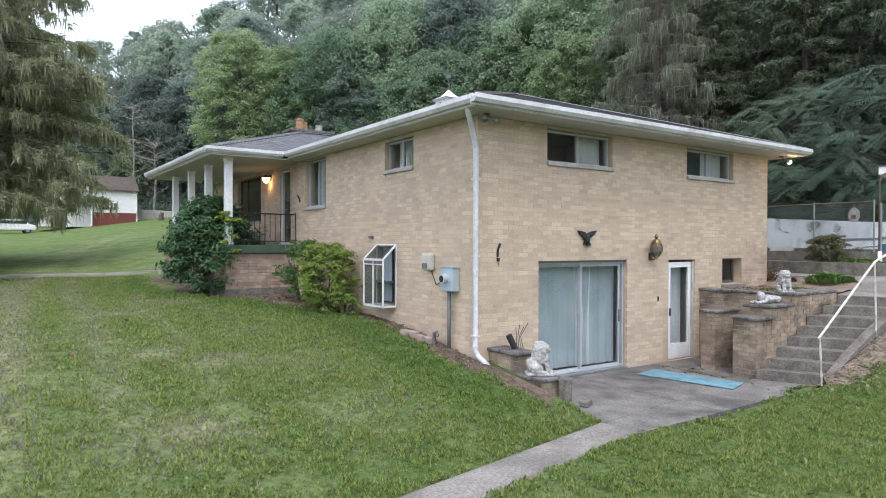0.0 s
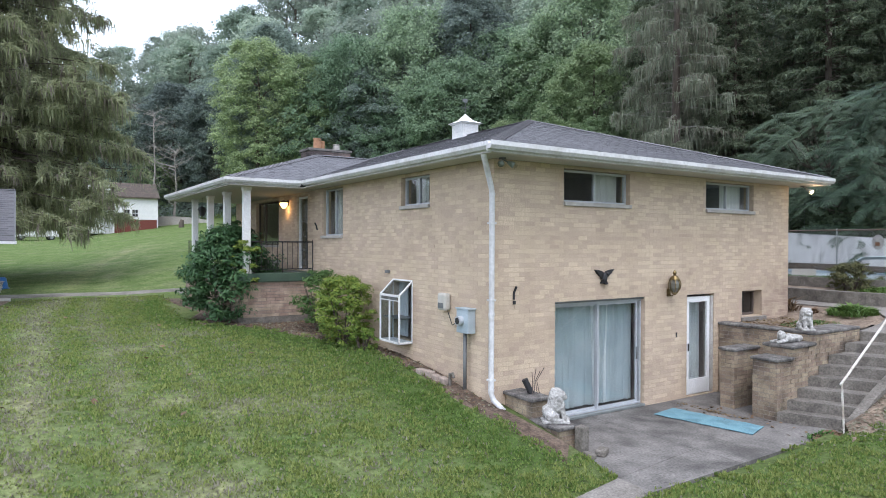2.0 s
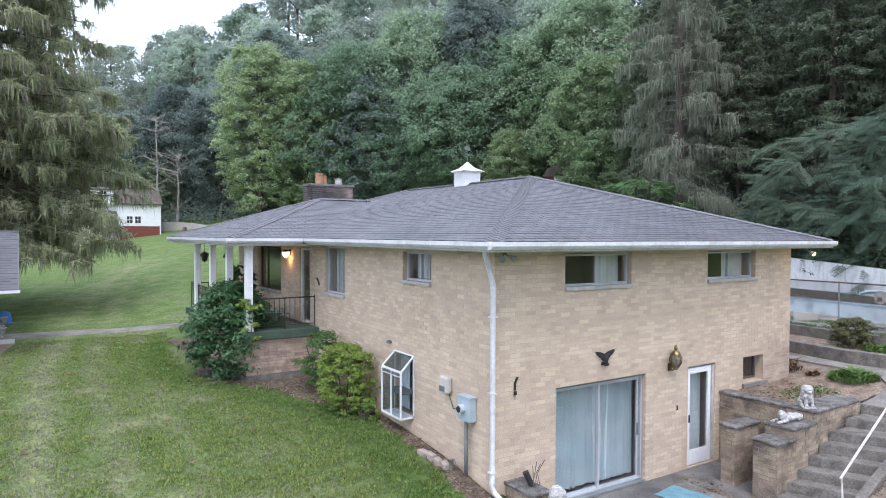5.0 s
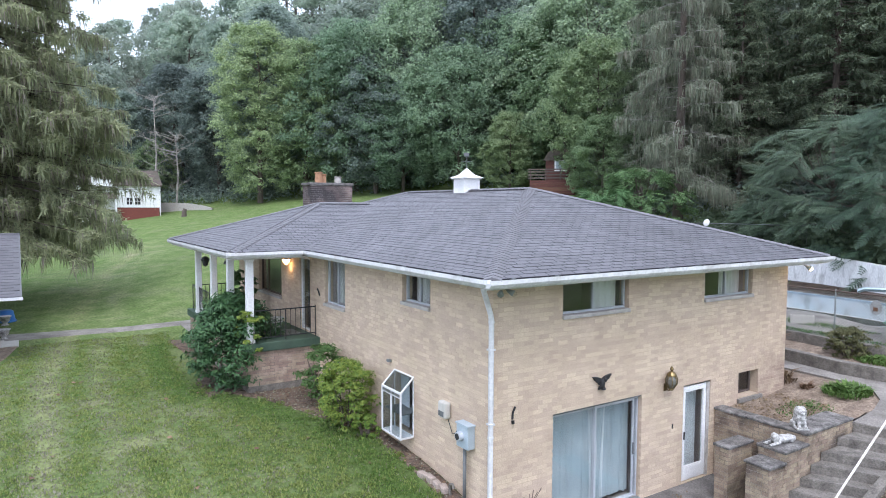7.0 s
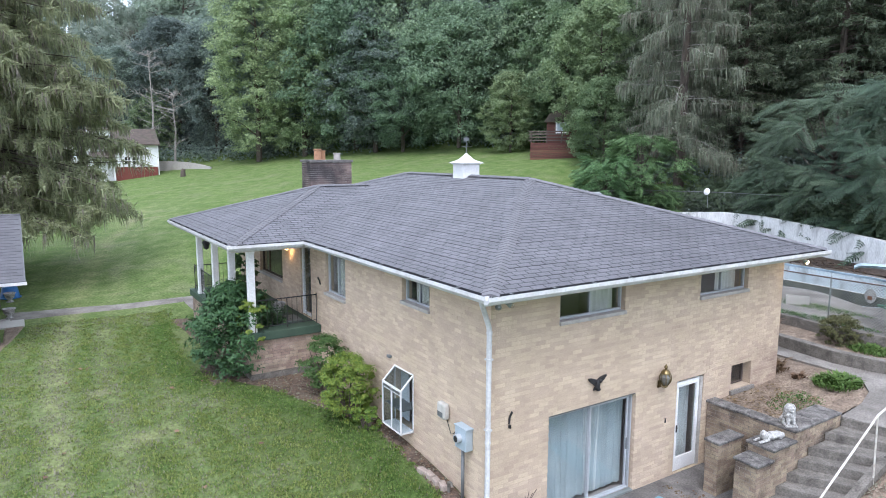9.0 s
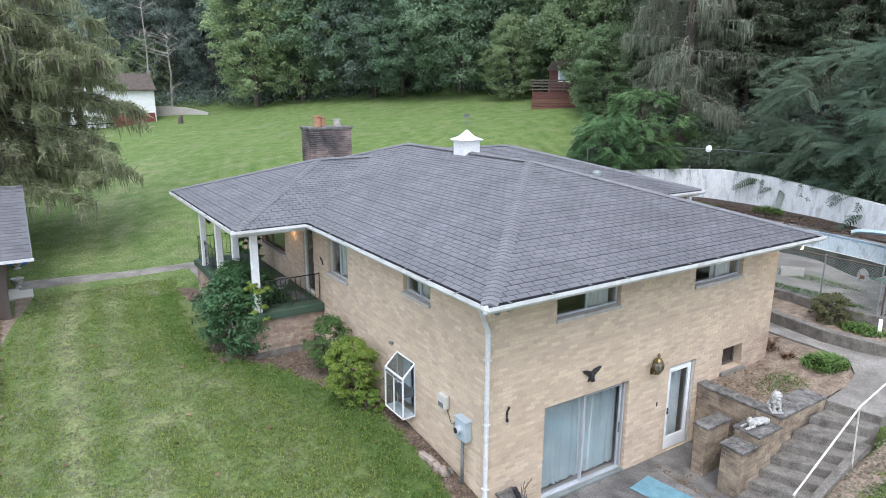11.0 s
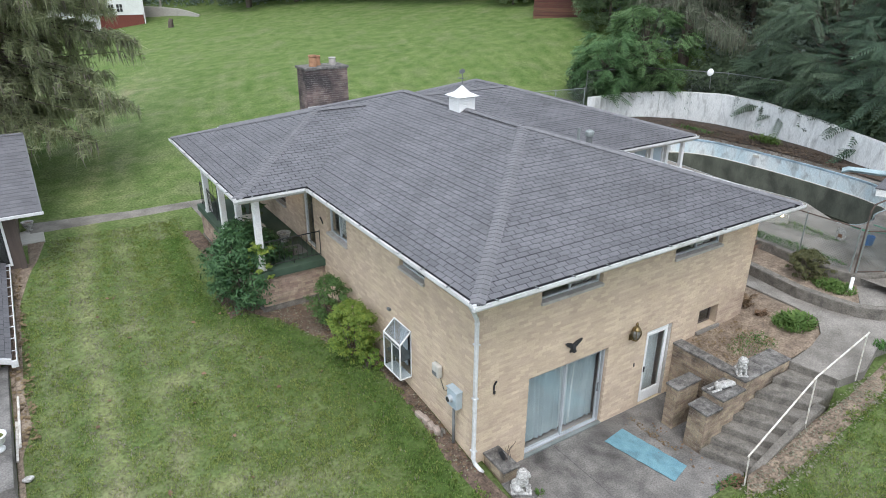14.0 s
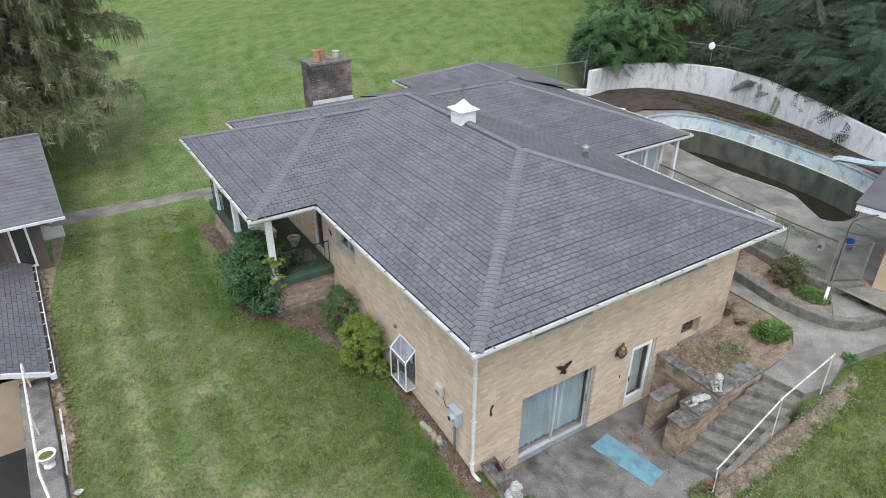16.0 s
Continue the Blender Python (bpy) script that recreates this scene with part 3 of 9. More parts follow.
def worn(x, y):
    """How dry and worn the lawn is (1 bare, minus: lush)."""
    d = np.zeros_like(x)
    for cx, cy, r, k in ((-4.85, 5.9, 0.55, 1.25), (-4.3, 6.2, 0.4, 0.9), (-3.43, 6.96, 0.4, 1.1), (-3.9, 7.55, 0.4, 0.8), (-4.0, 7.0, 0.9, 0.5), (-5.4, 8.9, 0.6, 0.7), (-4.75, 2.05, 0.6, 0.9), (-3.95, 1.35, 0.5, 0.8), (-3.1, 3.0, 0.6, 0.5), (-4.95, 11.0, 0.5, 0.7), (-6.6, 1.0, 1.0, 0.5), (-3.2, 1.0, 1.2, 0.4), (-2.6, -1.2, 0.9, 0.5), (-6.2, 3.6, 0.8, 0.5), (6.5, -4.6, 0.8, 0.7), (9.0, -5.2, 1.2, 0.6), (-5.4, -1.2, 0.9, 0.5), (-4.85, -1.0, 0.5, 1.0)):
        d = np.maximum(d, k * np.exp(-((x - cx) / (1.1 * r)) ** 2 - ((y - cy) / (0.8 * r)) ** 2))
    bow = np.interp(y, [-6, 7.2, 9.2, 11.4, 13.4, 17, 24, 32.6, 42, 65], [-0.55, -0.05, 0.02, 0.03, 0.25, 0.75, 1.8, 3.4, 6.7, 16])   # the wheel tracks bend away uphill
    for tx, w, k in ((-6.42, 0.42, 0.95), (-5.2, 0.36, 0.62), (-7.4, 0.3, 0.42), (-4.0, 0.3, 0.45), (-2.9, 0.24, 0.25)):
        d = np.maximum(d, k * np.exp(-((x - tx - bow) / (w + 0.008 * np.clip(y - 9, 0, 40))) ** 2) * smoothstep(-6, 2, y) * (1 - smoothstep(40, 50, y)))
    d = d + 0.16 * np.sin((x - bow) * 2 * np.pi / 1.25) * smoothstep(15, 19, y) * (1 - smoothstep(34, 46, y)) * (x < 30)
    edge = np.interp(y, [-1.95, 0.4, 1.1, 2.7, 3.75, 4.7, 5.5, 7.1, 8.2, 10, 13, 15.4], [-0.3, -0.52, -0.45, -0.4, -0.38, -0.6, -1.0, -1.75, -2.6, -3.1, -2.9, -2.5])
    return d - 0.8 * np.exp(-((x - edge + 0.5) / 0.55) ** 2) * (y > -2) * (y < 15) - 0.2 * smoothstep(2, 6, x) * (y < -3) * (np.sin(x * 1.7) > -0.3)


def lawn_mat():
    m = mat("mown_lawn", (0.086, 0.138, 0.036), (0.138, 0.184, 0.060), 1.3, 1.0, 1.0, 12, amp=1.2, c3=(0.18, 0.19, 0.095), mix3=0.5, stain_scale=0.5, spec=0.1, bump_dist=0.06)
    n, l = m.node_tree.nodes, m.node_tree.links
    p = n["Principled BSDF"]
    src = p.inputs["Base Color"].links[0].from_socket
    tc, at = n.new("ShaderNodeTexCoord"), n.new("ShaderNodeAttribute")
    at.attribute_name = "worn"
    n1, n2, ad = n.new("ShaderNodeTexNoise"), n.new("ShaderNodeTexNoise"), n.new("ShaderNodeMath")
    for q, sc in ((n1, 7.0), (n2, 0.35)):
        l.new(tc.outputs["Object"], q.inputs["Vector"])
        q.inputs["Scale"].default_value, q.inputs["Detail"].default_value, q.inputs["Roughness"].default_value = sc, 6, 0.72
    m1, m2 = n.new("ShaderNodeMath"), n.new("ShaderNodeMath")
    m1.operation = m2.operation = "MULTIPLY_ADD"
    m1.inputs[1].default_value, m1.inputs[2].default_value = 1.0, -0.5
    m2.inputs[1].default_value, m2.inputs[2].default_value = 0.28, -0.14
    l.new(n1.outputs["Fac"], m1.inputs[0]), l.new(n2.outputs["Fac"], m2.inputs[0])
    ad.operation = "ADD"
    l.new(m1.outputs[0], ad.inputs[0]), l.new(m2.outputs[0], ad.inputs[1])
    sm = n.new("ShaderNodeMath")
    l.new(ad.outputs[0], sm.inputs[0]), l.new(at.outputs["Fac"], sm.inputs[1])
    r = n.new("ShaderNodeValToRGB")
    e = r.color_ramp.elements
    e[0].position, e[0].color = 0.0, (0.55, 0.80, 0.50, 1)
    e[1].position, e[1].color = 1.0, (1.8, 1.38, 2.0, 1)
    for q, c in ((0.30, (0.92, 0.98, 0.9, 1)), (0.62, (1.24, 1.14, 1.42, 1))):
        e.new(q).color = c
    mp = n.new("ShaderNodeMapRange")
    mp.inputs["From Min"].default_value, mp.inputs["From Max"].default_value = -1.0, 1.3
    l.new(sm.outputs[0], mp.inputs[0]), l.new(mp.outputs[0], r.inputs[0])
    mx = n.new("ShaderNodeMix")
    mx.data_type, mx.blend_type = "RGBA", "MULTIPLY"
    mx.inputs[0].default_value = 1.0
    l.new(src, mx.inputs[6]), l.new(r.outputs[0], mx.inputs[7])
    th, my = n.new("ShaderNodeAttribute"), n.new("ShaderNodeMix")
    th.attribute_name = "thatch_dim"
    my.data_type = "RGBA"
    my.inputs[7].default_value = (0.078, 0.092, 0.038, 1)
    l.new(th.outputs["Fac"], my.inputs[0]), l.new(mx.outputs[2], my.inputs[6]), l.new(my.outputs[2], p.inputs["Base Color"])
    return m


M_LAWN = lawn_mat()
ground = part_np("ground", np.stack([GX.ravel(), GY.ravel(), GZ.ravel()], 1), np.stack([ii, ii + 1, ii + nx + 1, ii + nx], 1), M_LAWN)
# thatch tone under the blades, with the dim gaps between them painted in
thatch_dim = 0.42 * (1 - smoothstep(9, 16.5, GY)) * smoothstep(-12.5, -8.0, GY) * (1 - smoothstep(11.0, 13.0, GX)) * np.clip(1 - 0.8 * worn(GX, GY), 0.2, 1)
# unseen ground behind the camera darkened to dim its green window reflection
thatch_dim = np.maximum(thatch_dim, 0.85 * smoothstep(-13, -22, GY))
ground.data.attributes.new("thatch_dim", "FLOAT", "POINT").data.foreach_set("value", thatch_dim.ravel().astype(np.float32))
ground.data.attributes.new("worn", "FLOAT", "POINT").data.foreach_set("value", worn(GX, GY).ravel().astype(np.float32))
ground.data.shade_smooth()
tagged(ground, "sloping mown lawn with pale dry patches and mower stripes", "ground", kind="structure")


def drape(name, curve_a, curve_b, material, label, category, lift=0.02, n=40, k=8, kind="structure"):
    """A strip laid on the ground between two plan curves, each a function of 0..1."""
    s, t = np.meshgrid(np.linspace(0, 1, n), np.linspace(0, 1, k))
    a, b = np.array([curve_a(v) for v in s[0]]), np.array([curve_b(v) for v in s[0]])
    x = a[None, :, 0] * (1 - t) + b[None, :, 0] * t
    y = a[None, :, 1] * (1 - t) + b[None, :, 1] * t
    z = ground_z(x, y) + lift + 0.02 * np.sin(9 * x + 5 * y) * np.sin(7 * y) * (kind == "stuff")
    z -= np.where((t == 0) | (t == 1), lift + 0.03, 0)
    i = (np.arange(k - 1)[:, None] * n + np.arange(n - 1)[None]).ravel()
    ob = part_np(name, np.stack([x.ravel(), y.ravel(), z.ravel()], 1), np.stack([i, i + 1, i + n + 1, i + n], 1), material)
    ob.data.shade_smooth()
    return tagged(ob, label, category, kind="structure")


def poly_curve(*pts):
    p = np.array(pts, float)
    s = np.r_[0, np.cumsum(np.hypot(*np.diff(p, axis=0).T))]
    s /= s[-1]
    return lambda v: (np.interp(v, s, p[:, 0]), np.interp(v, s, p[:, 1]))


drape("mulch_bed", poly_curve((0.25, -1.6), (0.02, 0.1), (0.02, 8)), poly_curve((-0.3, -2.1), (-0.52, 0.4), (-0.45, 1.1), (-0.4, 2.7), (-0.38, 3.75), (-0.6, 4.7), (-1.0, 5.5), (-1.75, 7.1), (-2.6, 8.2)), M_MULCH, "bare brown mulch bed along the house wall", "mulch bed", 0.03)
drape("mulch_bed", poly_curve((-1.9, 8.0), (-1.95, 15.2)), poly_curve((-3.0, 8.0), (-3.0, 9.6), (-2.35, 11), (-2.5, 13.8), (-2.7, 15.4)), M_MULCH, "bare brown mulch bed before the porch", "mulch bed", 0.03)
drape("path", poly_curve((-7.4, 19.35), (-4.0, 18.75), (-1.2, 18.4)), poly_curve((-7.4, 17.95), (-4.1, 17.92), (-1.75, 17.75)), M_WALK, "grey concrete garden path across the lawn", "path", 0.04)
drape("path", poly_curve((-1.75, 18.3), (-1.6, 16.0)), poly_curve((-0.9, 18.3), (-1.0, 16.0)), M_WALK, "grey concrete path turning to the porch end", "path", 0.045, n=12)
drape("front_path", poly_curve((0.10, -2.6), (-3.51, -3.24), (-9.0, -4.4)), poly_curve((0.16, -3.16), (-2.77, -3.75), (-8.8, -5.0)), M_WALK, "narrow pale concrete path leading to the patio", "path", 0.05)
drape("bank_soil", poly_curve((5.2, -3.18), (8.4, -3.45), (10.4, -3.3)), poly_curve((4.4, -3.7), (6.5, -3.95), (8.4, -4.05), (10.2, -3.7)), M_SOIL, "bare soil strip beside the concrete steps", "soil", 0.03)

# patio slab in three pours
patio = thing("patio", "stained dark grey concrete patio in three slabs", "patio", (0, 0, 0), kind="structure")
for poly in ([(0.33, 0.02), (0.33, -1.35), (0.05, -2.58), (2.3, -2.3), (2.3, 0.02)], [(0.05, -2.59), (0.14, -3.16), (2.3, -3.12), (2.3, -2.31)], [(2.31, 0.02), (2.31, -3.12), (5.3, -3.06), (6.36, -2.0), (6.36, 0.02)]):
    part("slab", prism(bmesh.new(), poly, -0.12, 0.0), M_CONC, patio)
for ob in patio.children:
    b = bmesh.new()
    b.from_mesh(ob.data)
    bmesh.ops.recalc_face_normals(b, faces=b.faces[:])
    b.to_mesh(ob.data)
    b.free()

# ---- the house ----
W, D, TOP = 9.12, 15.6, 4.72
house = thing("house", "two-storey tan brick ranch house with a hipped grey shingle roof", "house")
OP_FRONT = [(1.42, 3.86, 0.04, 2.21), (5.2, 6.15, 0.02, 2.19), (1.62, 3.40, 4.04, 4.66), (5.83, 7.63, 4.04, 4.66), (7.2, 8.0, 1.62, 2.2)]
OP_LEFT = [(-3.2, -2.06, 4.04, 4.65), (-7.45, -6.14, 3.46, 4.68), (-3.5, -2.72, 1.28, 2.46), (-9.3, -8.5, 2.5, 4.6), (-13.2, -10.9, 3.2, 4.6)]
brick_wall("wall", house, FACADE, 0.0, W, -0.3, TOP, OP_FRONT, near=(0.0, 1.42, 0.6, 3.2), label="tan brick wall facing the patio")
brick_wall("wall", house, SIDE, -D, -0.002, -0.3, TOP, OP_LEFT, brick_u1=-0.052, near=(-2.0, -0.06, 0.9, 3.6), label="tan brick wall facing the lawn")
brick_wall("wall", house, Matrix.Translation((W, 0, 0)) @ SIDE.inverted(), 0.26, D, -0.3, TOP, bricks=False, label="tan brick end wall")
brick_wall("wall", house, Matrix.Translation((0, D, 0)) @ Matrix.Rotation(math.pi, 4, "Z"), -W + 0.26, -0.26, -0.3, TOP, bricks=False, label="tan brick rear wall")
# roof planes: eave height, pitch
EZ, S = 4.90, 0.32
X0, X1, Y0, Y1 = -0.5, 9.8, -0.62, 16.2
XM, HY0, HY1 = 4.65, 4.53, 11.05
PX0, PY0, PY1, PYM = -2.45, 7.5, 15.3, 11.4
RZ, PRZ = EZ + S * (XM - X0), EZ + S * (PYM - PY0)
roof = part("roof", bmesh.new(), M_DECK, house, "dark grey asphalt shingle roof")
SHINGLE = None


def roof_plane(poly, eave_dir, up, anchor, tabs=True, single=None, pitch=S):
    """A plane over the plan polygon; eave_dir and up are unit plan vectors, anchor a plan point on its eave. Laid with tabs in courses."""
    global SHINGLE
    e, u, a = Vector((*eave_dir, 0)), Vector((*up, 0)), Vector((*anchor, 0))
    slope = math.hypot(1, pitch)
    loc = [((Vector((*p, 0)) - a).dot(e), (Vector((*p, 0)) - a).dot(u) * slope) for p in poly]
    upv = Vector((up[0], up[1], pitch)).normalized()
    nrm = e.cross(upv)
    if nrm.z < 0:
        nrm = -nrm
    place = lambda s, t, h=0.0: Vector((a.x, a.y, EZ)) + e * s + upv * t + nrm * h
    area = sum(p[0] * q[1] - q[0] * p[1] for p, q in zip(loc, loc[1:] + loc[:1]))
    if area < 0:
        loc = loc[::-1]
    top = [place(*p) for p in loc]
    ROOF_POLYS.append(top)
    if not tabs:
        return

    def clip(sub):
        out = sub
        for (ax, ay), (bx_, by) in zip(loc, loc[1:] + loc[:1]):
            src, out = out, []
            ins = lambda p: (bx_ - ax) * (p[1] - ay) - (by - ay) * (p[0] - ax) >= -1e-9
            for p, q in zip(src, src[1:] + src[:1]):
                ip, iq = ins(p), ins(q)
                if ip:
                    out.append(p)
                if ip != iq:
                    dp = (bx_ - ax) * (p[1] - ay) - (by - ay) * (p[0] - ax)
                    dq = (bx_ - ax) * (q[1] - ay) - (by - ay) * (q[0] - ax)
                    k = dp / (dp - dq)
                    out.append((p[0] + (q[0] - p[0]) * k, p[1] + (q[1] - p[1]) * k))
            if len(out) < 3:
                return []
        return out

    s_lo, s_hi = min(p[0] for p in loc), max(p[0] for p in loc)
    t_hi, row, t = max(p[1] for p in loc), 0, 0.0
    while t < t_hi:
        s = s_lo - 0.305 + (row % 2) * 0.152 + (row % 7) * 0.004
        while s < s_hi:
            sub = clip([(s + 0.009, t), (s + 0.296, t), (s + 0.296, t + 0.125), (s + 0.009, t + 0.125)])
            if len(sub) >= 3:
                full = len(sub) == 4 and abs(sub[0][0] - s - 0.009) < 1e-6 and abs(sub[2][0] - s - 0.296) < 1e-6 and t > 0.15
                if single and full and single(*place(s, t)[:2]) and len(TABS) < 300:
                    m = Matrix((e, upv, e.cross(upv))).transposed().to_4x4()
                    m.translation = place(s, t)
                    TABS.append(m)
                else:
                    base = len(TV)
                    butt = 0.004 + 0.004 * abs(math.sin(s * 37.1 + row * 7.7))
                    hs = [butt if q[1] < t + 0.06 else 0.002 for q in sub]
                    k = len(sub)
                    TV.extend(place(p[0], p[1], h) for p, h in zip(sub, hs))
                    TV.extend(place(p[0], p[1], 0.0) for p in sub)
                    TF.append(tuple(range(base, base + k)))
                    for i in range(k):
                        j = (i + 1) % k
                        if hs[i] > 0.005 or hs[j] > 0.005:
                            TF.append((base + j, base + i, base + k + i, base + k + j))
            s += 0.305
        t += 0.134 + 0.010 * math.sin(row * 12.9898) * math.sin(row * 4.1)
        row += 1


ROOF_POLYS, TV, TF, TABS = [], [], [], []
roof_plane([(X0, Y0), (X1, Y0), (XM, HY0)], (1, 0), (0, 1), (0, Y0), single=lambda x, y: 0.4 < x < 4.0 and y < 2.2)
roof_plane([(X0, Y0), (XM, HY0), (XM, HY1), (3.4, PYM), (X0, PY0)], (0, 1), (1, 0), (X0, 0))
roof_plane([(3.4, PYM), (XM, HY1), (X0, Y1), (X0, PY1)], (0, 1), (1, 0), (X0, 0))
roof_plane([(PX0, PY0), (X0, PY0), (3.4, PYM), (1.45, PYM)], (1, 0), (0, 1), (0, PY0))
roof_plane([(PX0, PY0), (1.45, PYM), (PX0, PY1)], (0, 1), (1, 0), (PX0, 0))
roof_plane([(PX0, PY1), (X0, PY1), (3.4, PYM), (1.45, PYM)], (1, 0), (0, -1), (0, PY1), tabs=False)
roof_plane([(X1, Y0), (X1, Y1), (XM, HY1), (XM, HY0)], (0, 1), (-1, 0), (X1, 0))
roof_plane([(X0, Y1), (X1, Y1), (XM, HY1)], (1, 0), (0, -1), (0, Y1), tabs=False)
# rear wing behind the main ridge, and a lower one behind that
WX1, WY0, WPX, WPY, WPZ = 13.8, 5.75, 9.2, 11.2, 6.30
SP, EP = (WPZ - EZ) / (WPY - WY0), (WPZ - EZ) / (WX1 - WPX)
roof_plane([(9.8, WY0), (WX1, WY0), (WPX, WPY), (5.42, WPY)], (1, 0), (0, 1), (0, WY0), pitch=SP)
roof_plane([(WX1, WY0), (WX1, 16.6), (WPX, WPY)], (0, 1), (-1, 0), (WX1, 0), pitch=EP)
roof_plane([(5.42, WPY), (WPX, WPY), (WX1, 16.6), (5.42, 16.6)], (1, 0), (0, -1), (0, 16.6), pitch=(WPZ - EZ) / (16.6 - WPY))
BX0, BX1, BXM, BY1, BYM = 8.0, 14.6, 11.3, 18.1, 16.1
roof_plane([(BX0, BY1), (BX0, 13.2), (BXM, 13.2), (BXM, BYM)], (0, 1), (1, 0), (BX0, 0), pitch=0.25)
roof_plane([(BXM, BYM), (BXM, 12.6), (BX1, 12.6), (BX1, BY1)], (0, 1), (-1, 0), (BX1, 0), tabs=False, pitch=0.25)
roof_plane([(BX0, BY1), (BX1, BY1), (BXM, BYM)], (1, 0), (0, -1), (0, BY1), tabs=False, pitch=0.825 / (BY1 - BYM))
for i, top in enumerate(ROOF_POLYS):
    bm = bmesh.new()
    a = [bm.verts.new(p) for p in top]
    b = [bm.verts.new(p - Vector((0, 0, 0.05))) for p in top]
    bm.faces.new(a), bm.faces.new(b[::-1])
    for k in range(len(a)):
        bm.faces.new((b[k], b[(k + 1) % len(a)], a[(k + 1) % len(a)], a[k]))
    if i == 0:
        bm.to_mesh(roof.data)
        bm.free()
    else:
        part("roof_slope", bm, M_DECK if i in (1, 2, 3, 4, 6, 8, 9, 10, 11) else M_SHINGLE, roof)
tabs_me = bpy.data.meshes.new("shingles")
tabs_me.from_pydata([tuple(v) for v in TV], [], TF)
tabs_me.materials.append(M_SHINGLE_I)
tabs_ob = new("shingles", tabs_me)
tabs_ob.parent = roof
tabs_ob["kind"] = "stuff"


CAP = bpy.data.meshes.new("hip_cap")
CAP.from_pydata([(0, -0.15, -0.008), (0, 0, 0.042), (0, 0.15, -0.008), (0.15, -0.15, -0.020), (0.15, 0, 0.030), (0.15, 0.15, -0.020), (0, -0.15, -0.05), (0, 0, -0.01), (0, 0.15, -0.05)], [], [(0, 3, 4, 1), (1, 4, 5, 2), (6, 0, 1, 7), (7, 1, 2, 8)])
CAP.materials.append(M_CAP)


def hip_cap(p, q, name="hip_cap"):
    """Overlapping bent caps laid singly along a hip or ridge."""
    p, q = Vector(p), Vector(q)
    d = q - p
    n = int(d.length / 0.14)
    d.normalize()
    side = Vector((0, 0, 1)).cross(d).normalized()
    up = d.cross(side)
    for i in range(n):
        m = Matrix((d, side, up)).transposed().to_4x4()
        m.translation = p + d * (0.14 * i)
        CAPS.append((name, m))


CAPS = []
hip_cap((X0, Y0, EZ), (XM, HY0, RZ))
hip_cap((X1, Y0, EZ), (XM, HY0, RZ))
hip_cap((XM, HY0, RZ), (XM, HY1, RZ), name="ridge_cap")
hip_cap((X0, Y1, EZ), (XM, HY1, RZ))
hip_cap((PX0, PY0, EZ), (1.45, PYM, PRZ))
hip_cap((PX0, PY1, EZ), (1.45, PYM, PRZ))
hip_cap((1.45, PYM, PRZ), (3.4, PYM, PRZ), name="ridge_cap")
hip_cap((WX1, WY0, EZ), (WPX, WPY, WPZ))
hip_cap((WX1, 16.6, EZ), (WPX, WPY, WPZ))
hip_cap((5.42, WPY, WPZ), (WPX, WPY, WPZ), name="ridge_cap")
hip_cap((BX0, BY1, EZ), (BXM, BYM, EZ + 0.825))
hip_cap((BXM, 13.0, EZ + 0.825), (BXM, BYM, EZ + 0.825), name="ridge_cap")

# soffits, fascia and gutters
part("soffit", prism(bmesh.new(), [(X0 + 0.03, Y0 + 0.03), (X1 - 0.03, Y0 + 0.03), (X1 - 0.03, -0.004), (X0 + 0.03, -0.004)], TOP, TOP + 0.02), M_SOFFIT, house, "cream boxed soffit")
part("soffit", prism(bmesh.new(), [(X0 + 0.03, -0.003), (-0.004, -0.003), (-0.004, PY0 + 0.3), (X0 + 0.03, PY0 + 0.3)], TOP, TOP + 0.02), M_SOFFIT, house)
part("soffit", prism(bmesh.new(), [(W + 0.004, -0.003), (X1 - 0.03, -0.003), (X1 - 0.03, Y1), (W + 0.004, Y1)], TOP, TOP + 0.02), M_SOFFIT, house)
part("porch_ceiling", prism(bmesh.new(), [(PX0 + 0.03, PY0 + 0.03), (X0 + 0.02, PY0 + 0.03), (-0.004, PY0 + 0.31), (-0.004, PY1 - 0.03), (PX0 + 0.03, PY1 - 0.03)], TOP - 0.02, TOP + 0.005), M_SOFFIT, house)


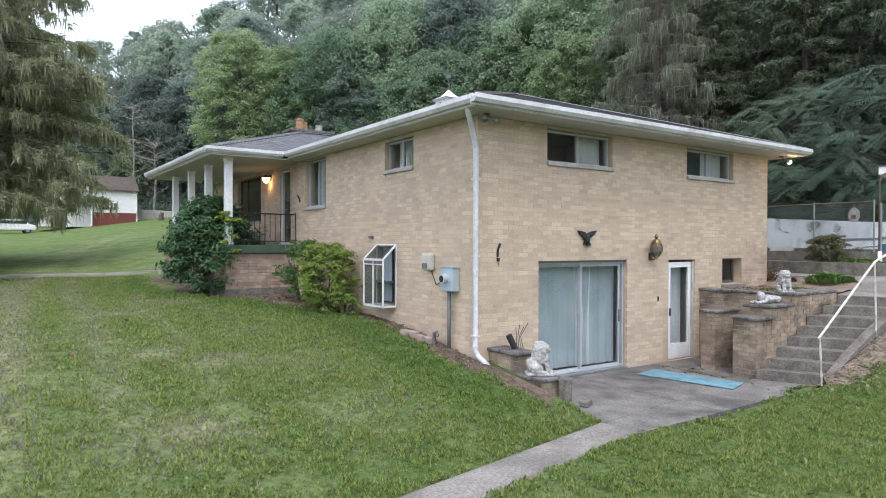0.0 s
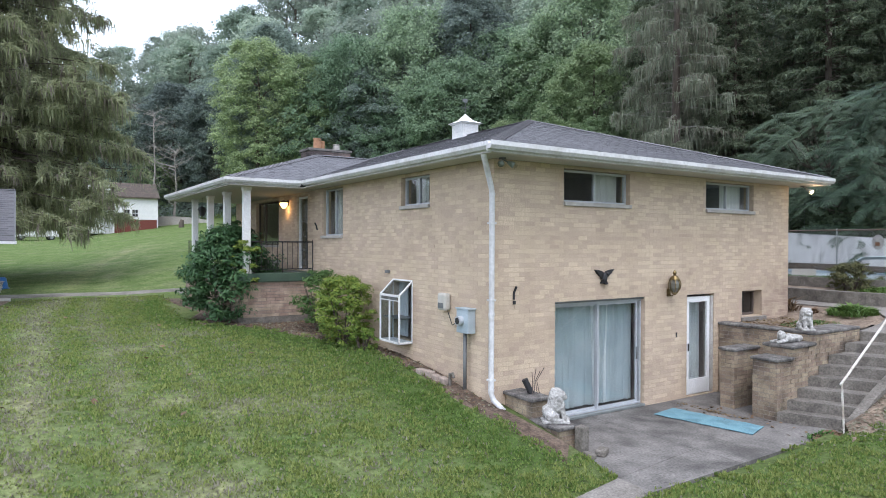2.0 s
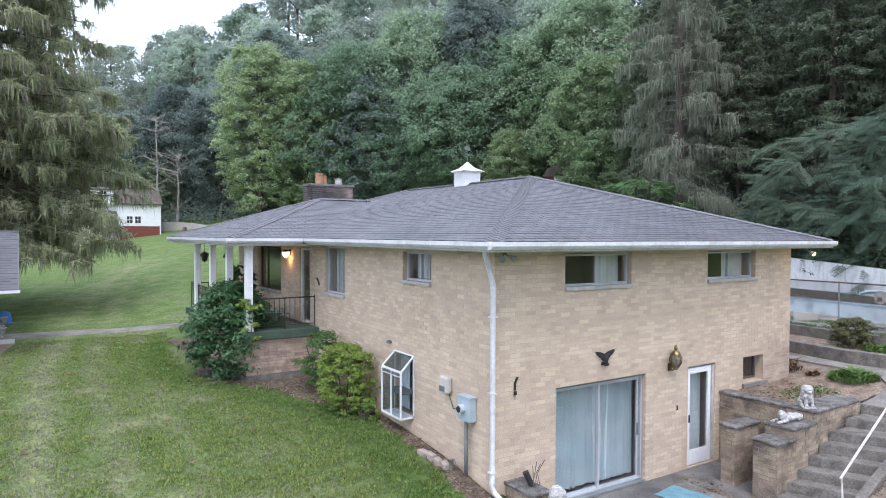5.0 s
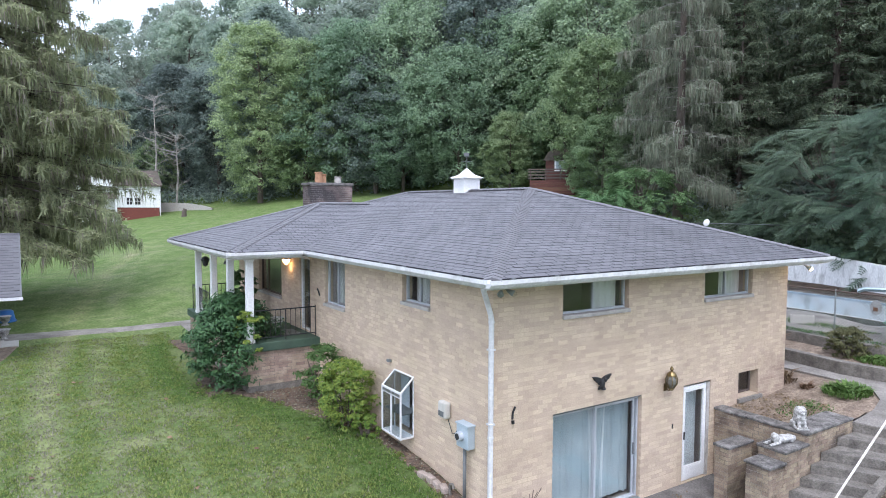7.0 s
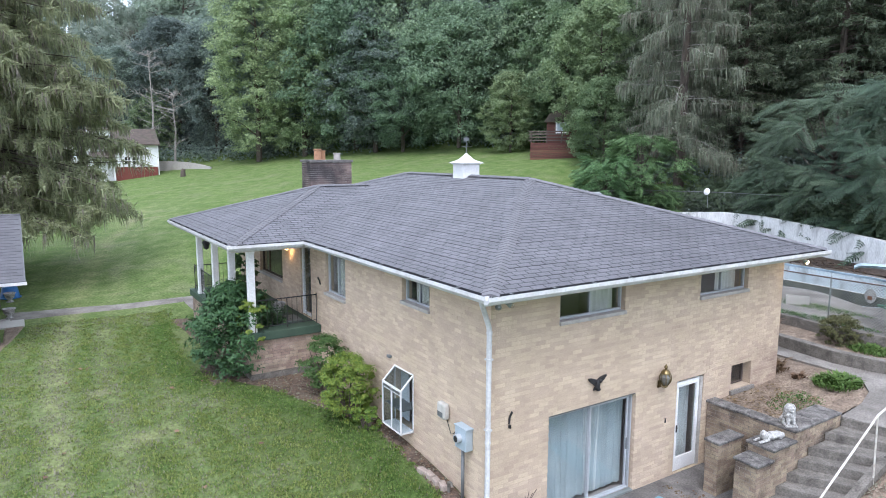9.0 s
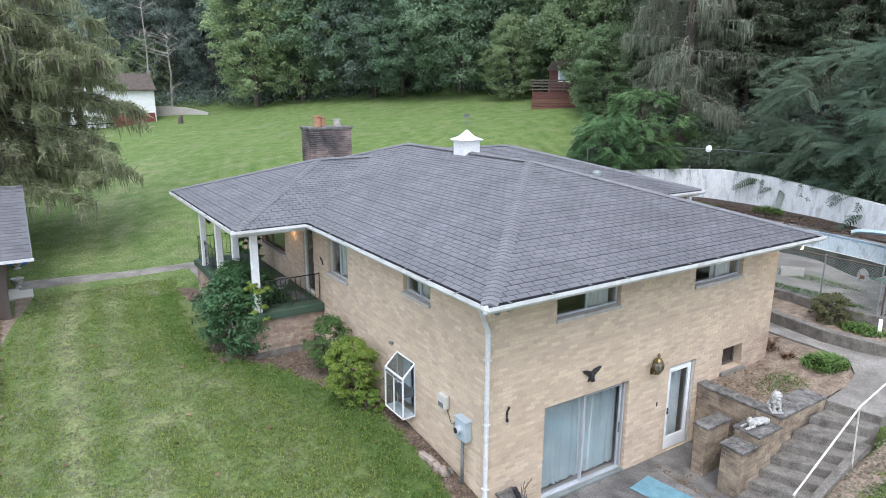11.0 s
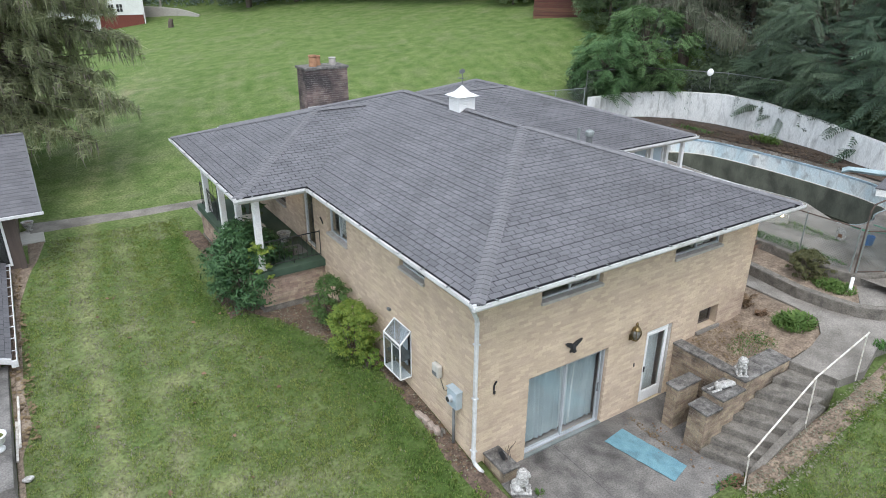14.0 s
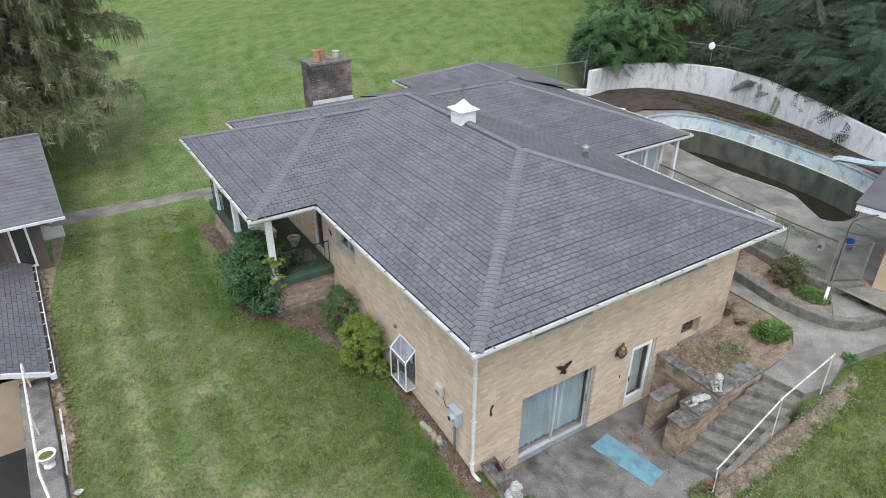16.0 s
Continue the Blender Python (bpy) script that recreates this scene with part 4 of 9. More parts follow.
def gutter(p, q, out):
    """A trough along p-q with its fascia; out: plan direction away from the roof."""
    p, q, o = Vector((*p, 0)), Vector((*q, 0)), Vector((*out, 0))
    d = (q - p).normalized()
    prof = [(-0.03, 4.73), (-0.03, 4.895), (-0.015, 4.895), (-0.012, 4.845), (0.05, 4.838), (0.085, 4.85), (0.085, 4.885), (0.10, 4.892), (0.103, 4.82), (0.062, 4.765), (-0.012, 4.765), (-0.012, 4.73)]
    bm = bmesh.new()
    ends = []
    for c in (p, q):
        ends.append([bm.verts.new(c + o * a + Vector((0, 0, z))) for a, z in prof])
    k = len(prof)
    for i in range(k):
        bm.faces.new((ends[0][i], ends[0][(i + 1) % k], ends[1][(i + 1) % k], ends[1][i]))
    bm.faces.new(ends[0][::-1]), bm.faces.new(ends[1])
    bmesh.ops.recalc_face_normals(bm, faces=bm.faces[:])
    g = part("gutter", bm, M_GUTTER, house, "white eaves gutter")
    n = int((q - p).length / 0.95)
    for i in range(n):
        c = p + d * (0.5 + 0.95 * i) + o * 0.04
        b = bmesh.new()
        w = d * 0.015
        vs = [b.verts.new(c + s * w + o * t + Vector((0, 0, z))) for z in (4.888, 4.903) for s, t in ((-1, -0.07), (1, -0.07), (1, 0.068), (-1, 0.068))]
        for f in ((3, 2, 1, 0), (4, 5, 6, 7), (0, 1, 5, 4), (1, 2, 6, 5), (2, 3, 7, 6), (3, 0, 4, 7)):
            b.faces.new([vs[j] for j in f])
        part("gutter_strap", b, M_CONDUIT, g)


gutter((X0 - 0.1, Y0), (X1 + 0.1, Y0), (0, -1))
gutter((X0, PY0 - 0.1), (X0, Y0), (-1, 0))
gutter((PX0 - 0.1, PY0), (X0 - 0.1, PY0), (0, -1))
gutter((PX0, PY1), (PX0, PY0), (-1, 0))
gutter((X1, Y0), (X1, Y1), (1, 0))
gutter((X0, Y1), (X0, PY1 + 0.1), (-1, 0))
gutter((9.95, WY0), (WX1 + 0.1, WY0), (0, -1))
gutter((WX1, WY0), (WX1, 16.6), (1, 0))
gutter((BX0, BY1), (BX0, Y1), (-1, 0))
gutter((BX0 - 0.1, BY1), (BX1, BY1), (0, 1))

# downspout at the corner
bm = bmesh.new()
sp = [(-0.42, -0.30, 4.80), (-0.42, -0.28, 4.70), (-0.30, -0.20, 4.52), (-0.10, -0.07, 4.20), (-0.08, -0.06, 4.10), (-0.08, -0.06, 0.74), (-0.06, -0.10, 0.63), (-0.02, -0.20, 0.55), (0.03, -0.27, 0.47)]
tube(bm, sp, 0.048, 8)
spout = part("downspout", bm, M_GUTTER, house, "white downspout with an elbow at its foot", smooth=True)
for z in (0.95, 2.3, 3.6):
    part("strap", box_bm(-0.135, -0.115, z, -0.025, -0.002, z + 0.03), M_GUTTER, spout)
for z in (4.07, 0.76, 2.05):
    part("collar", lathe(bmesh.new(), [(0.052, 0), (0.055, 0.02), (0.052, 0.05)], (-0.08, -0.06, z), 12), M_GUTTER, spout)


def curtain(u0, u1, z0, z1, y, m, material, parent, folds=9, amp=0.035, name="curtain", gather=0.0, wild=0.3):
    bm = bmesh.new()
    n = folds * 6
    rows = []
    for z, g in ((z1, 0.0), (z0 + 0.72 * (z1 - z0), 0.6 * gather), (z0 + 0.45 * (z1 - z0), gather), (z0 + 0.2 * (z1 - z0), 0.8 * gather), (z0, gather * 0.6)):
        rows.append([bm.verts.new((u0 + (u1 - u0) * (0.5 + (i / n - 0.5) * (1 - g)), y + amp * (0.55 + 0.45 * math.sin(i * 0.37 + u0 * 9)) * math.sin(i / n * folds * 2 * math.pi + (0.6 + wild) * math.sin(i * 0.31 + z * 0.8 * wild)), z)) for i in range(n + 1)])
    for a, b in zip(rows, rows[1:]):
        for i in range(n):
            bm.faces.new((a[i], a[i + 1], b[i + 1], b[i]))
    bmesh.ops.transform(bm, matrix=m, verts=bm.verts)
    return part(name, bm, material, parent, smooth=True)


def frame_bm(u0, u1, z0, z1, y0, y1, t, m, mull=(), sill=None):
    """A rectangular frame with upright mullions at the given places."""
    bm = bmesh.new()
    b = sill if sill else t
    bx(bm, u0, y0, z0, u0 + t, y1, z1), bx(bm, u1 - t, y0, z0, u1, y1, z1)
    bx(bm, u0 + t, y0 + 0.002, z1 - t, u1 - t, y1, z1), bx(bm, u0 + t, y0 + 0.002, z0, u1 - t, y1, z0 + b)
    for c in mull:
        bx(bm, c - t * 0.5, y0 + 0.004, z0 + b, c + t * 0.5, y1, z1 - t)
    bmesh.ops.transform(bm, matrix=m, verts=bm.verts)
    return bm


def pane(u0, u1, z0, z1, y, m, parent, material=None):
    bm = box_bm(u0, y, z0, u1, y + 0.006, z1)
    bmesh.ops.transform(bm, matrix=m, verts=bm.verts)
    ob = part("pane", bm, material or M_GLASS, parent)
    ob.visible_shadow = False
    return ob


def room_back(u0, u1, z0, z1, m, parent, depth=1.6):
    """The dim room behind an opening: five sides of a recess."""
    bm = bmesh.new()
    y0, y1 = 0.262, depth
    c = [(u0, y0, z0), (u1, y0, z0), (u1, y1, z0), (u0, y1, z0), (u0, y0, z1), (u1, y0, z1), (u1, y1, z1), (u0, y1, z1)]
    v = [bm.verts.new(p) for p in c]
    for f in ((0, 1, 2, 3), (7, 6, 5, 4), (2, 6, 7, 3), (0, 3, 7, 4), (1, 5, 6, 2)):
        bm.faces.new([v[i] for i in f])
    bmesh.ops.transform(bm, matrix=m, verts=bm.verts)
    return part("room_lining", bm, M_ROOM, parent)


def window(m, u0, u1, z0, z1, label, mull=(0.5,), sill=True, frame_mat=None, set_in=0.10, curtains=(), folds=6, t=0.04):
    w = part("window", frame_bm(u0, u1, z0, z1, set_in, set_in + 0.06, t, m, [u0 + (u1 - u0) * k for k in mull]), frame_mat or M_ALU, house, label)
    cuts = [u0, *[u0 + (u1 - u0) * k for k in mull], u1]
    for a, b in zip(cuts, cuts[1:]):
        pane(a + t * 0.6, b - t * 0.6, z0 + t, z1 - t, set_in + 0.03, m, w)
    if sill:
        b = box_bm(u0 - 0.02, -0.05, z0 - 0.075, u1 + 0.02, set_in + 0.02, z0 - 0.001, bevel=0.008)
        bmesh.ops.transform(b, matrix=m, verts=b.verts)
        part("sill", b, M_STONE, w, "weathered stone sill")
    for a, b in curtains:
        curtain(u0 + (u1 - u0) * a, u0 + (u1 - u0) * b, z0 - 0.05, z1 + 0.02, 0.34, m, M_CURTAIN, w, folds)
    room_back(u0 - 0.3, u1 + 0.3, z0 - 0.5, z1 + 0.04, m, w)
    return w


window(FACADE, 1.63, 3.39, 4.05, 4.65, "two-pane aluminium slider window with a parted pale curtain", curtains=((0.60, 0.99),))
window(FACADE, 5.84, 7.62, 4.05, 4.65, "two-pane aluminium slider window with a pale curtain", curtains=((0.55, 0.99),))
window(FACADE, 7.21, 7.99, 1.63, 2.19, "small recessed basement window", mull=(), set_in=0.2, frame_mat=M_GREYWOOD, sill=False)
window(SIDE, -3.19, -2.07, 4.05, 4.64, "two-pane aluminium slider window with pale curtain", curtains=((0.02, 0.5),))
window(SIDE, -7.44, -6.15, 3.47, 4.67, "two-pane aluminium window with drawn pale curtains", curtains=((0.02, 0.48), (0.55, 0.8)))
window(SIDE, -13.19, -10.91, 3.21, 4.59, "large porch picture window with dark glass", mull=(0.3,), frame_mat=M_GREYWOOD)

# sliding glass door
sd = part("sliding_door", frame_bm(1.43, 3.85, 0.05, 2.17, 0.09, 0.19, 0.04, FACADE, sill=0.03), M_ALU, house, "aluminium sliding glass door with blue-grey curtains")
for a, b, y in ((1.485, 2.66, 0.15), (2.62, 3.76, 0.11)):
    lf = part("door_leaf", frame_bm(a, b, 0.08, 2.13, y, y + 0.035, 0.042, FACADE), M_ALU, sd)
    pane(a + 0.042, b - 0.042, 0.122, 2.088, y + 0.014, FACADE, lf)
part("lintel", box_bm(1.42, 0.03, 2.172, 3.86, 0.16, 2.208), M_CONDUIT, sd)
part("pull_handle", box_bm(3.72, 0.085, 0.95, 3.75, 0.109, 1.2), M_CONDUIT, sd)
part("threshold", box_bm(1.41, -0.02, 0.004, 3.87, 0.088, 0.048, bevel=0.006), M_STEEL, sd)
curtain(1.48, 2.66, 0.12, 2.14, 0.33, FACADE, M_BLUECURT, sd, 6, 0.055, wild=1.2)
curtain(2.62, 3.14, 0.10, 2.14, 0.36, FACADE, M_SHEER, sd, 5, 0.05, gather=0.12, wild=1.0)
curtain(2.92, 3.86, 0.10, 2.14, 0.34, FACADE, M_BLUECURT, sd, 7, 0.045, gather=0.02, wild=1.0)
room_back(1.2, 4.0, 0.0, 2.3, FACADE, sd, 2.2)

# white storm door
dr = part("door", frame_bm(5.21, 6.06, 0.03, 2.14, 0.05, 0.13, 0.05, FACADE), M_WHITE, house, "white storm door with full-length glass")
lf = part("door_leaf", frame_bm(5.262, 6.008, 0.06, 2.088, 0.035, 0.075, 0.06, FACADE, sill=0.3), M_WHITE, dr)
pane(5.34, 5.93, 0.4, 2.01, 0.055, FACADE, lf)
part("latch", box_bm(5.28, 0.012, 0.98, 5.31, 0.036, 1.14), M_BLACK, lf)
part("kick_panel", box_bm(5.36, 0.028, 0.13, 5.91, 0.036, 0.33), M_WHITE, lf)
curtain(5.58, 6.1, 0.1, 2.1, 0.34, FACADE, M_SHEER, dr, 4, 0.03)
room_back(5.0, 6.3, 0.0, 2.3, FACADE, dr)
part("side_jamb", box_bm(6.062, 0.02, 0.02, 6.148, 0.2, 2.15), M_STONE, dr)

# porch door
pdm = SIDE
pd = part("door", frame_bm(-9.29, -8.51, 2.5, 4.59, 0.05, 0.13, 0.05, pdm), M_WHITE, house, "white framed porch storm door with dark glass")
pane(-9.24, -8.56, 2.62, 4.53, 0.08, pdm, pd)
b = box_bm(-8.62, 0.02, 3.3, -8.585, 0.05, 3.5)
bmesh.ops.transform(b, matrix=pdm, verts=b.verts)
part("latch", b, M_BLACK, pd)
room_back(-9.4, -8.4, 2.45, 4.64, pdm, pd)

# garden window bay
gw = part("garden_window", bmesh.new(), M_WHITE, house, "white box bay garden window with a sloping glass top")
GD, GA, GB, GZ0, GZ1, GZ2 = 0.31, -3.52, -2.71, 1.24, 2.20, 2.50
bm = bmesh.new()
t = 0.021
P = lambda u, d, z: Vector((u, -d, z))
bars = [(P(GA, GD, GZ0), P(GA, GD, GZ1)), (P(GB, GD, GZ0), P(GB, GD, GZ1)), (P(GA, 0, GZ0), P(GA, 0, GZ2)), (P(GB, 0, GZ0), P(GB, 0, GZ2)), (P(GA, GD, GZ0), P(GB, GD, GZ0)), (P(GA, GD, GZ1), P(GB, GD, GZ1)), (P(GA, 0, GZ2), P(GB, 0, GZ2)), (P(GA, 0, GZ0), P(GB, 0, GZ0)), (P(GA, GD, GZ0), P(GA, 0, GZ0)), (P(GB, GD, GZ0), P(GB, 0, GZ0)), (P(GA, GD, GZ1), P(GA, 0, GZ2)), (P(GB, GD, GZ1), P(GB, 0, GZ2)), (P(-3.115, GD, GZ0), P(-3.115, GD, GZ1))]
bx(bm, GA, -GD, GZ0 - 0.03, GB, 0.0, GZ0 - 0.005)
bmesh.ops.transform(bm, matrix=SIDE, verts=bm.verts)
bm.to_mesh(gw.data)
bm.free()


def glass_quad(pts, parent, material=None):
    bm = bmesh.new()
    v = [bm.verts.new(SIDE @ Vector(p)) for p in pts]
    bm.faces.new(v)
    r = bmesh.ops.solidify(bm, geom=bm.faces[:], thickness=0.006)
    ob = part("pane", bm, material or M_GREYGLASS, parent)
    ob.visible_shadow = False


for a, b in bars:
    part("frame_bar", tube(bmesh.new(), [SIDE @ a, SIDE @ b], t, 4), M_WHITE, gw)
glass_quad((P(GA, GD, GZ0), P(-3.115, GD, GZ0), P(-3.115, GD, GZ1), P(GA, GD, GZ1)), gw)
glass_quad((P(-3.115, GD, GZ0), P(GB, GD, GZ0), P(GB, GD, GZ1), P(-3.115, GD, GZ1)), gw)
glass_quad((P(GA, GD, GZ1), P(GB, GD, GZ1), P(GB, 0, GZ2), P(GA, 0, GZ2)), gw, M_ROOFGLASS)
glass_quad((P(GB, GD, GZ0), P(GB, 0, GZ0), P(GB, 0, GZ2), P(GB, GD, GZ1)), gw)
glass_quad((P(GA, 0, GZ0), P(GA, GD, GZ0), P(GA, GD, GZ1), P(GA, 0, GZ2)), gw)
b = box_bm(GA + 0.03, -GD + 0.04, 1.72, GB - 0.03, 0.2, 1.735)
bmesh.ops.transform(b, matrix=SIDE, verts=b.verts)
part("shelf", b, M_CONDUIT, gw)
room_back(-3.5, -2.72, 1.26, 2.46, SIDE, gw, 0.8)
curtain(-3.48, -3.10, 1.30, 2.44, 0.12, SIDE, M_SHEER, gw, 4, 0.02)
curtain(-2.98, -2.74, 1.30, 2.44, 0.12, SIDE, M_SHEER, gw, 3, 0.02)
for u in np.linspace(GA + 0.06, GB - 0.06, 16):
    part("vent_slot", tube(bmesh.new(), [SIDE @ P(u, GD + 0.022, GZ1 - 0.09), SIDE @ P(u, GD + 0.022, GZ1 - 0.03)], 0.008, 4), M_CONDUIT, gw)
for z in (GZ1 - 0.105, GZ1 - 0.02):
    part("frame_bar", tube(bmesh.new(), [SIDE @ P(GA, GD, z), SIDE @ P(GB, GD, z)], 0.014, 4), M_WHITE, gw)

# porch: base, floor, posts, rails
pb = part("porch_base", box_bm(-1.93, 7.87, 0.7, -0.004, 14.75, 2.26), M_PMORTAR, house, "weathered brick porch base on a concrete footing")
for m, u0, u1 in ((at_y(7.855), -1.95, -0.004), (at_x(-1.945), -14.75, -7.87)):
    lo, hi = [], []
    rnd = random.Random(5)
    for a, b, c, d in brick_rects(u0, u1, 1.36, 2.26, [], rnd):
        lo.append((a, rnd.uniform(-0.003, 0.003), c)), hi.append((b, 0.05, d))
    v, f = boxes_np(lo, hi)
    v = v @ np.array(m.to_3x3()).T + np.array(m.translation)
    part_np("bricks", v, f, M_PBRICK, pb)["kind"] = "stuff"
part("footing", box_bm(-1.98, 7.82, 0.6, -0.004, 14.8, 1.34), M_STEP, pb)
part("porch_floor", box_bm(-2.02, 7.78, 2.262, -0.005, 14.85, 2.48, bevel=0.012), M_GREEN, house, "dark green painted porch floor")
PXP = -1.85
for y in (8.0, 9.85, 11.75, 13.8):
    bm = box_bm(PXP - 0.09, y - 0.09, 2.482, PXP + 0.09, y + 0.09, TOP - 0.022, bevel=0.012)
    bx(bm, PXP - 0.105, y - 0.105, 2.481, PXP + 0.105, y + 0.105, 2.56)
    bx(bm, PXP - 0.105, y - 0.105, TOP - 0.10, PXP + 0.105, y + 0.105, TOP - 0.021)
    part("porch_post", bm, M_WHITE, house, "square white porch post")


def railing(p, q, name="porch_railing", z=2.48, h=0.82, step=0.135):
    p, q = Vector(p), Vector(q)
    r = part(name, tube(tube(bmesh.new(), [(p.x, p.y, z + h), (q.x, q.y, z + h)], 0.018, 6), [(p.x, p.y, z + 0.1), (q.x, q.y, z + 0.1)], 0.012, 6), M_BLACK, house, "black wrought iron railing")
    n = int((q - p).length / step)
    for i in range(n + 1):
        c = p.lerp(q, i / n)
        end = i in (0, n, n // 2)
        part("baluster", tube(bmesh.new(), [(c.x, c.y, z + (0.002 if end else 0.1)), (c.x, c.y, z + h + (0.05 if i == n else 0))], 0.013 if end else 0.008, 5), M_BLACK, r)


railing((PXP + 0.12, 8.0, 0), (-0.05, 8.0, 0))
railing((PXP, 11.86, 0), (PXP, 13.7, 0))
railing((PXP, 13.9, 0), (PXP, 14.7, 0))
railing((PXP, 14.72, 0), (-0.6, 14.72, 0))

# rear wing walls with white posts, windows between
wing = part("wing_wall", box_bm(9.2, 6.4, 1.5, 13.1, 17.5, 4.72), M_TAN, house, "tan wing wall beside the pool")
for x in (10.0, 11.1, 12.1, 12.95):
    part("wing_post", box_bm(x - 0.07, 6.2, 1.9, x + 0.07, 6.395, 4.72), M_WHITE, house)
for a, b in ((10.1, 11.0), (11.2, 12.0), (12.2, 12.85)):
    wp = part("window", frame_bm(a, b, 2.2, 4.55, 6.3, 6.39, 0.05, FACADE), M_WHITE, house, "tall white framed wing window")
    pane(a + 0.05, b - 0.05, 2.25, 4.5, 6.36, FACADE, wp, M_GREYBOX)
part("soffit", box_bm(9.85, WY0 + 0.03, 4.70, WX1 - 0.03, 6.39, 4.72), M_SOFFIT, house)
part("wing_post", box_bm(13.3, 5.85, 1.95, 13.42, 5.97, 4.70), M_WHITE, house)

# chimney
ch = part("chimney", box_bm(2.67, 15.1, 4.3, 4.35, 16.0, 6.86), M_CMORTAR, house, "sooty brick chimney with clay pots")
for m, u0, u1 in ((at_y(15.085), 2.65, 4.37), (at_x(2.655), -16.01, -15.09), (Matrix.Translation((4.365, 0, 0)) @ SIDE.inverted(), 15.09, 16.01)):
    lo, hi = [], []
    rnd = random.Random(9)
    for a, b, c, d in brick_rects(u0, u1, 4.5, 6.84, [], rnd):
        lo.append((a, rnd.uniform(-0.004, 0.004), c)), hi.append((b, 0.05, d))
    v, f = boxes_np(lo, hi)
    v = v @ np.array(m.to_3x3()).T + np.array(m.translation)
    part_np("bricks", v, f, M_CBRICK, ch)["kind"] = "stuff"
part("flashing", box_bm(2.64, 15.07, 5.15, 4.38, 15.098, 5.5), M_GUTTER, ch, "pale metal flashing")
part("cap", box_bm(2.60, 15.03, 6.86, 4.42, 16.07, 6.96, bevel=0.02), M_COPE, ch, "dark stone chimney cap")
for x, y, r, h in ((3.08, 15.4, 0.15, 0.42), (3.36, 15.65, 0.14, 0.36)):
    part("chimney_pot", lathe(bmesh.new(), [(r, 0), (r * 0.92, h * 0.8), (r * 1.05, h * 0.85), (r * 1.05, h), (r * 0.8, h), (r * 0.78, h * 0.5)], (x, y, 6.96), 14), M_TERRA, ch, "orange clay chimney pot")
part("chimney_pot", lathe(bmesh.new(), [(0.14, 0), (0.13, 0.22), (0.15, 0.24), (0.15, 0.27), (0.1, 0.27)], (3.96, 15.55, 6.96), 14), M_STONE, ch, "pale grey chimney pot")
part("flashing", box_bm(2.60, 15.03, 4.9, 4.42, 15.08, 5.35), M_STEEL, ch)

# cupola
cp = part("cupola", bmesh.new(), M_WHITE, house, "white louvred roof cupola with a weathervane")
CX, CY, CH = 4.65, 7.5, 0.285
bm = bmesh.new()
bx(bm, CX - CH, CY - CH, 6.25, CX + CH, CY + CH, 6.90)
bx(bm, CX - CH - 0.05, CY - CH - 0.04, 6.885, CX + CH + 0.04, CY + CH + 0.04, 6.92)
bm.to_mesh(cp.data)
bm.free()
for i in range(5):
    z = 6.64 + i * 0.047
    part("louvre", box_bm(CX - CH - 0.012, CY - CH + 0.06, z, CX - CH + 0.0, CY + CH - 0.06, z + 0.03), M_WHITE, cp)
    part("louvre", box_bm(CX - CH + 0.06, CY - CH - 0.012, z, CX + CH - 0.06, CY - CH + 0.0, z + 0.03), M_WHITE, cp)
bm = bmesh.new()
cz = [(CH + 0.10, 6.92), (CH * 0.62, 7.02), (CH * 0.25, 7.14), (0.02, 7.21)]
rings = [[bm.verts.new((CX + sx * r, CY + sy * r, z)) for sx, sy in ((-1, -1), (1, -1), (1, 1), (-1, 1))] for r, z in cz]
for a, b in zip(rings, rings[1:]):
    for k in range(4):
        bm.faces.new((a[k], a[(k + 1) % 4], b[(k + 1) % 4], b[k]))
bm.faces.new(rings[0][::-1]), bm.faces.new(rings[-1])
part("cupola_roof", bm, M_WHITE, cp)
bm = tube(bmesh.new(), [(CX, CY, 7.2), (CX, CY, 7.72)], 0.012, 5)
tube(bm, [(CX - 0.2, CY, 7.42), (CX + 0.2, CY, 7.42)], 0.007, 4), tube(bm, [(CX, CY - 0.2, 7.42), (CX, CY + 0.2, 7.42)], 0.007, 4)
tube(bm, [(CX - 0.16, CY - 0.1, 7.58), (CX + 0.16, CY + 0.1, 7.58)], 0.012, 4)
bx(bm, CX - 0.1, CY - 0.012, 7.59, CX + 0.08, CY + 0.012, 7.68)
part("weathervane", bm, M_CONDUIT, cp)
# roof pipes
part("vent_pipe", lathe(bmesh.new(), [(0.045, 0), (0.045, 0.38)], (6.98, 4.78, 5.78), 10), M_STEEL, house)
vp = part("roof_vent", lathe(bmesh.new(), [(0.10, 0), (0.09, 0.16), (0.085, 0.25)], (7.2, 4.55, 5.70), 12), M_CONDUIT, house, "dark roof vent with a bright metal cap")
part("vent_cap", lathe(bmesh.new(), [(0.13, 0.25), (0.14, 0.3), (0.13, 0.38), (0.06, 0.43)], (7.2, 4.55, 5.70), 12), M_STEEL, vp)


# ---- fittings on the house walls ----
def wall_part(name, bm, material, m, label="", parent=None):
    bmesh.ops.transform(bm, matrix=m, verts=bm.verts)
    return part(name, bm, material, parent or house, label)


# electricity meter, conduit, dryer vent
mb = wall_part("meter_box", box_bm(-0.86, -0.17, 1.68, -0.50, -0.003, 2.10, bevel=0.012), M_GREYBOX, SIDE, "pale blue-grey metal electricity meter box")
part("meter_glass", tube(bmesh.new(), [(-0.17, 0.70, 1.90), (-0.26, 0.70, 1.90)], 0.085, 14), M_ALU, mb)
part("meter_dial", tube(bmesh.new(), [(-0.261, 0.70, 1.90), (-0.268, 0.70, 1.90)], 0.06, 14), M_BLACK, mb)
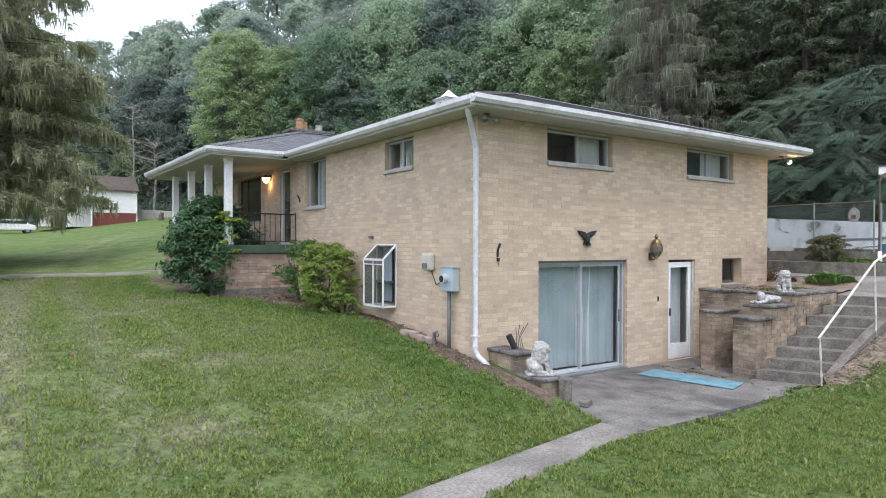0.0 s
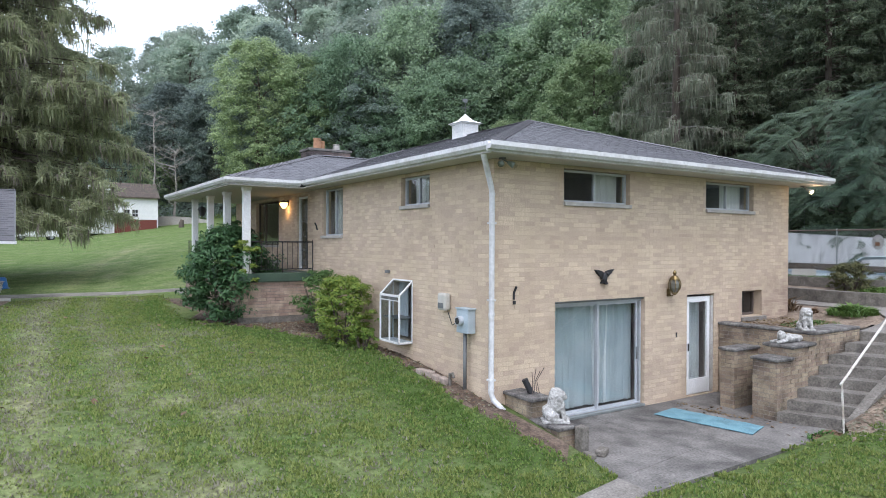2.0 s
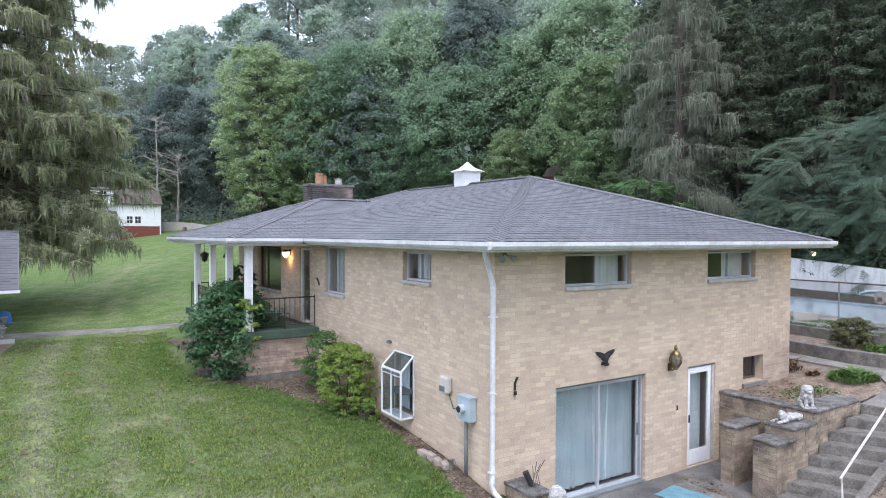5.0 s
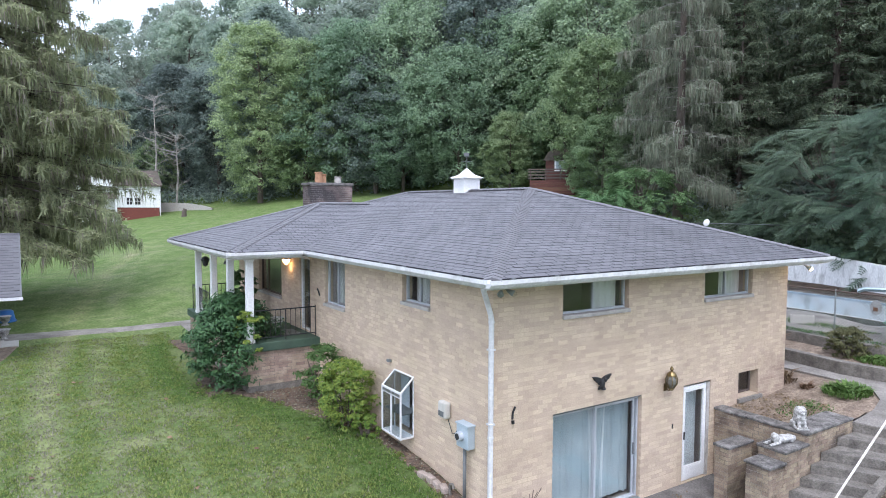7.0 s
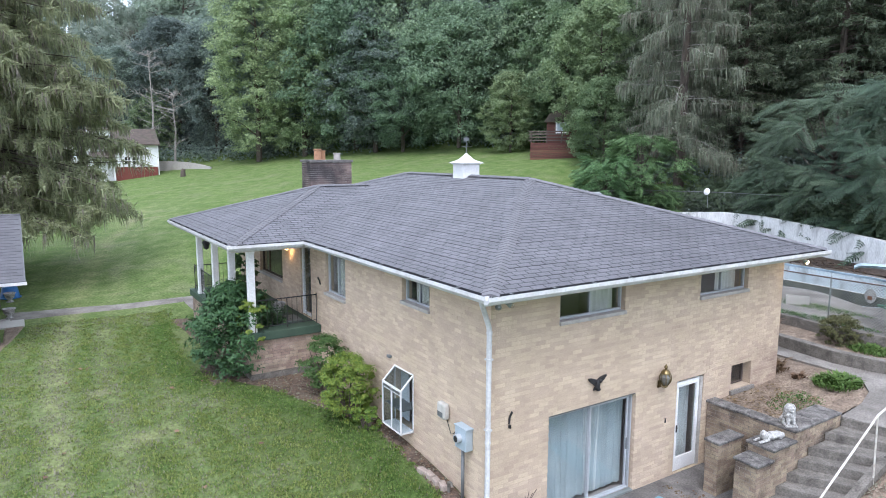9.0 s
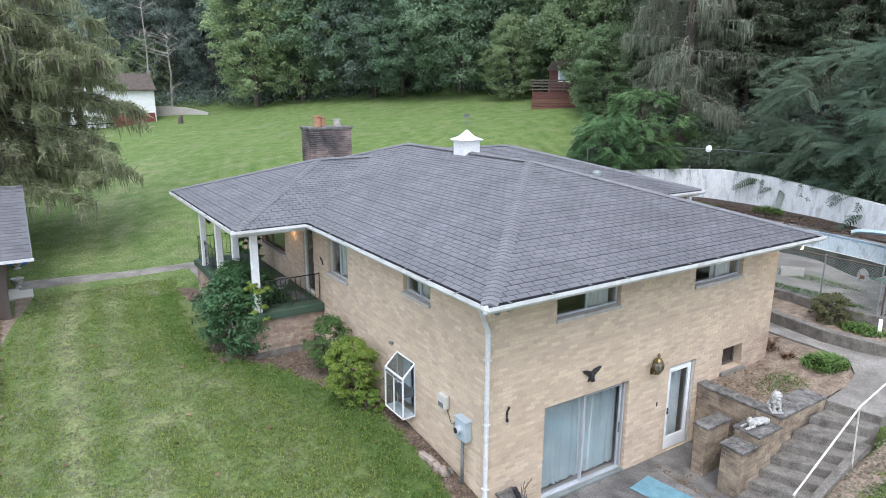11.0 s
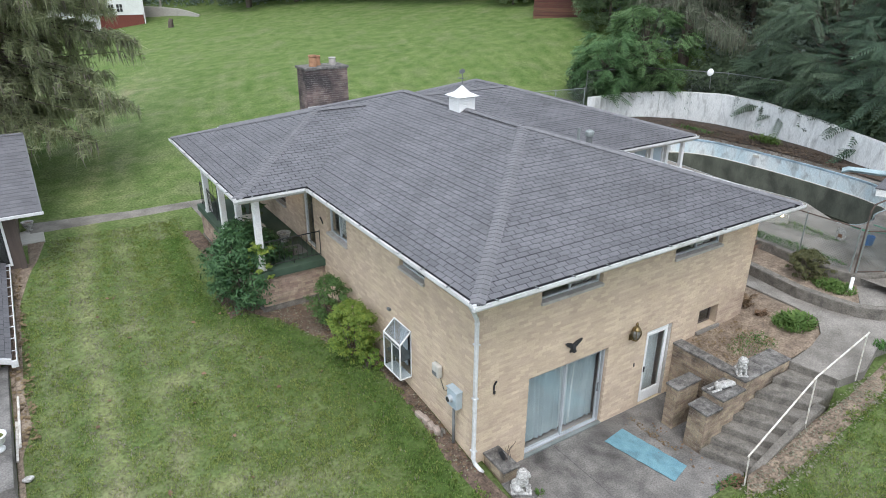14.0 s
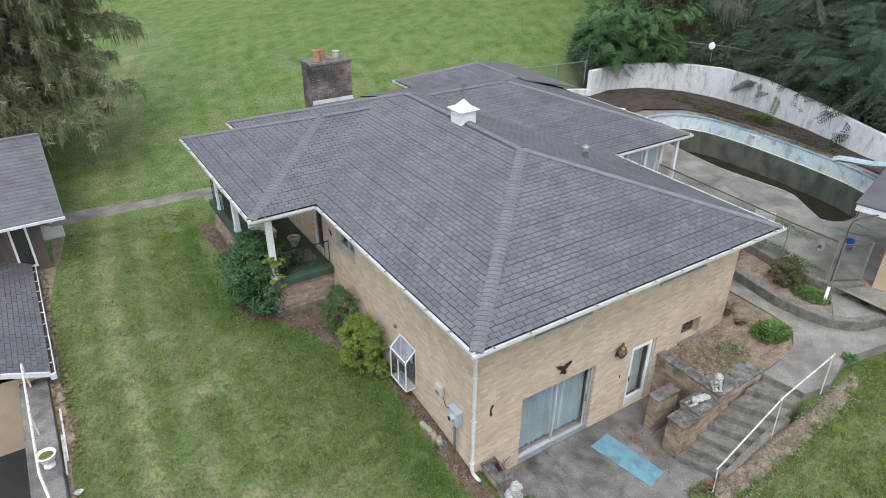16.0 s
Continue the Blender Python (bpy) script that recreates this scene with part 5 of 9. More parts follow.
part("conduit", tube(bmesh.new(), [(-0.09, 0.70, 1.68), (-0.09, 0.70, 0.45)], 0.034, 10), M_CONDUIT, mb, "grey conduit into the ground", smooth=True)
part("meter_cap", box_bm(-0.18, 0.48, 2.10, -0.003, 0.88, 2.125), M_GREYBOX, mb)
part("wire", tube(bmesh.new(), [(-0.02, 0.86, 1.85), (-0.04, 0.98, 1.95), (-0.03, 1.10, 1.80), (-0.03, 1.20, 1.76), (-0.03, 1.30, 1.92), (-0.03, 1.38, 2.05)], 0.008, 5), M_BLACK, mb)
dv = wall_part("vent_hood", box_bm(-1.56, -0.14, 2.02, -1.28, -0.003, 2.34, bevel=0.04), M_SOFFIT, SIDE, "cream dryer vent hood")
wall_part("vent_flap", box_bm(-1.52, -0.145, 2.06, -1.34, -0.141, 2.16), M_CONDUIT, SIDE, parent=dv)
wall_part("wall_bracket", box_bm(-3.78, -0.08, 2.63, -3.66, -0.003, 2.69, bevel=0.01), M_CONDUIT, SIDE, "small dark wall bracket")
bm = tube(bmesh.new(), [(0.44, -0.012, 2.30), (0.44, -0.02, 2.42), (0.47, -0.05, 2.53)], 0.022, 6)
part("wall_hook", tube(bm, [(0.44, -0.03, 2.28), (0.44, -0.03, 2.22)], 0.03, 6), M_BLACK, house, "dark iron wall hook")
part("wall_hook", tube(bmesh.new(), [(-0.03, 7.72, 3.62), (-0.05, 7.74, 3.74), (-0.08, 7.78, 3.82)], 0.02, 6), M_BLACK, house)
part("door_bell", box_bm(4.83, -0.02, 1.32, 4.86, -0.003, 1.42), M_BLACK, house)
part("ledge", box_bm(7.15, -0.07, 1.5, 8.1, -0.004, 1.6, bevel=0.01), M_WALK, house, "concrete ledge under the basement window")

# eagle plaque
def plate(bm, pts, y0, y1):
    a, b = [bm.verts.new((x, y0, z)) for x, z in pts], [bm.verts.new((x, y1, z)) for x, z in pts]
    bm.faces.new(a), bm.faces.new(b[::-1])
    for i in range(len(pts)):
        bm.faces.new((a[i], b[i], b[(i + 1) % len(pts)], a[(i + 1) % len(pts)]))


bm = blob(bmesh.new(), (2.64, -0.055, 2.63), 0.06, 0.045, 0.10, 2, 0.15)
blob(bm, (2.70, -0.07, 2.71), 0.038, 0.032, 0.034, 2)
plate(bm, [(2.40, 2.785), (2.50, 2.775), (2.60, 2.745), (2.645, 2.70), (2.645, 2.60), (2.585, 2.60), (2.56, 2.645), (2.52, 2.66), (2.50, 2.69), (2.46, 2.705), (2.44, 2.74)], -0.05, -0.004)
plate(bm, [(2.65, 2.71), (2.72, 2.755), (2.80, 2.775), (2.90, 2.79), (2.875, 2.755), (2.85, 2.74), (2.825, 2.70), (2.78, 2.69), (2.76, 2.655), (2.71, 2.64), (2.66, 2.60)], -0.055, -0.004)
plate(bm, [(2.59, 2.58), (2.71, 2.58), (2.74, 2.52), (2.69, 2.535), (2.655, 2.50), (2.61, 2.53), (2.56, 2.515)], -0.045, -0.004)
blob(bm, (2.68, -0.05, 2.515), 0.07, 0.035, 0.025, 1, 0.2, 3)
bmesh.ops.recalc_face_normals(bm, faces=bm.faces[:])
eagle = part("wall_plaque", bm, M_BLACK, None)
tagged(eagle, "black cast metal eagle plaque mounted on the brick", "plaque")

# brass wall lantern
ln = thing("wall_lantern", "aged brass carriage lantern mounted beside the door", "lantern", (4.58, 0, 2.35))
bm = bmesh.new()
for i in range(8):
    a = i * math.pi / 4
    pts = [(0.05, -0.08), (0.115, 0.02), (0.125, 0.12), (0.085, 0.22), (0.04, 0.26)]
    part("cage_bar", tube(bmesh.new(), [(r * math.cos(a), -0.16 + r * math.sin(a), z) for r, z in pts], 0.010, 5), M_BRASS, ln)
lathe(bm, [(0.06, -0.10), (0.05, -0.07), (0.03, -0.12)], (0, -0.16, 0), 10)
part("lantern_base", bm, M_BRASS, ln)
part("finial", lathe(bmesh.new(), [(0.105, 0.19), (0.10, 0.22), (0.06, 0.27), (0.02, 0.29), (0.042, 0.33), (0.03, 0.36), (0.005, 0.40)], (0, -0.16, 0), 12), M_BRASS, ln)
part("glass", lathe(bmesh.new(), [(0.05, -0.06), (0.105, 0.03), (0.11, 0.12), (0.07, 0.21)], (0, -0.16, 0), 8), M_SMOKED, ln, "smoky bevelled glass")
part("candle", lathe(bmesh.new(), [(0.02, -0.05), (0.02, 0.08)], (0, -0.16, 0), 8), M_CURTAIN, ln)
bm = bx(bmesh.new(), -0.05, -0.025, -0.16, 0.05, -0.002, 0.0)
part("bracket", tube(bm, [(0, -0.02, -0.12), (0, -0.10, -0.14), (0, -0.16, -0.09)], 0.012, 6), M_BRASS, ln)


def lamp(name, at, energy, col=(1.0, 0.62, 0.28), r=0.05):
    l = bpy.data.lights.new(name, "POINT")
    l.energy, l.color, l.shadow_soft_size = energy, col, r
    ob = new(name, l)
    ob.location = at
    return ob


M_BULB = glow_mat("lit_bulb", (1.0, 0.66, 0.36), 22.0)
M_AMBER = glow_mat("lit_amber_glass", (1.0, 0.55, 0.18), 7.0)
# flood lamps under the eaves
for name, at, dirs, lit in (("flood_lamp", (0.06, -0.16, TOP), ((-0.5, -0.5), (0.55, -0.4)), False), ("flood_lamp", (W + 0.16, -0.26, TOP), ((0.5, -0.35),), True)):
    fl = thing(name, "lit warm flood lamp fixed under the eave corner" if lit else "unlit twin flood lamps fixed under the eave corner", "lamp", at)
    part("base", lathe(bmesh.new(), [(0.06, -0.03), (0.06, -0.002)], (0, 0, 0), 12), M_CONDUIT, fl)
    for dx, dy in dirs:
        d = Vector((dx, dy, -0.35)).normalized()
        c = Vector((0, 0, -0.03)) + d * 0.10
        part("arm", tube(bmesh.new(), [(0, 0, -0.03), c], 0.012, 6), M_CONDUIT, fl)
        part("housing", tube(bmesh.new(), [c, c + d * 0.06, c + d * 0.12], 0.025, 12, 0.06), M_STEEL, fl, smooth=True)
        part("bulb", blob(bmesh.new(), c + d * 0.125, 0.055, 0.055, 0.055, 2), M_BULB if lit else M_GLASS, fl, "glowing bulb" if lit else "")
    if lit:
        lamp("flood_light", Vector(at) + Vector((0.16, -0.16, -0.18)), 7, (1.0, 0.66, 0.36))
# porch wall lamp
pl = thing("porch_lamp", "lit amber glass wall lamp beside the porch door", "lamp", (0, 10.05, 4.42))
part("backplate", box_bm(-0.03, -0.06, -0.04, -0.002, 0.06, 0.12), M_BLACK, pl)
part("shade", lathe(bmesh.new(), [(0.03, -0.12), (0.10, -0.04), (0.12, 0.04), (0.10, 0.05)], (-0.14, 0, 0), 12), M_AMBER, pl, "glowing amber glass shade")
part("hood", lathe(bmesh.new(), [(0.13, 0.05), (0.09, 0.09), (0.03, 0.12)], (-0.14, 0, 0), 12), M_BLACK, pl)
lamp("porch_light", (-0.14, 10.05, 4.22), 3)
# hanging porch lantern
hl = thing("hanging_lantern", "dark metal lantern hanging from the porch ceiling", "lantern", (-1.85, 12.8, TOP - 0.02))
part("chain", tube(bmesh.new(), [(0, 0, 0), (0, 0, -0.28)], 0.006, 4), M_BLACK, hl)
part("body", lathe(bmesh.new(), [(0.02, -0.60), (0.08, -0.55), (0.11, -0.42), (0.15, -0.38), (0.09, -0.31), (0.03, -0.27)], (0, 0, 0), 6), M_BLACK, hl)
for y, h in ((10.6, 0.35), (11.3, 0.3)):
    wc = thing("wind_chime", "small dark bell hanging from the porch ceiling", "wind chime", (-1.6, y, TOP - 0.02))
    part("cord", tube(bmesh.new(), [(0, 0, 0), (0, 0, -h)], 0.004, 4), M_BLACK, wc)
    part("bell", lathe(bmesh.new(), [(0.07, -h - 0.12), (0.05, -h - 0.06), (0.02, -h)], (0, 0, 0), 8), M_BLACK, wc)
# things on the porch
pc = thing("porch_bench", "low grey wooden bench on the porch", "bench", (-1.25, 10.9, 2.48))
part("seat", box_bm(-0.3, -0.7, 0.38, 0.3, 0.7, 0.44, bevel=0.01), M_SOFFIT, pc)
for sx in (-0.25, 0.25):
    for sy in (-0.6, 0.6):
        part("leg", box_bm(sx - 0.03, sy - 0.03, 0, sx + 0.03, sy + 0.03, 0.379), M_SOFFIT, pc)
fp = thing("planter_pot", "white ornamental stone planter on the porch floor", "planter", (-0.55, 9.75, 2.48))
part("bowl", lathe(bmesh.new(), [(0.13, 0), (0.10, 0.06), (0.16, 0.12), (0.20, 0.26), (0.22, 0.30), (0.18, 0.30), (0.16, 0.2)], (0, 0, 0), 14), M_STATUE, fp)
dm = thing("door_mat", "flat dark door mat before the porch door", "mat", (-0.5, 8.9, 2.48))
part("mat", box_bm(-0.25, -0.38, 0.0, 0.25, 0.38, 0.015, bevel=0.004), M_CONDUIT, dm)


# ---- patio: brick stub wall, lions, mat, piers and steps ----
def brick_block(name, label, x0, x1, y0, y1, z0, z1, cap=0.06, over=0.04, faces="wse", cap_label="dark weathered stone cap", mats=None):
    """A low brick pier or wall with a stone cap; faces: the sides laid in bricks (w -x, s -y, e +x, n +y)."""
    th = thing(name, label, "brick pier", ((x0 + x1) / 2, (y0 + y1) / 2, z0), kind="")
    cx, cy = (x0 + x1) / 2, (y0 + y1) / 2
    core = part("core", box_bm(x0 - cx + 0.006, y0 - cy + 0.006, 0, x1 - cx - 0.006, y1 - cy - 0.006, z1 - z0 - cap), M_PMORTAR, th)
    hx, hy = (x1 - x0) / 2, (y1 - y0) / 2
    k = 0
    for f, m, u in (("s", Matrix.Translation((0, -hy, 0)), hx), ("w", Matrix.Translation((-hx, 0, 0)) @ SIDE, hy), ("e", Matrix.Translation((hx, 0, 0)) @ SIDE.inverted(), hy), ("n", Matrix.Translation((0, hy, 0)) @ Matrix.Rotation(math.pi, 4, "Z"), hx)):
        if f not in faces:
            continue
        rnd = random.Random(k + int(x0 * 100))
        k += 1
        for a, b, c, d in brick_rects(-u, u, 0.002, z1 - z0 - cap - 0.004, [], rnd):
            PIER_BRICKS.append((core, m @ Matrix.Translation((a, rnd.uniform(-0.004, 0.002), c)), b - a, d - c))
    n = max(1, round(max(x1 - x0, y1 - y0) / 0.75))
    for i in range(n):
        if x1 - x0 >= y1 - y0:
            s = 2 * (hx + over) / n
            b = box_bm(-hx - over + s * i + 0.004, -hy - over, z1 - z0 - cap, -hx - over + s * (i + 1) - 0.004, hy + over, z1 - z0, bevel=0.018)
        else:
            s = 2 * (hy + over) / n
            b = box_bm(-hx - over, -hy - over + s * i + 0.004, z1 - z0 - cap, hx + over, -hy - over + s * (i + 1) - 0.004, z1 - z0, bevel=0.018)
        for v in b.verts:
            v.co += 0.008 * noise.noise_vector(v.co * 7 + Vector((x0, i, y0)))
        part("cap_stone", b, M_COPE, th, cap_label)
    return th


PIER_BRICKS = []
brick_block("stub_wall", "low tan brick retaining stub beside the downspout", 0.26, 0.62, -0.72, -0.01, -0.05, 0.74, faces="ws")
brick_block("stub_wall", "lower tan brick retaining stub carrying a stone lion", 0.24, 0.60, -1.36, -0.725, -0.05, 0.42, faces="wse")
brick_block("brick_pier", "free-standing brick pier with a stone cap", 5.18, 6.0, -1.12, -0.82, 0.0, 1.2, faces="wse")
brick_block("brick_pier", "square brick pier at the foot of the steps", 5.0, 5.50, -2.10, -1.62, 0.0, 1.15, faces="wse")
brick_block("brick_pier", "stepped brick pier carrying a reclining stone lion", 5.51, 6.30, -2.10, -1.56, 0.0, 1.36, faces="wse")
brick_block("planter_wall", "brick retaining wall of the planting bed", 6.31, 6.60, -1.52, -0.02, 0.0, 1.56, faces="w", over=0.03)
brick_block("planter_wall", "brick retaining wall above the steps", 6.31, 8.15, -2.08, -1.53, 0.0, 1.56, faces="ws", over=0.02)


def carve(ob):
    """Fuse the lumps of a statue into one weathered skin."""
    r = ob.modifiers.new("fuse", "REMESH")
    r.mode, r.voxel_size, r.use_smooth_shade = "VOXEL", 0.012, True


def lion(at, rz, label, s=1.0):
    bm = bmesh.new()
    bx(bm, -0.15, -0.22, 0, 0.15, 0.22, 0.045, bevel=0.01)
    blob(bm, (0, 0.08, 0.17), 0.14, 0.14, 0.14, 2, 0.15, 1)
    blob(bm, (0, 0.0, 0.30), 0.135, 0.13, 0.17, 3, 0.10, 2)
    blob(bm, (0, -0.03, 0.44), 0.125, 0.115, 0.115, 3, 0.10, 5)
    for i in range(22):
        a = -2.2 + 4.4 * i / 21 + math.pi / 2
        x, y = 0.128 * math.cos(a), -0.01 + 0.118 * math.sin(a)
        tube(bm, [(x * 0.55, y * 0.6 - 0.02, 0.54), (x * 0.98, y - 0.02, 0.46), (x * 1.06, y, 0.33), (x * 0.9, y * 0.9, 0.20)], 0.024, 6, 0.014)
    blob(bm, (0, -0.125, 0.43), 0.075, 0.05, 0.085, 2, 0.1, 3)
    blob(bm, (0, -0.165, 0.405), 0.05, 0.035, 0.04, 2, 0.1, 4)
    blob(bm, (0, -0.12, 0.49), 0.07, 0.035, 0.022, 1)
    blob(bm, (0, -0.10, 0.25), 0.10, 0.06, 0.13, 2, 0.1, 6)
    for sx in (-0.07, 0.07):
        tube(bm, [(sx, -0.09, 0.30), (sx, -0.14, 0.05)], 0.05, 8, 0.042)
        blob(bm, (sx, -0.175, 0.07), 0.05, 0.06, 0.032, 2)
        blob(bm, (sx * 1.75, 0.07, 0.12), 0.055, 0.12, 0.09, 2, 0.1)
        blob(bm, (sx * 1.9, -0.04, 0.065), 0.04, 0.07, 0.03, 1)
    tube(bm, [(0.08, 0.18, 0.07), (0.14, 0.14, 0.14), (0.12, 0.06, 0.20)], 0.02, 6)
    ob = part("stone_lion", bm, M_STATUE, None, smooth=True)
    carve(ob)
    ob.matrix_basis = pose(*at, 0, 0, rz) @ Matrix.Scale(s, 4)
    return tagged(ob, label, "statue")


lion((0.43, -1.08, 0.42), 57, "seated whitewashed stone lion on the brick stub wall", 0.98)
lion((6.50, -1.82, 1.56), -35, "seated whitewashed stone lion on the planter wall corner", 0.82)
bm = blob(bmesh.new(), (0.0, 0.02, 0.09), 0.25, 0.11, 0.09, 2, 0.3, 1)
blob(bm, (-0.24, -0.02, 0.16), 0.09, 0.085, 0.10, 2, 0.3, 2)
blob(bm, (0.2, 0.03, 0.08), 0.11, 0.12, 0.085, 2, 0.3, 3)
for sy in (-0.07, 0.06):
    tube(bm, [(-0.15, sy, 0.06), (-0.42, sy, 0.035)], 0.04, 7, 0.03)
lion2 = part("stone_lion", bm, M_STATUE, None, smooth=True)
carve(lion2)
lion2.matrix_basis = pose(5.92, -1.82, 1.35, 0, 0, -12)
tagged(lion2, "reclining broken whitewashed stone lion on a brick pier", "statue")
# post end block and loose stones at the stub wall's foot
bm = box_bm(-0.09, -0.08, 0, 0.09, 0.08, 0.42, bevel=0.02)
for v in bm.verts:
    v.co += 0.012 * noise.noise_vector(v.co * 9)
sb = part("stone_block", bm, M_STEP, None)
sb.matrix_basis = pose(0.62, -1.48, 0.0, 0, 0, 12)
tagged(sb, "upright grey concrete block at the end of the stub wall", "block")
for x, y, rz, s in ((0.82, -1.72, 30, 1.0), (0.55, -1.72, 75, 0.8)):
    st = part("loose_stone", box_bm(-0.13 * s, -0.08 * s, 0, 0.13 * s, 0.08 * s, 0.10 * s, bevel=0.02), M_STEP, None)
    st.matrix_basis = pose(x, y, 0.0, 0, 0, rz)
    tagged(st, "loose grey concrete stone on the patio edge", "stone")
# edging blocks along the mulch bed
for i in range(4):
    x, y = -0.25 - 0.03 * i, 1.15 + 0.2 * i
    e = part("edging_stone", box_bm(-0.07, -0.13, -0.05, 0.07, 0.13, 0.09 - 0.02 * (i % 2), bevel=0.02), M_EDGING, None)
    e.matrix_basis = pose(x, y, float(ground_z(x, y)) + 0.03, 0, 0, 8 * i - 20)
    tagged(e, "weathered pinkish concrete edging block by the wall", "edging stone", "edging stones along the mulch bed")
bm = tube(bmesh.new(), [(-0.22, 0.98, 0.55), (-0.22, 0.98, 0.92)], 0.03, 8)
tube(bm, [(-0.22, 0.98, 0.9), (-0.22, 0.90, 0.93), (-0.22, 0.86, 0.86)], 0.028, 8)
tagged(part("vent_standpipe", bm, M_STEP, None), "short grey standpipe in the soil beside the wall", "pipe")
# black pipe and twigs on the stub wall
bm = tube(bmesh.new(), [(0.50, -0.42, 0.74), (0.40, -0.36, 0.98)], 0.055, 12)
tagged(part("drain_pipe", bm, M_BLACK, None), "short black plastic drain pipe leaning on the stub wall", "pipe")
for i in range(4):
    tw = part("dry_stem", tube(bmesh.new(), [(0.46 + 0.05 * i, -0.5, 0.74), (0.50 + 0.03 * i, -0.45, 0.95), (0.44 + 0.09 * i, -0.5, 1.12 + 0.05 * (i % 2))], 0.006, 4), M_GREYWOOD, None)
    tagged(tw, "dry bare plant stem on the stub wall", "plant stem", "dry stems")

# long turquoise mat
mt = thing("carpet_runner", "faded turquoise outdoor carpet runner on the patio", "rug", (3.98, -1.38, 0.0), rz=0)
bm = bmesh.new()
c = [(3.44, -0.58), (4.15, -0.47), (4.42, -2.20), (3.78, -2.38)]
n = 12
rows = []
for i in range(n + 1):
    a = Vector(c[0]).lerp(Vector(c[3]), i / n)
    b = Vector(c[1]).lerp(Vector(c[2]), i / n)
    rows.append([bm.verts.new((p.x - 3.98 + 0.006 * math.sin(i * 1.9 + k), p.y + 1.38, 0.012 + 0.004 * math.sin(i * 2.1 + k * 3))) for k, p in enumerate((a, a.lerp(b, 0.5), b))])
for a, b in zip(rows, rows[1:]):
    for k in range(2):
        bm.faces.new((a[k], b[k], b[k + 1], a[k + 1]))
bmesh.ops.recalc_face_normals(bm, faces=bm.faces[:])
bmesh.ops.solidify(bm, geom=bm.faces[:], thickness=0.010)
part("carpet", bm, M_MATBLUE, mt)

# steps, skewed across, with a sloping kerb on their far side
stairs = thing("stairs", "worn grey concrete steps with a sloping side kerb", "stairs", (5.0, -2.1, 0), kind="structure")
LX = [5.0, 5.34, 5.70, 6.08, 6.47, 6.85, 7.50, 8.14]
RX = [5.42, 5.78, 6.14, 6.58, 7.0, 7.45, 7.98, 8.40]
for k in range(8):
    z = 0.18 * (k + 1)
    nl, nr = (LX[k + 1], RX[k + 1]) if k < 7 else (8.9, 9.1)
    poly = [(LX[k] - 5.0, 0.0), (RX[k] - 5.0, -1.05), (nr + 0.05 - 5.0, -1.05), (nl + 0.05 - 5.0, 0.0)]
    bm = prism(bmesh.new(), poly, max(0.0, z - 0.75) - 0.02 * (k > 0), z)
    bmesh.ops.bevel(bm, geom=[e for e in bm.edges if all(v.co.z > z - 0.01 for v in e.verts)], offset=0.015, segments=2, affect="EDGES")
    for v in bm.verts:
        v.co += 0.006 * noise.noise_vector(v.co * 6)
    part("step", bm, M_STEP, stairs)
bm = bmesh.new()
prev = None
for x, z in ((0.20, 0.02), (0.30, 0.20), (1.0, 0.555), (1.8, 0.88), (2.5, 1.13), (2.62, 1.10)):
    ring = [bm.verts.new((x, -1.055 - 0.03 * x / 3.7, -0.05)), bm.verts.new((x, -1.055 - 0.03 * x / 3.7, z)), bm.verts.new((x, -1.22 - 0.06 * x / 3.7, z)), bm.verts.new((x, -1.22 - 0.06 * x / 3.7, -0.05))]
    if prev:
        for i in range(4):
            bm.faces.new((prev[i], prev[(i + 1) % 4], ring[(i + 1) % 4], ring[i]))
    else:
        bm.faces.new(ring)
    prev = ring
bm.faces.new(prev[::-1])
bmesh.ops.recalc_face_normals(bm, faces=bm.faces[:])
part("kerb", bm, M_STEP, stairs, "sloping concrete kerb")

# filler block added to close the dark gap beside the planting bed
part("step", box_bm(3.14, 0.03, 0.9, 4.3, 0.6, 1.43, bevel=0.01), M_STEP, stairs)

# handrail
hr = thing("handrail", "chipped white painted pipe handrail beside the steps", "handrail", (5.2, -3.2, 0))
part("rail", tube(bmesh.new(), [(-0.42, -0.12, 0.93), (-0.32, -0.12, 0.99), (1.64, -0.14, 2.21), (3.59, -0.16, 2.74)], 0.021, 8), M_RAIL, hr, smooth=True)
for x, y, z0, z1 in ((-0.38, -0.12, -0.05, 0.95), (1.64, -0.14, 0.65, 2.21), (3.51, -0.16, 1.40, 2.72)):
    part("post", tube(bmesh.new(), [(x + 0.1, y, z0), (x, y, z1)], 0.017, 8), M_RAIL, hr)

# upper walk, planting bed, kerbs and terrace
upper = thing("upper_walk", "pale concrete walk curving round the planting bed", "walk", (0, 0, 0), kind="structure")
walk_poly = [(8.2, -2.06), (8.42, -3.18), (9.2, -3.36), (10.4, -3.05), (11.96, -3.36), (13.4, -3.2), (12.6, -2.84), (11.5, -2.35), (11.2, -1.7), (11.05, -0.4), (11.35, 1.3), (11.4, 6.3), (10.55, 6.3), (10.6, 0.85), (10.55, -0.64), (10.45, -1.43), (9.88, -1.86), (9.2, -2.02)]
walk_rise = lambda x, y: 1.455 + 0.125 * min(max(x - 8.5, 0.0), 2.6)
for a in (walk_poly,):
    bm = prism(bmesh.new(), a, 1.2, walk_rise)
    bmesh.ops.recalc_face_normals(bm, faces=bm.faces[:])
    bmesh.ops.triangulate(bm, faces=[f for f in bm.faces if len(f.verts) > 4])
    part("slab", bm, M_WALK, upper)
bed = part("planting_bed", bmesh.new(), M_SOIL, None)
bm = bmesh.new()
xs, ys = np.linspace(6.55, 11.1, 44), np.linspace(-2.04, 6.0, 60)
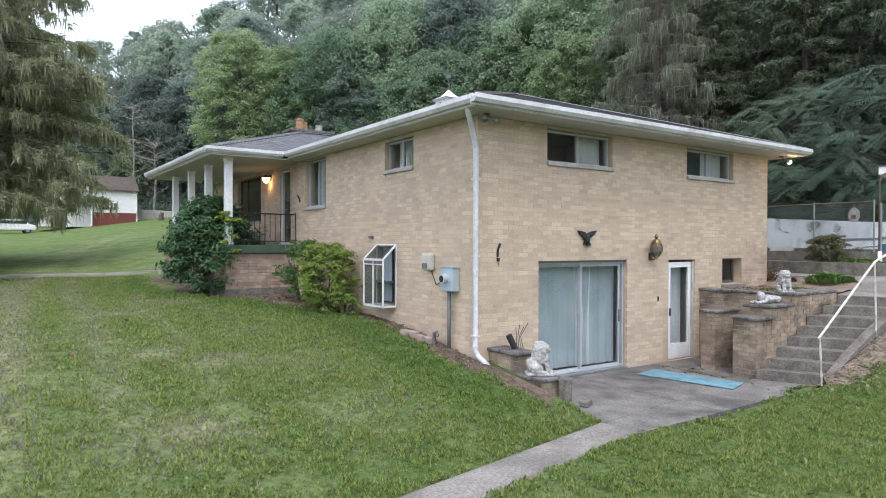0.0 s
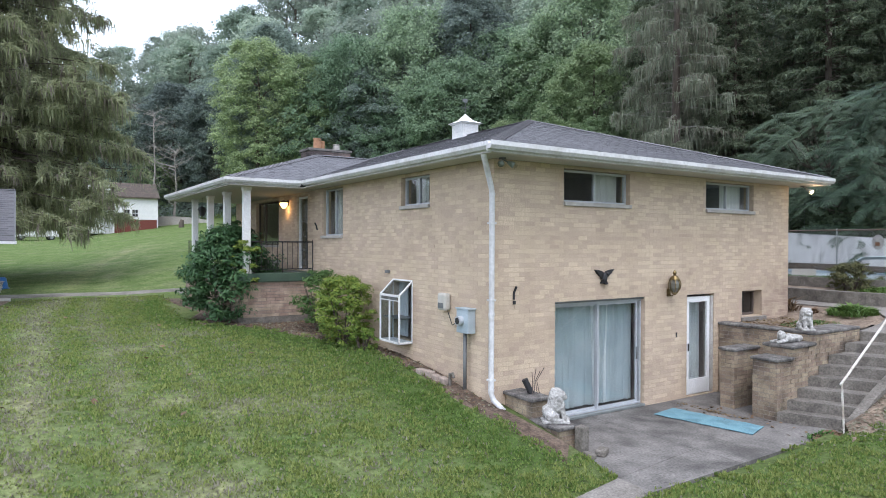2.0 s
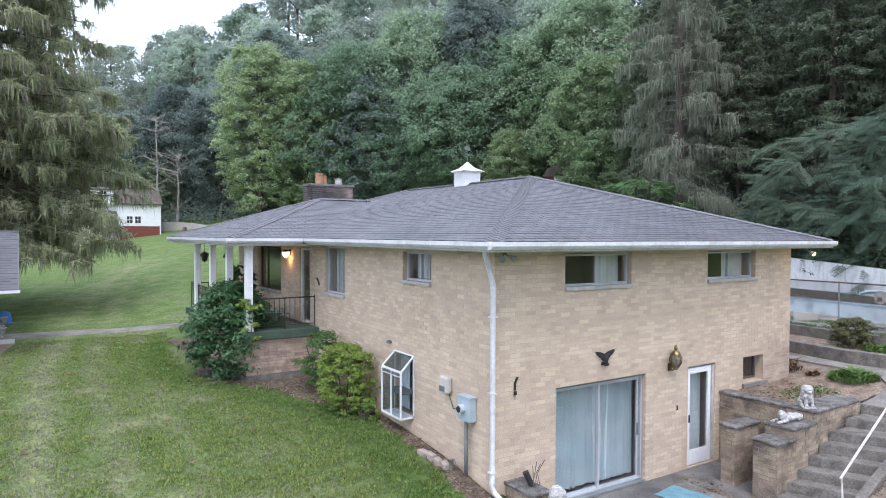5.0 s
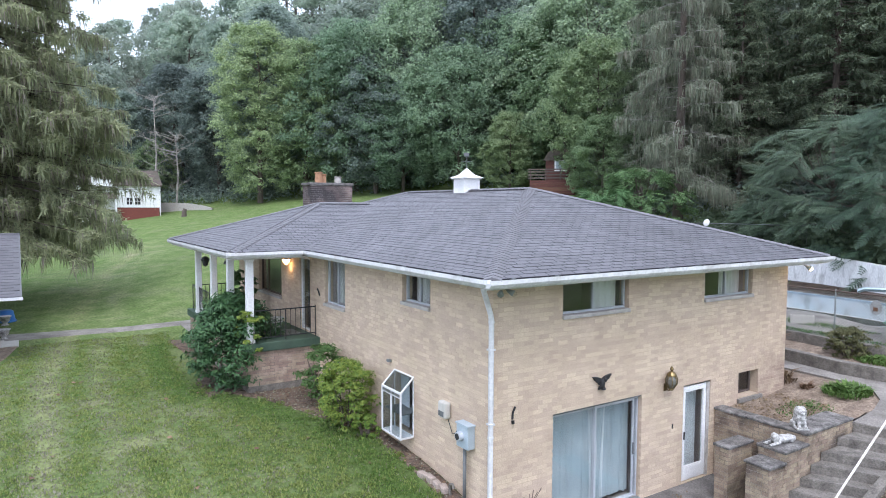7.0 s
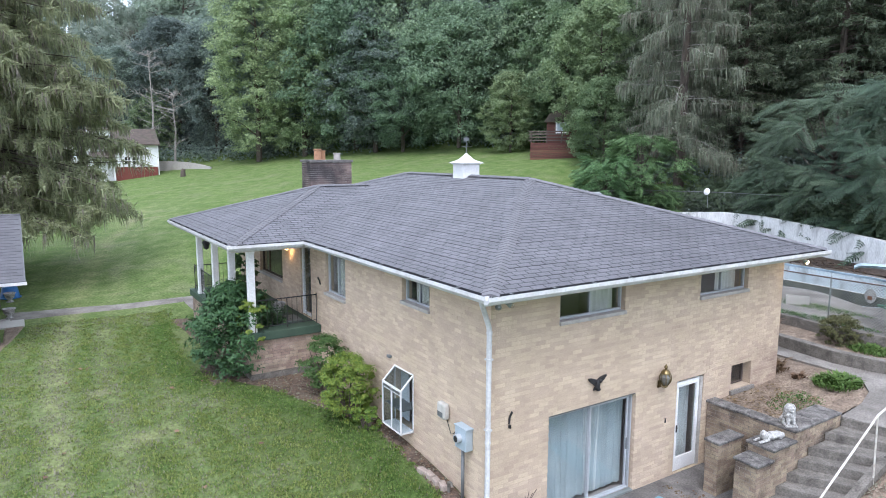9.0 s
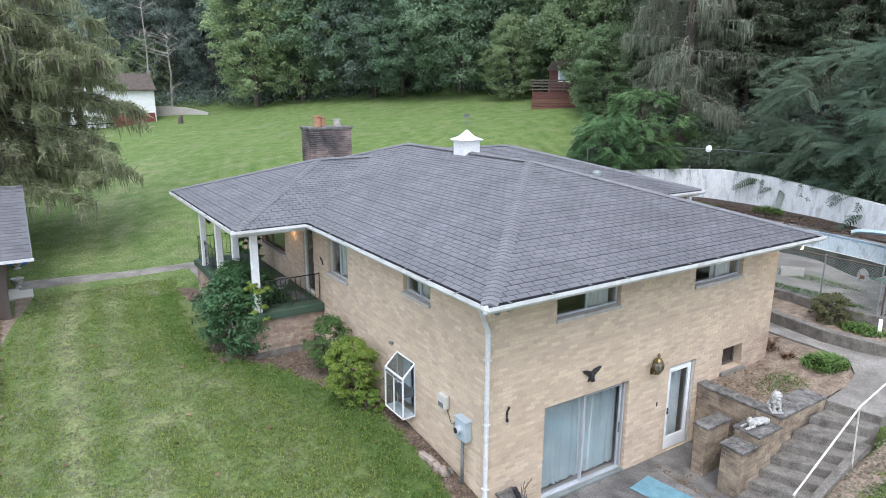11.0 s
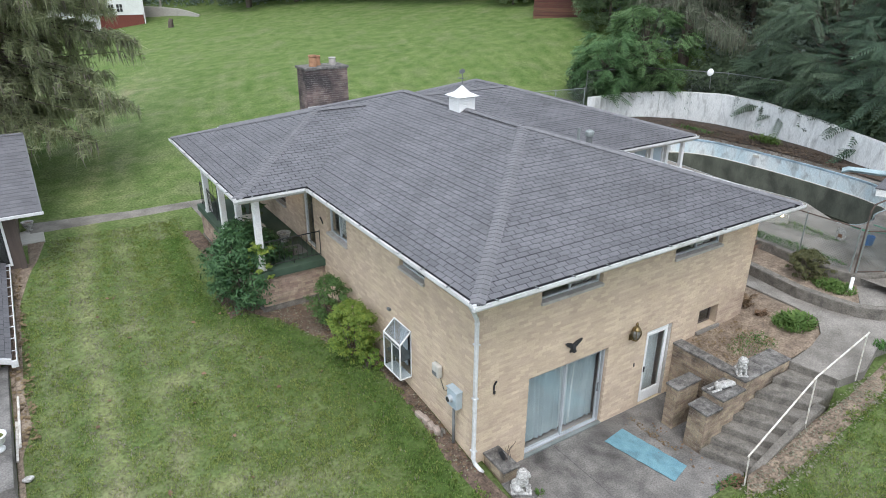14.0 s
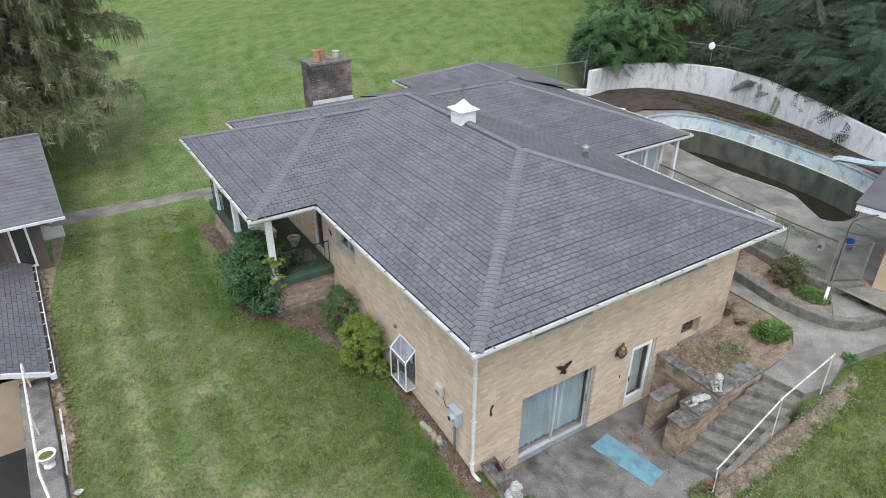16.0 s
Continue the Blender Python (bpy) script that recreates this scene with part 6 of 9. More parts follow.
bed_edge = lambda y: float(np.interp(y, [-2.02, -1.86, -1.43, -0.64, 0.85], [9.1, 9.88, 10.45, 10.55, 10.6]))
keep = lambda x, y: (y < -0.005 or x > W + 0.005) and not (y < -1.55 and x < 8.15) and x < bed_edge(y) + 0.25
vv = {}
for i, x in enumerate(xs):
    for j, y in enumerate(ys):
        vv[i, j] = bm.verts.new((x, y, 1.42 + 0.115 * min(max(x - 8.5, 0.0), 2.6) + float(smoothstep(-0.02, 0.3, bed_edge(y) - x)) * (0.03 + 0.06 * math.sin(min(1, (x - 6.5) / 1.2)) + 0.03 * noise.noise(Vector((x * 2, y * 2, 0))))))
for i in range(len(xs) - 1):
    for j in range(len(ys) - 1):
        if keep((xs[i] + xs[i + 1]) / 2, (ys[j] + ys[j + 1]) / 2):
            bm.faces.new((vv[i, j], vv[i + 1, j], vv[i + 1, j + 1], vv[i, j + 1]))
for v in [v for v in bm.verts if not v.link_faces]:
    bm.verts.remove(v)
bm.to_mesh(bed.data)
bm.free()
bed.data.shade_smooth()
tagged(bed, "bare dry soil planting bed beside the house", "planting bed", kind="structure")
kb = thing("terrace_kerb", "grey concrete kerbs stepping up to the pool terrace", "kerb", (0, 0, 0), kind="structure")


def kerb_run(pts, w, z0, z1, parent, material, name="kerb"):
    bm = bmesh.new()
    L, R = [], []
    for i, p in enumerate(pts):
        d = (Vector(pts[min(i + 1, len(pts) - 1)]) - Vector(pts[max(i - 1, 0)])).normalized()
        nrm = Vector((d.y, -d.x))
        L.append(Vector(p)), R.append(Vector(p) + nrm * w)
    rings = [[bm.verts.new((*l, z0)), bm.verts.new((*l, z1)), bm.verts.new((*r, z1)), bm.verts.new((*r, z0))] for l, r in zip(L, R)]
    for a, b in zip(rings, rings[1:]):
        for k in range(4):
            bm.faces.new((a[k], a[(k + 1) % 4], b[(k + 1) % 4], b[k]))
    bm.faces.new(rings[0]), bm.faces.new(rings[-1][::-1])
    bmesh.ops.recalc_face_normals(bm, faces=bm.faces[:])
    bmesh.ops.bevel(bm, geom=[e for e in bm.edges if all(v.co.z > z1 - 0.01 for v in e.verts)], offset=0.02, segments=2, affect="EDGES")
    return part(name, bm, material, parent)


kerb_run([(11.3, 6.3), (11.22, 1.2), (10.95, -0.45), (11.05, -1.4), (11.22, -2.0), (11.55, -2.45), (12.0, -2.7), (12.6, -2.86), (14, -3.1), (18, -3.8)], -0.30, 1.2, 2.08, kb, M_STEP)
kerb_run([(12.75, 6.3), (12.66, 1.6), (12.45, 0.4), (12.48, -0.6), (12.6, -1.2), (13.0, -1.5), (13.6, -1.72)], -0.24, 1.3, 2.34, kb, M_STEP)
bm = prism(bmesh.new(), [(11.5, 6.3), (11.45, 1.2), (11.2, -0.45), (11.28, -1.4), (11.5, -1.95), (12.75, -1.2), (12.6, -0.6), (12.6, 0.4), (12.8, 1.6), (12.85, 6.3)], 1.2, lambda x, y: 2.0 + 0.06 * (x > 12))
bmesh.ops.recalc_face_normals(bm, faces=bm.faces[:])
tagged(part("terrace_bed", bm, M_SOIL, None), "narrow soil bed between the terrace kerbs", "planting bed", kind="structure")
bm = prism(bmesh.new(), [(11.45, -2.0), (12.72, -1.22), (13.1, -1.45), (13.7, -1.68), (20, -3.7), (20, -6), (13.0, -2.85), (11.9, -2.55)], 1.2, 2.02)
bmesh.ops.recalc_face_normals(bm, faces=bm.faces[:])
tagged(part("drain_pad", bm, M_WALK, None), "grey concrete pad with a round drain", "pad", kind="structure")
tagged(part("drain_cover", lathe(bmesh.new(), [(0.14, 0), (0.14, 0.012), (0.02, 0.014)], (13.0, -2.08, 2.02), 16), M_RUST, None), "round rusty drain cover in the concrete pad", "drain cover")

# ---- pool terrace ----
DZ = 2.1
POOL = [(18.9, 11.6), (18.6, 9.6), (18.25, 7.2), (18.35, 5.4), (18.4, 3.9), (18.0, 3.1), (17.35, 2.5), (17.2, 1.75), (17.7, 1.25), (18.6, 1.25), (19.3, 1.5), (20.6, 1.55), (22.2, 1.9), (23.0, 3.4), (23.35, 5.0), (23.6, 7.5), (23.65, 10.2), (23.4, 12.0), (22.4, 13.3), (20.8, 13.6), (19.6, 12.9)]


def smooth_loop(pts, k=4):
    out, n = [], len(pts)
    for i in range(n):
        p0, p1, p2, p3 = (Vector(pts[(i + j - 1) % n]) for j in range(4))
        for s in range(k):
            t = s / k
            out.append(0.5 * (2 * p1 + (p2 - p0) * t + (2 * p0 - 5 * p1 + 4 * p2 - p3) * t * t + (3 * p1 - p0 - 3 * p2 + p3) * t ** 3))
    return out


loop = smooth_loop(POOL)
pool = thing("swimming_pool", "drained swimming pool with pale blue stained walls and dark water", "swimming pool", (21, 7, DZ), kind="structure")
loc = [Vector((p.x - 21, p.y - 7, 0)) for p in loop]


def ring_wall(name, z0, z1, material, k0=1.0, k1=1.0, label=""):
    bm = bmesh.new()
    n = len(loc)
    a = [bm.verts.new((p.x * k0, p.y * k0, z0)) for p in loc]
    b = [bm.verts.new((p.x * k1, p.y * k1, z1)) for p in loc]
    for i in range(n):
        bm.faces.new((a[i], b[i], b[(i + 1) % n], a[(i + 1) % n]))
    return part(name, bm, material, pool, label)


ring_wall("upper_wall", -0.74, 0.0, M_POOL, 1.0, 1.0, "pale blue painted pool wall with black stains")
ring_wall("ledge", -0.74, -0.725, M_SOFFIT, 0.982, 1.0, "pale worn ledge inside the pool")
ring_wall("lower_wall", -2.0, -0.74, M_ALGAE, 0.955, 0.982, "algae stained lower pool wall")
ring_wall("slope", -2.5, -2.0, M_ALGAE, 0.80, 0.955)
bm = bmesh.new()
bm.faces.new([bm.verts.new((p.x * 0.96, p.y * 0.96, -1.93)) for p in loc])
m_water = mat("murky_pool_water", (0.025, 0.024, 0.012), (0.018, 0.018, 0.010), 0.6, 0.08, 0.02, 8, spec=0.5)
part("water", bm, m_water, pool, "murky dark green-brown water")
bm = bmesh.new()
bm.faces.new([bm.verts.new((-2.4 + 1.35 * math.cos(a) * (1 + 0.15 * math.sin(3 * a)), -4.1 + 0.9 * math.sin(a) * (1 + 0.1 * math.cos(4 * a)), -1.92)) for a in np.linspace(0, 2 * math.pi, 40)[:-1]])
part("scum", bm, M_SCUM, pool, "yellow-green algae scum")
bm = bmesh.new()
n = len(loc)
far = [i for i, p in enumerate(loop) if p.x > 19.9 and p.y > 1.0]
far = sorted(far, key=lambda i: (i - far[0]) % n)
rr = []
for k, z in ((0.995, -0.06), (0.995, 0.03), (1.018, 0.035), (1.018, -0.02)):
    rr.append([bm.verts.new((loc[i].x * k, loc[i].y * k, z)) for i in far])
for a, b in zip(rr, rr[1:]):
    for i in range(len(far) - 1):
        if far[i + 1] - far[i] == 1:
            bm.faces.new((a[i], b[i], b[i + 1], a[i + 1]))
part("rim", bm, M_POOLRIM, pool, "faded blue pool rim")
for y, z in ((9.2, -0.22), (9.4, -1.25)):
    part("skimmer", box_bm(2.62, y - 7 - 0.16, z - 0.07, 2.70, y - 7 + 0.16, z + 0.07), M_SOFFIT if z > -1 else M_CONDUIT, pool)
# deck round the pool
deck = part("pool_deck", bmesh.new(), M_DECKC, None)
bm = bmesh.new()
outer = []
for p in loop:
    d = Vector((p.x - 20.8, p.y - 7.2))
    k = min([abs((lim - c) / q) for c, q, lim in ((20.8, d.x, 30.5 if d.x > 0 else 12.7), (7.2, d.y, 21.5 if d.y > 0 else -8.0)) if abs(q) > 1e-6])
    outer.append(Vector((20.8, 7.2)) + d * k)
inn = [bm.verts.new((21 + p.x * 1.012, 7 + p.y * 1.012, DZ)) for p in loc]
low = [bm.verts.new((21 + p.x * 1.012, 7 + p.y * 1.012, DZ - 0.2)) for p in loc]
mid, out = [], []
for p, o in zip(loop, outer):
    for lst, t in ((mid, 0.5), (out, 1.0)):
        q = p.lerp(o, t)
        lst.append(bm.verts.new((q.x, q.y, DZ + 0.18 * float(smoothstep(17.5, 13.5, q.x)) + 0.25 * float(smoothstep(23.8, 25.5, q.x)) - 0.01)))
n = len(inn)
for i in range(n):
    j = (i + 1) % n
    bm.faces.new((low[i], inn[i], inn[j], low[j])), bm.faces.new((inn[i], mid[i], mid[j], inn[j])), bm.faces.new((mid[i], out[i], out[j], mid[j]))
bmesh.ops.recalc_face_normals(bm, faces=bm.faces[:])
bm.to_mesh(deck.data)
bm.free()
tagged(deck, "stained concrete pool deck littered with brown leaves", "pool deck", kind="structure")

# leaf mould between the pool and the wall
bm = bmesh.new()
near_c = [(15.2, 14.2), (18.6, 14.4), (21.6, 14.6), (23.3, 13.6), (24.15, 12.2), (24.3, 10.0), (24.2, 7.5), (23.9, 5.0), (23.4, 3.0), (22.7, 1.4), (21.8, -2.0)]
far_c = [(18.9, 17.6), (21.9, 17.8), (24.2, 17.2), (25.6, 15.4), (26.15, 13.2), (26.2, 10.9), (25.6, 8.0), (24.7, 5.0), (24.1, 3.2), (23.65, 1.4), (22.9, -2.0)]
rows = [[bm.verts.new((a * (1 - t) + c * t, b * (1 - t) + d * t, 2.19 + 0.2 * t + 0.03 * math.sin(7 * a + 9 * t))) for t in (0, 0.25, 0.5, 0.75, 1)] for (a, b), (c, d) in zip(near_c, far_c)]
for p, q in zip(rows, rows[1:]):
    for k in range(4):
        bm.faces.new((p[k], p[k + 1], q[k + 1], q[k]))
bmesh.ops.recalc_face_normals(bm, faces=bm.faces[:])
M_MOULD = mat("brown_leaf_mould", (0.075, 0.055, 0.042), (0.045, 0.035, 0.028), 2.5, 1.0, 1.0, 18, c3=(0.12, 0.085, 0.06), mix3=0.6, amp=0.8, stain_scale=1.0, bump_dist=0.05)
tagged(part("leaf_mould", bm, M_MOULD, None), "dark brown leaf mould behind the pool", "soil", kind="structure")

# white retaining wall
RW = [(20.3, 17.5), (21.9, 17.75), (23.5, 17.6), (24.9, 16.6), (25.75, 15.1), (26.1, 13.3), (26.2, 11.0), (25.45, 7.5), (24.3, 4.0), (23.5, 1.0), (22.6, -3.0), (21.7, -7.0)]
RWT = [3.80, 3.75, 3.78, 3.86, 3.96, 4.08, 4.02, 3.78, 3.55, 3.40, 3.35, 3.3]
rw = thing("retaining_wall", "tall white rendered retaining wall with black streaks", "wall", (0, 0, 0), kind="structure")
for i, ((a, b), (c, d)) in enumerate(zip(RW, RW[1:])):
    p, q = Vector((a, b)), Vector((c, d))
    nrm = Vector(((q - p).y, -(q - p).x)).normalized() * -0.28
    bm = bmesh.new()
    r = []
    for s, z in ((p, RWT[i]), (q - (q - p).normalized() * 0.012, RWT[i + 1])):
        r.append([bm.verts.new((*s, 1.6)), bm.verts.new((*s, z)), bm.verts.new((*(s + nrm), z)), bm.verts.new((*(s + nrm), 1.6))])
    for k in range(4):
        bm.faces.new((r[0][k], r[0][(k + 1) % 4], r[1][(k + 1) % 4], r[1][k]))
    bm.faces.new(r[0][::-1]), bm.faces.new(r[1])
    bmesh.ops.recalc_face_normals(bm, faces=bm.faces[:])
    part("panel", bm, M_RWALL, rw)


bm = bmesh.new()
prev = None
for x, y, z in ((20.28, 17.52, 2.75), (19.2, 18.6, 2.62), (17.6, 19.0, 2.3)):
    ring = [bm.verts.new((x, y, 1.6)), bm.verts.new((x, y, z)), bm.verts.new((x + 0.1, y + 0.25, z)), bm.verts.new((x + 0.1, y + 0.25, 1.6))]
    if prev:
        for k in range(4):
            bm.faces.new((prev[k], prev[(k + 1) % 4], ring[(k + 1) % 4], ring[k]))
    prev = ring
bmesh.ops.recalc_face_normals(bm, faces=bm.faces[:])
part("low_panel", bm, M_RWALL, rw, "low white end of the wall")


# chain-link fence as crossing wires
def chain_fence(name, pts, zb, h, label, step=0.11, wire=0.006, post_m=None, mesh_m=None, spacing=2.6, thick=0.03):
    f = thing(name, label, "fence", (*pts[0], zb))
    o = Vector((*pts[0], zb))
    for k, (p, q) in enumerate(zip(pts, pts[1:])):
        p3, q3 = Vector((*p, zb)) - o, Vector((*q, zb)) - o
        d = (q3 - p3)
        L = d.length
        d.normalize()
        nrm = Vector((d.y, -d.x, 0)) * wire
        up = Vector((0, 0, 1))
        v, fc = [], []

        def strip(a, b):
            s = (b - a).normalized().cross(nrm).normalized() * wire
            i = len(v)
            v.extend([a - s, a + s, b + s, b - s])
            fc.append((i, i + 1, i + 2, i + 3))
            t = nrm.normalized() * wire
            i = len(v)
            v.extend([a - t, a + t, b + t, b - t])
            fc.append((i, i + 1, i + 2, i + 3))

        n = int((L + h) / step)
        for i in range(n):
            s = i * step
            a0, b0 = s - h, s
            t0, t1 = max(0, -a0 / h), min(1, (L - a0) / h)
            if t1 > t0:
                strip(p3 + d * (a0 + h * t0) + up * (h * t0), p3 + d * (a0 + h * t1) + up * (h * t1))
                strip(p3 + d * (L - a0 - h * t0) + up * (h * t0), p3 + d * (L - a0 - h * t1) + up * (h * t1))
        part_np("mesh", [tuple(x) for x in v], fc, mesh_m or M_STEEL, f)
        part("top_rail", tube(bmesh.new(), [p3 + up * h, q3 + up * h], 0.022, 6), post_m or M_RUST, f)
        m = max(1, round(L / spacing))
        for i in range(m + (k == len(pts) - 2)):
            c = p3.lerp(q3, i / m)
            part("post", tube(bmesh.new(), [c - up * 0.05, c + up * (h + 0.05)], thick, 7), post_m or M_STEEL, f)
    return f


chain_fence("chain_link_fence", [(12.72, -0.95), (12.70, 0.6), (12.95, 6.2)], 2.26, 1.44, "rusty-railed chain-link fence round the pool terrace", 0.085, wire=0.004, spacing=5.0, thick=0.022)
gt = chain_fence("chain_link_gate", [(12.86, -1.06), (13.62, -1.5)], 2.32, 1.3, "chain-link gate in a rusty steel frame", 0.085, wire=0.004)
part("gate_frame", tube(bmesh.new(), [(0, 0, 0.03), (0.76, -0.44, 0.03)], 0.022, 7), M_RUST, gt)
part("arch", tube(bmesh.new(), [(-0.02, 0.03, 0), (-0.02, 0.03, 1.9), (0.06, 0.0, 2.1), (0.3, -0.1, 2.2), (1.2, -0.5, 2.25)], 0.025, 7), M_RUST, gt, "bent rusty arch pipe")
chain_fence("chain_link_fence", [(16.4, 18.6), (20.3, 18.1)], 3.0, 1.25, "chain-link fence beside the back lawn", 0.16, post_m=M_STEEL)
chain_fence("chain_link_fence", [(20.5, 18.2), (24.6, 17.6), (26.7, 13.6), (26.8, 9.0)], 4.0, 1.15, "chain-link fence above the retaining wall", 0.16, spacing=5.0, thick=0.02, wire=0.003, post_m=M_CONDUIT, mesh_m=M_CONDUIT)
sg = thing("fence_sign", "small weathered white oval sign wired to the fence", "sign", (12.72, -0.45, 2.35))
bm = bmesh.new()
lathe(bm, [(0.001, 0), (0.15, 0), (0.15, 0.015), (0.001, 0.015)], (0, 0, 0), 18)
bmesh.ops.transform(bm, matrix=Matrix.Rotation(radians(90), 4, "Y") @ Matrix.Diagonal((1.35, 1, 1, 1)), verts=bm.verts)
part("board", bm, M_STATUE, sg)
part("bar", box_bm(-0.02, -0.05, -0.10, -0.003, 0.06, 0.0), M_WOOD, sg, "faded brown picture patch")
sg.location.z = 3.36
dc = thing("satellite_dish", "round white disc fixed to the upper fence", "dish", (25.85, 14.15, 5.2))
bm = lathe(bmesh.new(), [(0.001, 0.05), (0.12, 0.03), (0.2, 0.0), (0.2, -0.015), (0.001, 0.02)], (0, 0, 0), 18)
bmesh.ops.transform(bm, matrix=Matrix.Rotation(radians(-75), 4, "Y"), verts=bm.verts)
part("disc", bm, M_WHITE, dc)
part("arm", tube(bmesh.new(), [(0.0, 0, 0), (0.1, 0.0, -0.25), (0.15, 0, -0.9)], 0.015, 6), M_STEEL, dc)

# pvc post, white crate, hose, bucket
bm = tube(bmesh.new(), [(12.02, -1.38, 1.95), (12.4, -1.22, 2.34)], 0.05, 12)
tagged(part("pvc_post", bm, M_PVC, None), "short leaning white plastic pipe in the terrace bed", "pipe")
cr = thing("plastic_crate", "cream plastic open crate on its side on the deck", "crate", (15.1, 2.8, 2.2), rz=-60)
for a in ((-0.35, -0.16, 0, 0.35, -0.13, 0.28), (-0.35, 0.13, 0, 0.35, 0.16, 0.28), (-0.35, -0.128, 0, -0.32, 0.128, 0.28), (0.32, -0.128, 0, 0.35, 0.128, 0.28), (-0.318, -0.128, 0, 0.318, 0.128, 0.03)):
    part("side", box_bm(*a), M_SOFFIT, cr)
bm = tube(bmesh.new(), [(16.2 + 0.5 * math.cos(a) + 0.14 * a, 0.4 + 0.5 * math.sin(a), 2.24 + 0.25 * math.sin(a * 0.5) ** 2) for a in np.linspace(0, 7, 30)], 0.02, 6)
tagged(part("garden_hose", bm, M_HOSE, None), "loosely coiled green garden hose on the deck", "hose")
bk = part("bucket", lathe(bmesh.new(), [(0.12, 0), (0.16, 0.28), (0.165, 0.3), (0.15, 0.3), (0.12, 0.03)], (0, 0, 0), 14), M_BLUE, None)
bk.location = (15.5, -0.1, 2.27)
tagged(bk, "blue plastic bucket behind the gate", "bucket")
wo = part("white_cushion", blob(bmesh.new(), (0, 0, 0.12), 0.4, 0.22, 0.14, 2, 0.4, 7), M_WHITE, None)
wo.location = (20.2, 15.0, DZ)
tagged(wo, "crumpled white plastic sheet on the deck", "sheet")

# pool slide
sl = thing("pool_slide", "pale blue fibreglass pool slide on thin legs", "slide", (22.95, 1.75, DZ), rz=0)
prof = [(-1.02, 2.5, 0.50), (-0.95, 2.3, 0.60), (-0.75, 1.8, 0.62), (-0.5, 1.2, 0.62), (-0.2, 0.5, 0.74), (0.1, -0.1, 0.95), (0.45, -0.85, 1.32), (0.8, -1.6, 1.75)]
bm = bmesh.new()
prev = None
for x, y, z in prof:
    ring = [bm.verts.new((x + dx, y + dx * 0.5, z + dz)) for dx, dz in ((-0.27, 0.10), (-0.20, 0.0), (0.20, 0.0), (0.27, 0.10), (0.25, 0.115), (0.18, 0.025), (-0.18, 0.025), (-0.25, 0.115))]
    if prev:
        for i in range(8):
            bm.faces.new((prev[i], prev[(i + 1) % 8], ring[(i + 1) % 8], ring[i]))
    else:
        bm.faces.new(ring)
    prev = ring
bm.faces.new(prev[::-1])
bmesh.ops.recalc_face_normals(bm, faces=bm.faces[:])
part("chute", bm, M_CHUTE, sl)
for x, y, z in ((-0.25, 0.6, 0.72), (-0.05, 0.4, 0.78), (0.45, -0.7, 1.25), (0.8, -1.4, 1.65)):
    part("leg", tube(bmesh.new(), [(x, y, z), (x + 0.05, y, 0.0)], 0.022, 7), M_RAIL, sl)

# neighbouring tan brick building at the terrace
sb = thing("pool_house", "tan brick outbuilding with a white fascia", "building", (13.72, -1.85, 1.6))
part("wall", prism(bmesh.new(), [(0, 0), (0.9, -3.0), (5.0, -1.8), (4.1, 1.2)], 0, 2.9), M_TAN, sb)
part("fascia", prism(bmesh.new(), [(-0.25, 1.1), (0.75, -3.6), (5.6, -2.0), (4.6, 2.4)], 2.9, 3.1), M_WHITE, sb)
part("roof", prism(bmesh.new(), [(-0.28, 1.13), (0.72, -3.63), (5.63, -2.03), (4.63, 2.43)], 3.101, 3.14), M_SHINGLE, sb)
for c in sb.children:
    b = bmesh.new()
    b.from_mesh(c.data)
    bmesh.ops.recalc_face_normals(b, faces=b.faces[:])
    b.to_mesh(c.data)
    b.free()

# ---- garage at the lawn's edge ----
ga = thing("garage", "low brown garage with grey shingle roofs and white gutters", "garage", (-7.8, 14.9, 1.2))
ox, oy, oz = 7.8, -14.9, -1.2
def gp(name, bm, material, label=""):
    bmesh.ops.translate(bm, vec=(ox, oy, oz), verts=bm.verts)
    bmesh.ops.recalc_face_normals(bm, faces=bm.faces[:])
    return part(name, bm, material, ga, label)


def slab_roof(poly3, th=0.06):
    bm = bmesh.new()
    a = [bm.verts.new(p) for p in poly3]
    b = [bm.verts.new((p[0], p[1], p[2] - th)) for p in poly3]
    bm.faces.new(a), bm.faces.new(b[::-1])
    for i in range(len(a)):
        bm.faces.new((b[i], b[(i + 1) % len(a)], a[(i + 1) % len(a)], a[i]))
    return bm


gp("wall", box_bm(-16, 14.9, 0.6, -7.72, 20.6, 3.25), M_GREYWOOD, "brown vertical board wall")
gp("corner_post", box_bm(-7.80, 14.80, 1.15, -7.62, 14.98, 3.25), M_GREYWOOD)
wf = gp("window_frame", frame_bm(-8.55, -8.0, 1.45, 3.15, 14.84, 14.895, 0.07, FACADE), M_WHITE, "tall white framed garage window")
gp("pane", box_bm(-8.48, 14.865, 1.52, -8.07, 14.875, 3.08), M_GLASS)
gp("dark_inside", box_bm(-8.48, 14.88, 1.52, -8.07, 14.892, 3.08), M_DARK)
rf = gp("roof", slab_roof([(-16, 14.3, 3.3), (-6.85, 14.3, 3.3), (-6.85, 18.0, 5.05), (-16, 18.0, 5.05)]), M_SHINGLE, "grey shingle roof")
gp("roof", slab_roof([(-16, 18.0, 5.05), (-6.85, 18.0, 5.05), (-6.85, 21.4, 3.4), (-16, 21.4, 3.4)]), M_SHINGLE)
gp("gable", slab_roof([(-7.7, 14.9, 3.25), (-7.7, 20.6, 3.25), (-7.7, 18.0, 4.95)], 0.01), M_GREYWOOD)
